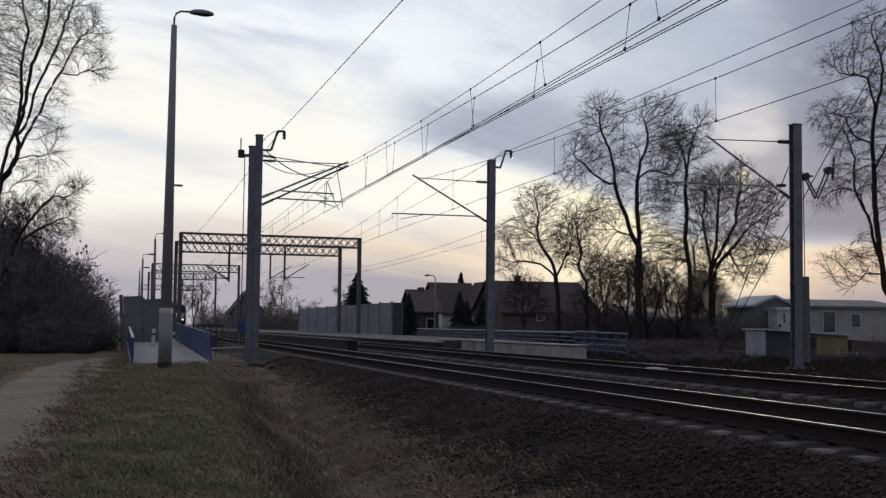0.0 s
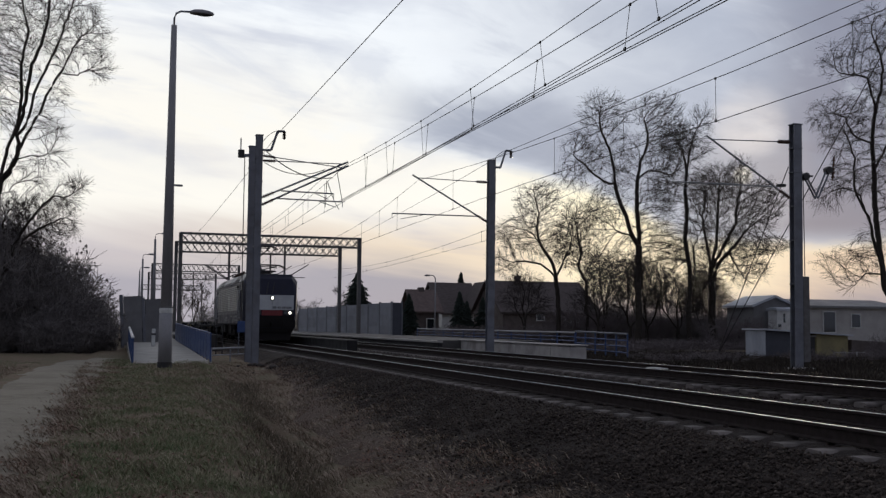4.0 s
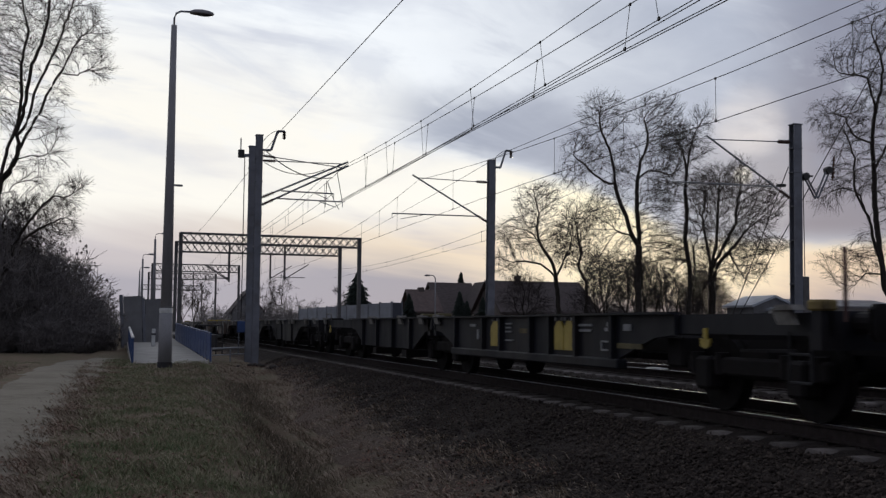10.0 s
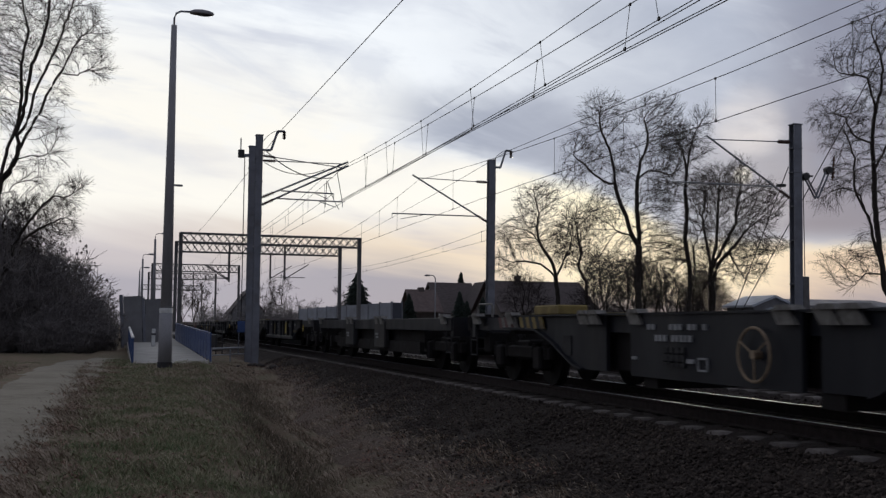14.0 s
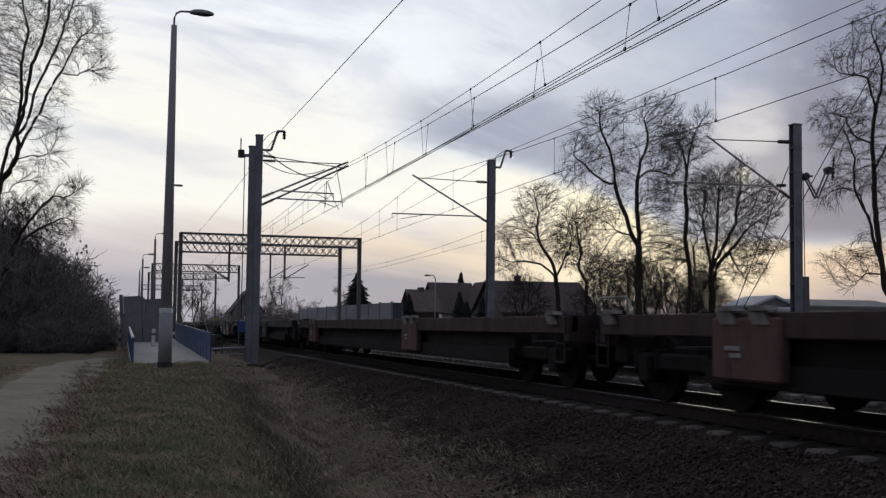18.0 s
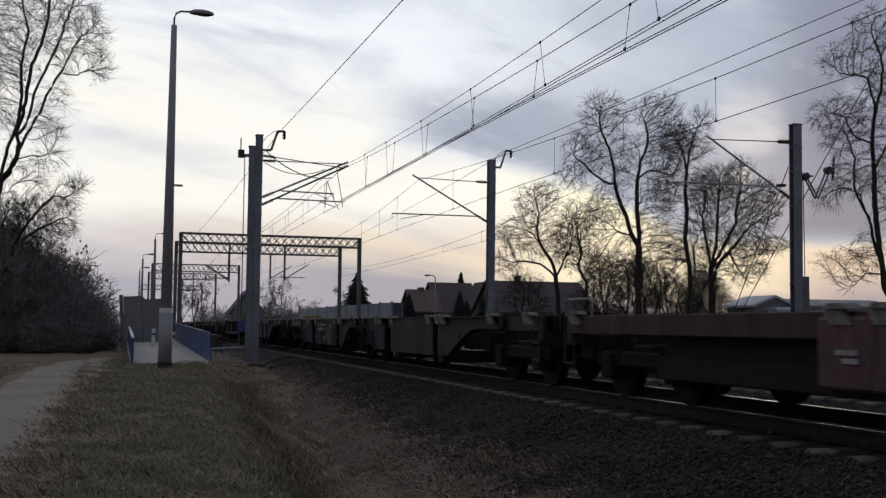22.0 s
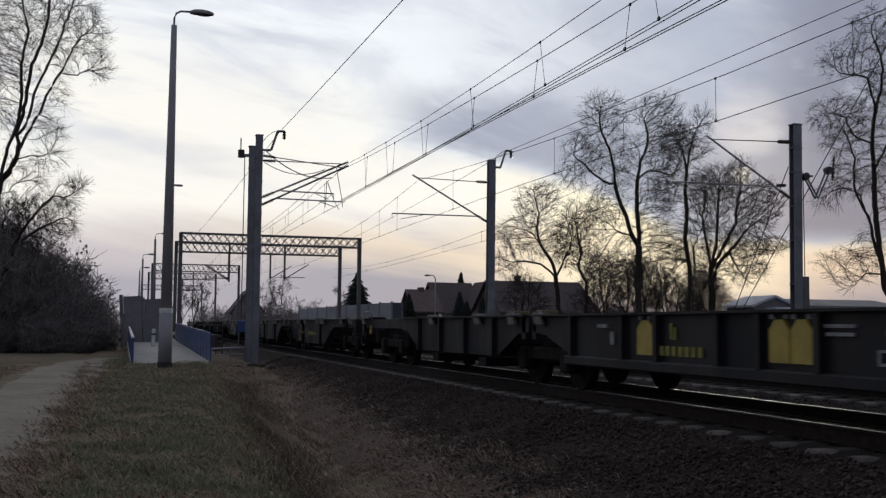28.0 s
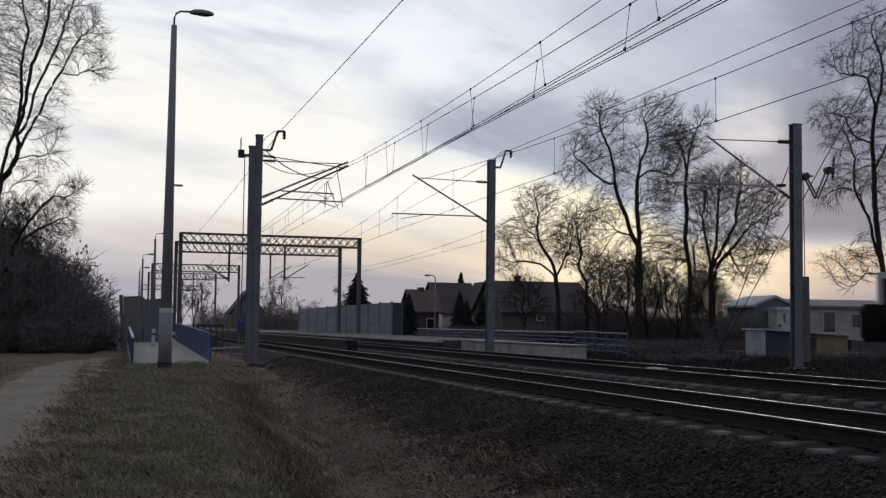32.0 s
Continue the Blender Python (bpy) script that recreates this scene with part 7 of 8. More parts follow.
    part("transformer_tank", boxes((-1.2, 1.2, 6.9, 11.4, 0.3, 1.0), bevel=0.06), M["under"], t)
    return t


STENCILS = [*[(8.78 + 0.135 * k, 1.355, 8.875 + 0.135 * k, 1.465) for k in (0, 1, 2.5, 3.5, 5, 6, 6.9, 7.8, 8.8)], (8.34, 1.24, 10.56, 1.29), (6.31, 1.43, 6.92, 1.52), (5.47, 1.45, 5.8, 1.5), (5.03, 1.38, 5.33, 1.44), (5.03, 1.28, 5.33, 1.33), (5.03, 1.18, 5.33, 1.23),
            (4.54, 1.38, 4.81, 1.5), (4.54, 1.16, 4.81, 1.3), (3.32, 1.41, 4.41, 1.51), (3.54, 1.21, 4.38, 1.27), (15.9, 1.13, 16.05, 1.3), (12.95, 1.09, 13.08, 1.28), (8.2, 1.08, 8.3, 1.16), (5.76, 1.09, 5.91, 1.3), (14.8, 1.39, 15.55, 1.47)]
UNDER_BOXES = [(10.85, 0.50, 11.5, 0.98), (7.2, 0.46, 7.95, 0.98), (5.9, 0.7, 6.05, 0.98), (12.6, 0.5, 12.8, 0.98), (13.2, 0.45, 13.6, 0.8), (3.2, 0.5, 3.5, 0.95)]


def pantograph(t, y, knee, top):
    """A single-arm pantograph on its base frame; the knee and the head are given in (y, z)."""
    p = part("pantograph", boxes((-0.55, 0.55, y - 0.5, y - 0.42, 4.0, 4.08), (-0.55, 0.55, y + 0.9, y + 0.98, 4.0, 4.08), (-0.5, -0.42, y - 0.45, y + 0.95, 4.0, 4.08), (0.42, 0.5, y - 0.45, y + 0.95, 4.0, 4.08)), M["roof_gear"], t)
    part("lower_arm", rods([((0, y, 4.08), (0, knee[0], knee[1])), ((0.1, y + 0.3, 4.08), (0.1, knee[0] - 0.1, knee[1] - 0.08))], 0.04), M["roof_gear"], p)
    part("upper_arm", rods([((-0.12, knee[0], knee[1]), (-0.45, top[0], top[1])), ((0.12, knee[0], knee[1]), (0.45, top[0], top[1])), ((-0.2, knee[0], knee[1]), (0.2, knee[0], knee[1])), ((-0.5, top[0], top[1]), (0.5, top[0], top[1]))], 0.03), M["roof_gear"], p)
    tb = Tubes()
    for s in (-0.45, 0.45):
        tb.line([Vector((s, top[0] - 0.24, top[1] + 0.08)), Vector((s, top[0], top[1] + 0.02)), Vector((s, top[0] + 0.24, top[1] + 0.08))], [0.03] * 3, 5)
    for dy in (-0.24, 0.24):
        pts = [Vector((x, top[0] + dy, top[1] + 0.1 - (0.0 if abs(x) < 0.62 else (abs(x) - 0.62) ** 1.2 * 0.75))) for x in (-0.95, -0.85, -0.72, -0.6, 0, 0.6, 0.72, 0.85, 0.95)]
        tb.line(pts, [0.03] * 9, 5)
    tb.make("collector_head", M["roof_gear"], p)


TOP = 1.17


def plate(t, outline, mat, x=1.30, th=0.03, name="side_plate"):
    """A steel plate on both sides, from its outline in (y, z)."""
    for s in (-1, 1):
        part(name, prism(bmesh.new(), outline, s * x - th, s * x + th), mat, t)


def marks(t, items, x=1.345):
    """Flat painted marks or doors on both sides: y, z, width, height, material."""
    for s in (-1, 1):
        for (y, z, w, h, m) in items:
            if m in ("yellow", "rust_door") and h > 0.3:
                o = [(y - w / 2, z - h / 2), (y + w / 2, z - h / 2), (y + w / 2, z + h * 0.26), (y + w * 0.22, z + h / 2), (y - w * 0.22, z + h / 2), (y - w / 2, z + h * 0.26)]
                d = part("door", prism(bmesh.new(), o, s * x - 0.014, s * x + 0.014), M[m], t, "yellow painted side door" if m == "yellow" else "rusted side door")
                for k in (-0.12, 0.12):
                    part("catch", boxes((s * x - 0.02, s * x + 0.03, y + k - 0.03, y + k + 0.03, TOP - 0.07, TOP - 0.02)), M["marking"], d)
                continue
            part("rust_patch" if m == "wagon_rust" else "stencil", boxes((s * x - 0.014, s * x + 0.014, y - w / 2, y + w / 2, z - h / 2, z + h / 2)), M[m], t)


def stop(t, y, mat="stop"):
    """A folding container stop on both deck edges."""
    for s in (-1, 1):
        bm = prism(bmesh.new(), [(y - 0.17, TOP + 0.02), (y + 0.17, TOP + 0.02), (y + 0.11, TOP + 0.075), (y - 0.11, TOP + 0.075)], s * 1.36 - 0.10, s * 1.36 + 0.07)
        prism(bm, [(y - 0.05, TOP + 0.03), (y + 0.25, TOP + 0.03), (y + 0.13, TOP - 0.13), (y - 0.17, TOP - 0.13)], s * 1.40 - 0.02, s * 1.40 + 0.03)
        part("container_stop", bm, M[mat], t, "folding pale container stop")


def arch_body(t, y0, y1, mat, bottom=0.38, tip=3.2, gap=0.25, far_gap=0.8, tips=None):
    """Arched end plates over the bogies, a boxed middle, and dark recesses between them."""
    tips = tips or (tip, tip)
    for c, q, tip in ((y0, -1, tips[0]), (y1, 1, tips[1])):
        rim = [(c + q * a * tip, z) for a, z in ((0.0, bottom), (0.08, bottom + 0.05), (0.2, bottom + 0.19), (0.31, bottom + 0.34), (0.43, bottom + 0.47), (0.55, TOP - 0.22), (0.7, TOP - 0.20), (1.0, TOP - 0.20))]
        plate(t, [(c + q * tip, TOP), (c - q * 0.72, TOP), (c - q * 0.72, bottom)] + rim, mat, name="arched_plate")
        for s in (-1, 1):
            bm = bmesh.new()
            for a, b in zip(rim, rim[1:]):
                beam(bm, (s * 1.33, a[0], a[1]), (s * 1.33, b[0], b[1]), 0.16, 0.03)
            part("arch_rim", bm, mat, t)
        stop(t, c - q * 0.5), stop(t, c - q * 0.15), stop(t, c + q * (tip - 0.4))
        marks(t, [(c + q * 0.6, 0.72, 0.32, 0.3, "under_grey")], 1.335)
    m0, m1 = y0 + 0.72 + gap, y1 - 0.72 - far_gap
    plate(t, [(m0, TOP), (m1, TOP), (m1, bottom - 0.02), (m0, bottom - 0.02)], mat, 1.34, name="middle_plate")
    plate(t, [(y0, TOP - 0.06), (y1, TOP - 0.06), (y1, bottom + 0.02), (y0, bottom + 0.02)], M["under"], 1.12, name="inner_web")
    for y in (m0 + 0.2, m1 - 0.2):
        stop(t, y)
    for y in (y0 + 0.6, m1 - 0.4):
        part("foot_bracket", boxes((-1.3, 1.3, y - 0.18, y + 0.18, bottom - 0.16, bottom)), M["under"], t)
    for s in (-1, 1):
        part("top_flange", boxes((s * 1.31 - 0.09, s * 1.31 + 0.09, y0 - tips[0], y1 + tips[1], TOP, TOP + 0.025)), mat, t)


def straight_body(t, y0, y1, mat, bottom=0.57, ribs=5, skirt=True, rib_at=()):
    """Straight deep sides with sloping ends, upright ribs and a low box sill."""
    plate(t, [(y0 - 1.5, TOP), (y1 + 1.5, TOP), (y1 + 1.5, TOP - 0.26), (y1 + 1.0, TOP - 0.30), (y1, bottom), (y0, bottom), (y0 - 1.0, TOP - 0.30), (y0 - 1.5, TOP - 0.26)], mat)
    for y in rib_at or [y0 + 0.12 + (y1 - y0 - 0.24) * i / ribs for i in range(ribs + 1)]:
        for s in (-1, 1):
            part("rib", boxes((s * 1.37 - 0.045, s * 1.37 + 0.045, y - 0.045, y + 0.045, bottom, TOP - 0.01)), mat, t)
    for s in (-1, 1):
        part("top_flange", boxes((s * 1.33 - 0.10, s * 1.33 + 0.10, y0 - 1.5, y1 + 1.5, TOP, TOP + 0.03)), mat, t)
        if skirt:
            part("low_sill", boxes((s * 1.33 - 0.08, s * 1.33 + 0.09, y0 - 0.1, y1 + 0.1, bottom - 0.14, bottom), bevel=0.02), mat, t)
    plate(t, [(y0, TOP - 0.06), (y1, TOP - 0.06), (y1, bottom + 0.02), (y0, bottom + 0.02)], M["under"], 1.0, name="inner_web")


def pocket_body(t, y0, y1, mat):
    """A thin deck sill with dark gear under it."""
    for s in (-1, 1):
        part("deck_sill", boxes((s * 1.31 - 0.05, s * 1.31 + 0.05, y0, y1, TOP - 0.27, TOP), bevel=0.01), mat, t)
        part("lower_sill", boxes((s * 1.22 - 0.05, s * 1.22 + 0.05, y0 + 2.6, y1 - 2.6, 0.36, 0.62)), M["under"], t)
    part("well_floor", boxes((-1.2, 1.2, y0 + 2.6, y1 - 2.6, 0.34, 0.40)), M["under"], t)
    plate(t, [(y0 + 2.6, TOP - 0.28), (y1 - 2.6, TOP - 0.28), (y1 - 2.6, 0.5), (y0 + 2.6, 0.5)], M["under"], 1.12, name="well_side")


def support_box(t, y, mat, w=1.3):
    for s in (-1, 1):
        part("support_box", boxes((s * 1.33 - 0.07, s * 1.33 + 0.07, y - w / 2, y + w / 2, 0.42, TOP - 0.05), bevel=0.03), M[mat], t, "pale boxed support")
    stop(t, y - w * 0.25), stop(t, y + w * 0.22)
    marks(t, [(y + 0.2, 0.78, 0.3, 0.05, "marking"), (y + 0.15, 0.70, 0.22, 0.05, "marking")], 1.405)


def handwheel(t, hand, z=0.72):
    for s in (-1, 1):
        bm = bmesh.new()
        n = 22
        for i in range(n):
            p, q = 2 * math.pi * i / n, 2 * math.pi * (i + 1) / n
            rod(bm, (s * 1.45, hand + 0.29 * math.cos(p), z + 0.29 * math.sin(p)), (s * 1.45, hand + 0.29 * math.cos(q), z + 0.29 * math.sin(q)), 0.016)
        for i in range(3):
            p = 2 * math.pi * i / 3 + 0.5
            rod(bm, (s * 1.45, hand, z), (s * 1.45, hand + 0.29 * math.cos(p), z + 0.29 * math.sin(p)), 0.011)
        rod(bm, (s * 1.30, hand, z), (s * 1.47, hand, z), 0.05)
        part("handwheel", bm, M["orange"], t, "orange brake handwheel")


def hoop_rail(t, y0, y1, h=0.25):
    """A bent handrail on the deck edge."""
    tb = Tubes()
    d = 0.08 if y1 > y0 else -0.08
    tb.line([Vector((-1.3, y0, TOP)), Vector((-1.3, y0, TOP + h - 0.05)), Vector((-1.3, y0 + d, TOP + h)), Vector((-1.3, y1 - d, TOP + h)), Vector((-1.3, y1, TOP + h - 0.05)), Vector((-1.3, y1, TOP))], [0.02] * 6, 6)
    tb.make("hoop_rail", M["stop"], t)


def stripes(t, y0, n, pitch, mats):
    """Slanting warning stripes on the end of the deck sill."""
    for k in range(n):
        y = y0 + k * pitch
        part("warning_stripe", prism(bmesh.new(), [(y, TOP - 0.2), (y + pitch, TOP - 0.2), (y + pitch * 1.7, TOP - 0.01), (y + pitch * 0.7, TOP - 0.01)], -1.385, -1.355), M[mats[k % 2]], t)


def end_gear(t, y, out):
    """A yellow locker and a hoop rail at a wagon's end."""
    part("end_locker", boxes((-1.12, -0.6, y - 2.0, y - 0.95, TOP + 0.03, TOP + 0.19), bevel=0.02), M["yellow_dull"], t, "dull yellow end locker")
    part("deck_plate", boxes((-0.58, 0.3, y - 1.9, y + 0.5, TOP + 0.02, TOP + 0.08), bevel=0.01), M["yellow_faded"], t)
    hoop_rail(t, y + 0.6, y + 1.4)
    stripes(t, y - 2.0, 7, 0.14, ("yellow_dull", "wagon_dark"))
    stripes(t, y - 0.85, 6, 0.14, ("stop", "wagon_red_pale"))


def wagon_base(label, L, bogies, mat, joints=(), rear_step=True):
    t = thing("container_wagon", label, "freight wagon", group="wagons of the train")
    cuts = [0.55, *[v for j in joints for v in (j - 0.15, j + 0.15)], L - 0.55]
    for a, b in zip(cuts[::2], cuts[1::2]):
        part("centre_sill", boxes((-0.32, 0.32, a, b, 0.72, TOP - 0.03)), M["under"], t)
        for s in (-1, 1):
            part("deck_sill", boxes((s * 1.21 - 0.05, s * 1.21 + 0.05, a, b, TOP - 0.24, TOP - 0.006)), mat, t)
        for y in (a, b - 0.16):
            part("end_beam", boxes((-1.33, 1.33, y, y + 0.16, TOP - 0.38, TOP + 0.01)), mat, t)
        n = max(3, round((b - a) / 1.9))
        for i in range(1, n):
            y = a + (b - a) * i / n
            part("cross_beam", boxes((-1.22, 1.22, y - 0.08, y + 0.08, TOP - 0.3, TOP - 0.05)), M["under"], t)
        stop(t, a + 0.45), stop(t, b - 0.45)
    for y in bogies:
        bogie(t, y, 1.8, 0.46, 0.98)
        for s in (-1, 1):
            part("brake_gear", boxes((s * 0.9 - 0.2, s * 0.9 + 0.2, y + 1.35, y + 1.75, 0.5, 0.9), bevel=0.03), M["under"], t)
    buffers(t, 0.55, -1)
    buffers(t, L - 0.55, 1)
    for s in (-1, 1):
        for y in (0.75, L - 0.75)[: 2 if rear_step else 1]:
            part("step", rods([((s * 1.3, y, TOP - 0.2), (s * 1.3, y, 0.45)), ((s * 1.3, y + 0.35, TOP - 0.2), (s * 1.3, y + 0.35, 0.45)), ((s * 1.3, y, 0.45), (s * 1.3, y + 0.35, 0.45)), ((s * 1.3, y, 0.74), (s * 1.3, y + 0.35, 0.74))], 0.016), M["under_grey"], t)
    return t


YEL = [(9.66, 0.87, 0.42, 0.45, "yellow"), (6.80, 0.87, 0.34, 0.45, "yellow"), (6.43, 0.87, 0.34, 0.45, "yellow"), (5.86, 1.03, 0.44, 0.035, "marking"), (5.86, 0.95, 0.40, 0.035, "marking"),
       (5.2, 0.80, 0.28, 0.025, "marking"), (5.2, 0.68, 0.28, 0.025, "marking"), (5.33, 0.74, 0.025, 0.12, "marking"), (5.07, 0.74, 0.025, 0.12, "marking"), (5.12, 0.97, 0.2, 0.05, "marking"), (5.1, 1.04, 0.1, 0.06, "marking"),
       (4.55, 1.0, 0.2, 0.09, "marking"), (4.5, 0.75, 0.7, 0.07, "yellow_faded"), (8.98, 1.05, 0.28, 0.025, "marking"), (9.0, 0.98, 0.24, 0.025, "marking"), (8.98, 0.91, 0.28, 0.025, "marking"), (8.95, 0.76, 0.4, 0.025, "marking"),
       (8.2, 0.93, 0.5, 0.08, "yellow_faded"), (10.9, 1.02, 0.3, 0.05, "marking"), (10.6, 0.85, 0.10, 0.18, "marking")]
WORD = [(8.04 - k * 0.15, 0.715, 0.085, 0.125, "yellow_word") for k in range(8)] + [(7.46, 0.99, 0.05, 0.2, "yellow_faded"), (7.39, 0.95, 0.05, 0.14, "yellow_faded"), (8.45, 0.72, 0.03, 0.3, "marking"), (6.65, 0.7, 0.12, 0.08, "marking")]
TEXT = [(0.55 - k * 0.11, 1.01, 0.06 if k % 3 else 0.08, 0.07, "marking") for k in (0, 1, 5, 6, 7, 9, 10, 12)] + [(0.35 - k * 0.10, 0.87, 0.07, 0.08, "marking") for k in (0, 1, 2, 4, 5, 6, 7, 8)]
TEXT += [(0.12 - k * 0.13, 0.64, 0.10, 0.24, "under_grey") for k in range(4)] + [(0.12 - k * 0.13, 0.58, 0.09, 0.015, "marking") for k in range(4)] + [(0.12 - k * 0.13, 0.68, 0.09, 0.015, "marking") for k in range(4)]
TEXT += [(-0.72, 0.64, 0.22, 0.02, "marking"), (-0.72, 0.5, 0.22, 0.02, "marking"), (-0.62, 0.57, 0.02, 0.14, "marking"), (-0.82, 0.57, 0.02, 0.14, "marking"), (-0.45, 0.6, 0.16, 0.05, "marking"), (0.95, 0.6, 0.12, 0.04, "marking")]


def valve(t, y):
    """A yellow brake changeover handle, hung under the deck like an anchor."""
    part("brake_handle", prism(bmesh.new(), [(y - 0.03, 1.0), (y + 0.03, 1.0), (y + 0.035, 0.86), (y + 0.11, 0.88), (y + 0.09, 0.79), (y, 0.76), (y - 0.09, 0.79), (y - 0.11, 0.88), (y - 0.035, 0.86)], -1.37, -1.34), M["yellow"], t, "yellow anchor-shaped brake handle")


def mixed_wagon(label, L, mat, arch, straight, arch_marks=(), straight_marks=(), ribs=4, bottom=0.46, rear_step=True):
    """An articulated wagon with one arched and one straight-sided half."""
    t = wagon_base(label, L, (2.2, 13.0, L - 2.6), mat, (13.0,), rear_step)
    arch_body(t, arch[0], arch[1], mat, tip=2.9)
    straight_body(t, straight[0], straight[1], mat, bottom, ribs, bottom > 0.5)
    marks(t, arch_marks, 1.385)
    marks(t, straight_marks)
    for y in (12.4, 13.6):
        part("coupler_bracket", boxes((-1.4, -1.1, y - 0.13, y + 0.13, TOP + 0.02, TOP + 0.10), bevel=0.02), M["yellow_faded"], t)
    return t


def tail_boards(t, L):
    """Two pale reflective end-of-train boards on the last wagon's rear beam."""
    for x in (-1.15, 0.75):
        b = part("tail_board", boxes((x - 0.09, x + 0.09, L - 0.27, L - 0.25, TOP + 0.06, TOP + 0.36), bevel=0.004), M["white_paint"], t, "pale reflective tail board")
        part("bracket", boxes((x - 0.03, x + 0.03, L - 0.56, L - 0.27, TOP - 0.08, TOP - 0.04), (x - 0.03, x + 0.03, L - 0.30, L - 0.27, TOP - 0.06, TOP + 0.3)), M["under"], b)


def straight_wagon(label, L, mat, items=(), plain=(15.2, 20.3), second=(), handles=True):
    t = wagon_base(label, L, (2.2, 13.7, L - 2.9), mat, (13.7,))
    straight_body(t, 4.85, 12.0, mat, 0.57, 6, rib_at=(4.95, 6.14, 7.12, 7.92, 9.32, 10.25, 11.9))
    straight_body(t, plain[0], plain[1], mat, 0.46, 3, False)
    marks(t, items)
    marks(t, second)
    for y in (plain[0] + 0.9, plain[1] - 1.2):
        stop(t, y)
        part("foot_bracket", boxes((-1.3, 1.3, y - 0.2, y + 0.2, 0.25, 0.42)), M["under"], t)
    for y in (13.1, 14.3):
        part("coupler_bracket", boxes((-1.4, -1.1, y - 0.13, y + 0.13, TOP + 0.02, TOP + 0.10), bevel=0.02), M["yellow_faded"], t)
    if handles and L > 26.4:
        valve(t, 2.6)
        valve(t, L - 1.65)
    else:
        for y in (3.0, 3.6):
            part("coupler_bracket", boxes((-1.42, -1.1, y - 0.14, y + 0.14, TOP + 0.02, TOP + 0.13), (-1.42, -1.36, y - 0.05, y + 0.05, TOP - 0.3, TOP + 0.06), bevel=0.02), M["yellow_faded"], t)
    hoop_rail(t, L - 1.5, L - 0.7, 0.2)
    return t


def arched_wagon(label, L, mat, items=(), hand=None, gear=True, low=(5.6, 11.7), tip=3.2, front=None):
    t = wagon_base(label, L, (2.3, L / 2, L - 2.3), M["wagon_dark"], (L / 2,))
    inner = min(tip, L / 2 - low[1] - 0.1)
    if front:
        arch_body(t, front[0], front[1], mat, tips=(front[2], L / 2 - front[1] - 0.1), gap=1.4, far_gap=0.2)
    else:
        arch_body(t, low[0], low[1], mat, tips=(tip, inner))
    arch_body(t, L - low[1], L - low[0], mat, tips=(inner, tip))
    marks(t, items, 1.385)
    if hand is not None:
        handwheel(t, hand)
    if gear:
        end_gear(t, L - 2.2, 1)
    return t


def pocket_wagon(label, L, mat, boxes_at, box_mat, locker=False, bogies=None):
    t = wagon_base(label, L, bogies or (2.6, L - 2.3), mat)
    pocket_body(t, 0.6, L - 0.6, mat)
    for y in boxes_at:
        support_box(t, y, box_mat)
    hoop_rail(t, L - 1.35, L - 0.45)
    if locker:
        part("end_box", boxes((-1.36, -0.7, L - 2.0, L - 1.15, TOP + 0.01, TOP + 0.24), bevel=0.02), M["yellow"], t, "yellow end locker")
    return t


def short_wagon(label, L, mat, boxes_at=(), style="straight"):
    t = wagon_base(label, L, (2.2, L - 2.2), mat)
    if style == "arch":
        arch_body(t, 4.4, L - 4.4, mat, tip=2.9)
    elif style == "low":
        pocket_body(t, 0.6, L - 0.6, mat)
    else:
        straight_body(t, 4.4, L - 4.4, mat, 0.55, 5)
    for y in boxes_at:
        support_box(t, y, "wagon_grey", 1.1)
    return t


def shifted(items, dy):
    return [(y + dy, z, w, h, m) for y, z, w, h, m in items]


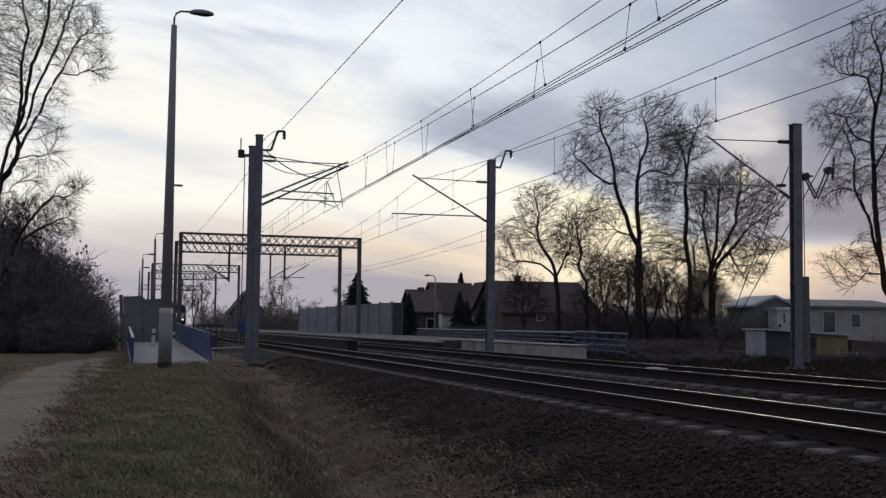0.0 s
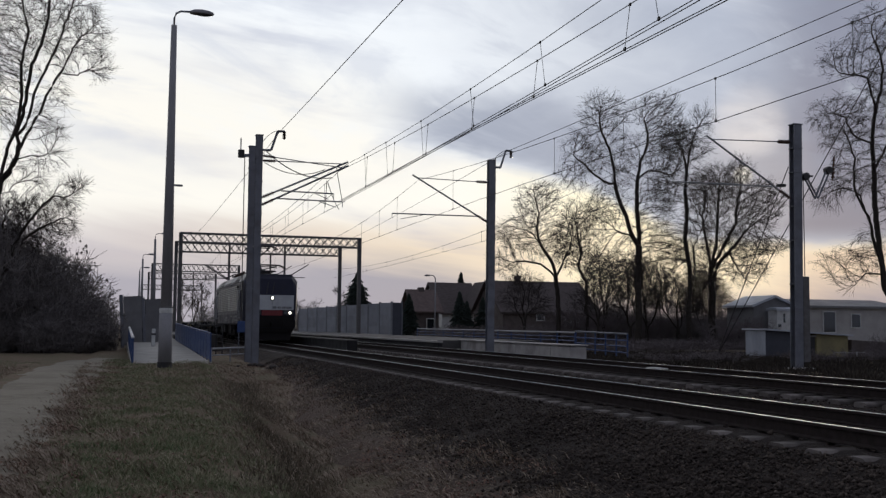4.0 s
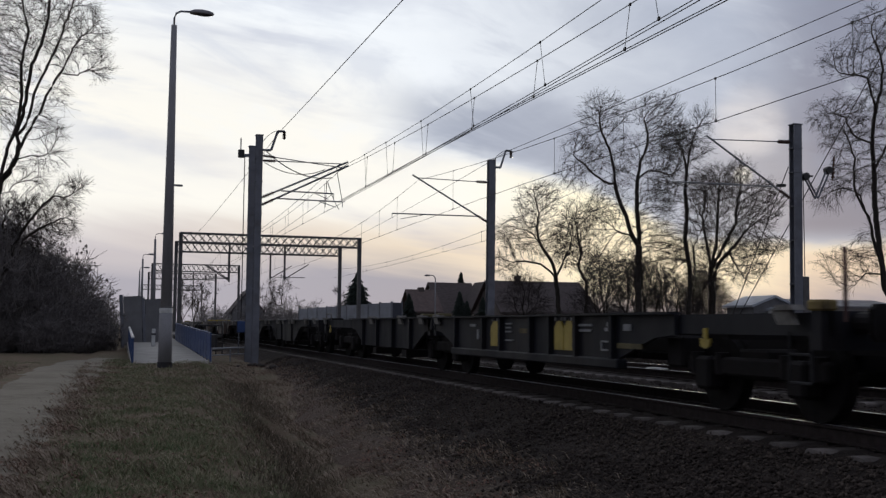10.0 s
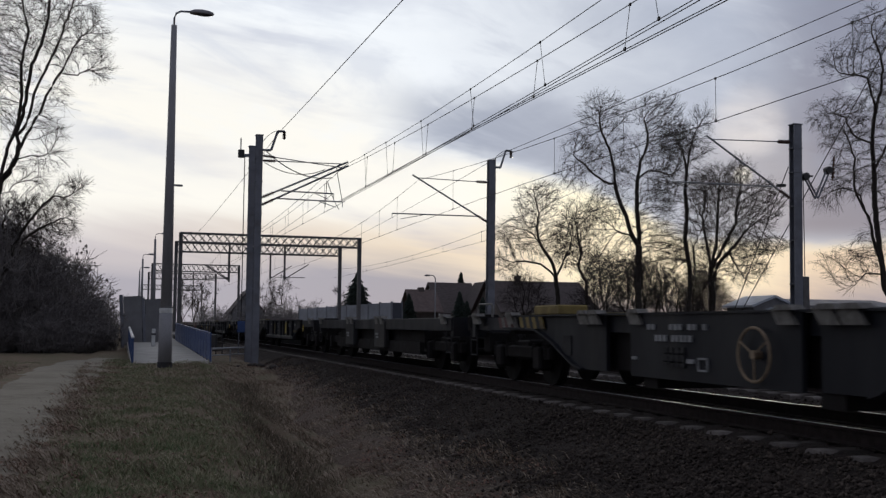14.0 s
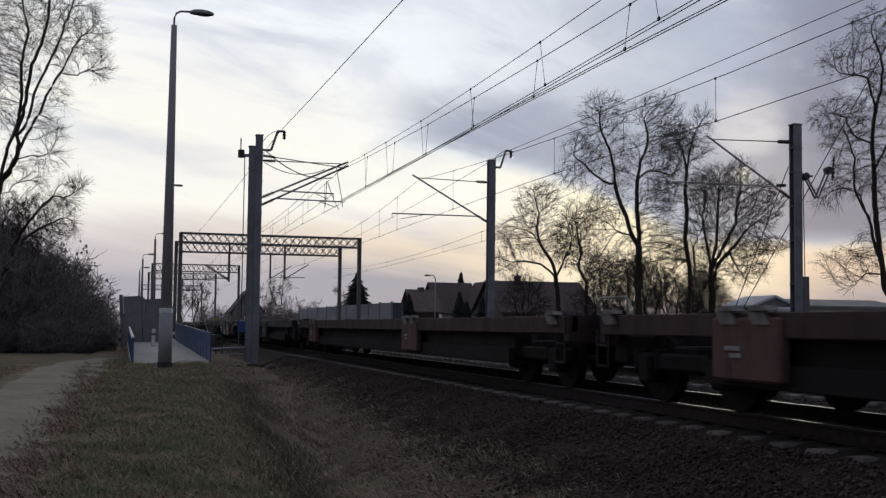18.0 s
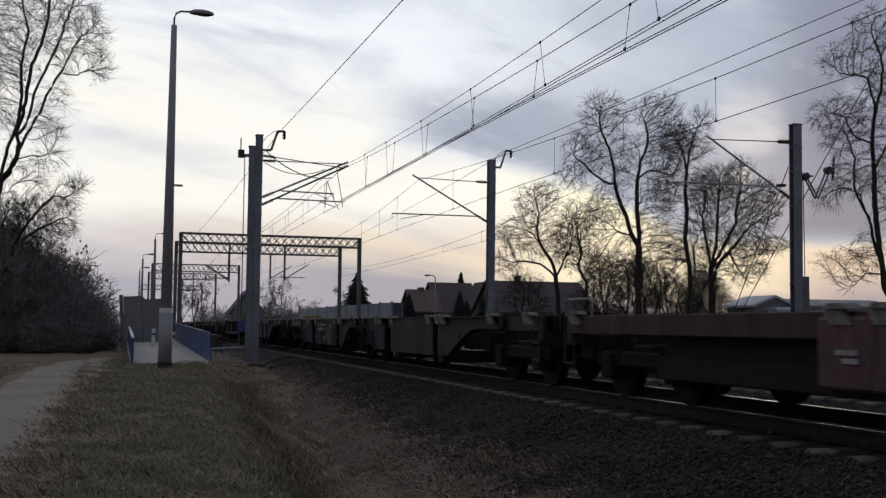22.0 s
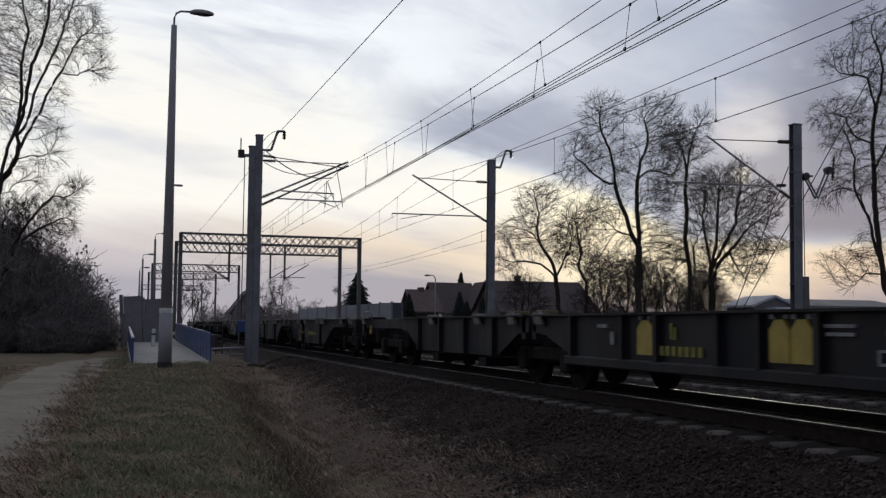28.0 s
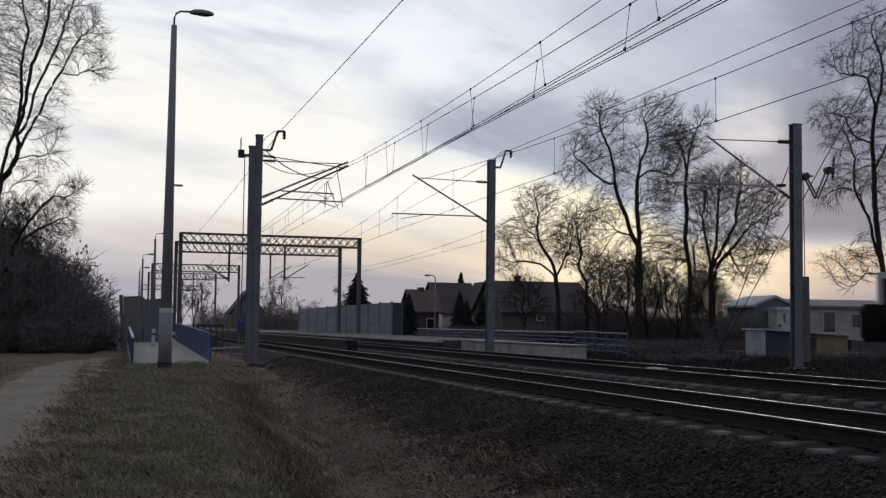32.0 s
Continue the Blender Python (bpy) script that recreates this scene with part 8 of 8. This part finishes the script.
def make_train():
    made = [(locomotive(), 0.0)]
    dark, grey, white, red = M["wagon_dark"], M["wagon_grey"], M["wagon_white"], M["wagon_red"]
    yellow = "charcoal articulated container wagon with yellow side doors, empty"
    rusty = [(6.58, 0.87, 0.30, 0.45, "rust_door"), (6.22, 0.87, 0.30, 0.45, "rust_door")] + [v for v in YEL if v[4] != "yellow" and v[:2] != (8.2, 0.93)]
    word = [(8.68 - k * 0.15, 0.71, 0.09, 0.12, "yellow_word") for k in range(7)] + [(8.44, 0.96, 0.05, 0.2, "yellow_word"), (8.36, 0.93, 0.05, 0.16, "yellow_word")]
    made.append((straight_wagon("charcoal articulated container wagon with a yellow word mark, empty", 26.6, dark, rusty + word), 19.7))
    first = straight_wagon(yellow, 26.6, dark, YEL)
    made.append((first, 46.3))
    made.append((copy_thing(first, Matrix()), 225.3))
    w = straight_wagon("charcoal articulated container wagon with yellow doors and end pole, empty", 26.6, dark, YEL)
    part("end_box", boxes((-1.36, -1.16, 0.5, 0.74, TOP + 0.01, TOP + 0.12), bevel=0.02), M["yellow_dull"], w, "small yellow end box")
    part("end_pole", rods([((-1.28, 0.25, TOP - 0.1), (-1.28, 0.25, TOP + 0.62))], 0.022), M["wagon_red_pale"], w, "rusty upright end pole")
    made.append((w, 99.5))
    # the near-black mark at 21.5 paints the dark of a hole in the side
    faded = [(20.5, 0.82, 0.55, 0.5, "yellow_dull"), (17.5, 0.82, 0.34, 0.5, "rust_door"), (19.6, 0.9, 0.25, 0.3, "marking"), (21.5, 0.85, 0.3, 0.28, "under"), (18.7, 0.72, 0.8, 0.3, "wagon_grey")]
    w = straight_wagon("charcoal articulated container wagon with faded ochre doors, empty", 26.6, dark, [], (15.9, 22.7), faded)
    made.append((w, 251.9))
    made.append((pocket_wagon("grimy oxide-red container wagon with thin deck sills, empty", 26.6, red, (18.6,), "barrier_dark", False, (2.3, 8.25, 11.4, 16.4, 24.3)), 72.9))
    made.append((arched_wagon("dull grey articulated container wagon with arched sides, empty", 25.8, grey, [], None, True, (5.3, 9.9), 2.9), 126.1))
    pale = [(9.75, 0.88, 0.55, 0.32, "wagon_dark"), (8.43, 0.88, 0.40, 0.44, "marking"), (8.55, 0.52, 0.3, 0.16, "wagon_grey"), (7.42, 0.76, 0.5, 0.74, "wagon_rust"), (6.62, 0.76, 0.42, 0.74, "wagon_rust"),
            (5.6, 1.02, 0.12, 0.08, "wagon_dark"), (5.1, 1.02, 0.3, 0.05, "wagon_dark"), (19.5, 0.77, 0.58, 0.72, "wagon_rust"), (18.42, 0.77, 0.32, 0.72, "wagon_rust"),
            (18.93, 0.53, 0.16, 0.12, "wagon_dark"), (22.3, 0.77, 0.26, 0.72, "wagon_rust"), (17.2, 0.86, 0.28, 0.05, "wagon_dark"), (16.9, 1.02, 0.4, 0.12, "wagon_rust"), (23.35, 0.76, 0.32, 0.3, "wagon_dark")]
    for u, x0, x1, z1 in ((151.9, -0.7, 1.25, 1.38), (345.6, -0.5, 0.12, 1.49)):
        w = arched_wagon("rust-streaked pale articulated container wagon with a cream handwheel, empty", 29.7, white, pale, None, False, (6.9, 11.85), 4.2, (5.7, 11.2, 2.6))
        handwheel(w, 17.97, 0.85)
        hoop_rail(w, 28.1, 28.9)
        stripes(w, 25.5, 7, 0.14, ("yellow_dull", "wagon_dark"))
        stripes(w, 26.65, 6, 0.14, ("stop", "wagon_red_pale"))
        board = part("end_board", boxes((x0, x1, 28.95, 29.12, z1 - 0.17, z1), bevel=0.015), M["yellow"], w, "yellow board across the wagon's end")
        for x in (x0 + 0.1, x1 - 0.1):
            part("bracket", boxes((x - 0.03, x + 0.03, 29.0, 29.06, TOP - 0.05, z1 - 0.16)), M["yellow_dull"], board)
        made.append((w, u))
    w = arched_wagon("charcoal articulated container wagon with an orange handwheel, empty", 27.7, dark, shifted(TEXT, 19.5), 17.68, True)
    made.append((w, 181.6))
    made.append((copy_thing(w, Matrix()), 401.25))
    made.append((short_wagon("short black container flat wagon with grey supports, empty", 15.8, dark, (6.6, 10.2), "low"), 209.4))
    made.append((pocket_wagon("grimy oxide-red pocket wagon with pale red supports, empty", 23.5, red, (6.6, 19.3), "wagon_red_pale"), 278.5))
    made.append((pocket_wagon("grimy oxide-red pocket wagon with faded supports, empty", 25.9, red, (9.4, 22.0), "wagon_red_pale"), 302.0))
    made.append((pocket_wagon("short black pocket wagon with grey support and yellow end locker, empty", 18.5, dark, (8.7,), "wagon_grey", True), 327.9))
    made.append((pocket_wagon("grimy oxide-red container wagon with pale red supports, empty", 25.3, red, (6.5, 18.1), "wagon_red_pale"), 376.1))
    made.append((short_wagon("short dull grey container wagon with arched sides, empty", 12.1, grey, (), "arch"), 429.1))
    made.append((straight_wagon("charcoal articulated container wagon with small white stencils, empty", 26.2, dark, [(7.2, 0.85, 0.22, 0.12, "marking"), (5.2, 0.72, 0.5, 0.12, "marking"), (9.3, 0.9, 0.3, 0.06, "marking")]), 441.2))
    ochre = [(9.66, 0.87, 0.34, 0.45, "rust_door"), (6.5, 0.87, 0.32, 0.45, "rust_door")] + [v for v in YEL if v[4] != "yellow"]
    made.append((straight_wagon("charcoal articulated container wagon with rusted side doors, empty", 26.6, dark, ochre, handles=False), 467.4))
    worded = straight_wagon("charcoal articulated container wagon with yellow doors and word mark, empty", 26.6, dark, [v for v in YEL if v[:2] != (8.2, 0.93) and not 8.9 < v[0] < 9.1] + [(y + 0.55, z, w_, h, m) for y, z, w_, h, m in word])
    made.append((worded, 536.1))
    w = short_wagon("short black container flat wagon, empty", 21.0, dark)
    made.append((w, 494.0))
    made.append((copy_thing(w, Matrix()), 515.0))
    made.append((arched_wagon("charcoal articulated container wagon with a yellow word mark, empty", 26.1, dark, WORD, 9.31, False, (5.05, 10.4), 3.2), 562.5))
    made.append((mixed_wagon("charcoal articulated container wagon with a white letter plate, empty", 26.05, dark, (4.8, 9.5), (15.0, 21.6),
                             [(8.22, 0.86, 0.40, 0.44, "marking"), (8.2, 0.86, 0.06, 0.3, "wagon_dark"), (8.12, 0.92, 0.12, 0.05, "wagon_dark"), (8.1, 0.78, 0.05, 0.14, "wagon_dark"), (7.5, 0.9, 0.2, 0.18, "marking"), (7.9, 0.56, 0.4, 0.04, "marking"), (7.85, 0.49, 0.5, 0.04, "marking"), (6.7, 0.72, 0.3, 0.12, "marking"), (6.7, 0.56, 0.2, 0.08, "marking"), (4.9, 0.95, 0.5, 0.04, "marking"), (4.9, 0.87, 0.5, 0.04, "marking"), (4.9, 0.80, 0.5, 0.04, "marking"), (6.0, 0.64, 0.16, 0.1, "marking"), (3.0, 1.07, 0.7, 0.1, "under_grey"), (3.9, 1.0, 0.3, 0.12, "under_grey")],
                             [(17.1, 0.86, 0.36, 0.44, "yellow"), (20.4, 0.86, 0.6, 0.46, "yellow"), (18.4, 0.75, 0.5, 0.2, "marking")]), 588.6))
    last = mixed_wagon("charcoal articulated container wagon with tail boards, last of the train", 25.45, dark, (16.0, 20.2), (4.9, 11.7),
                       [], [(5.75, 0.86, 0.3, 0.05, "marking"), (5.75, 0.77, 0.34, 0.05, "marking"), (5.75, 0.68, 0.34, 0.05, "marking"), (6.25, 0.78, 0.16, 0.2, "marking")], 6, 0.57, False)
    tail_boards(last, 25.45)
    valve(last, 3.0)
    made.append((last, 614.65))
    return made


TRAIN = make_train()


def motions():
    """The train rolls by at a steady speed."""
    for t, u in TRAIN:
        walk(t, [(k * 2.0, pose(0, FRONT0 + u - SPEED * k * 2.0, 0)) for k in range(17)])


motions()
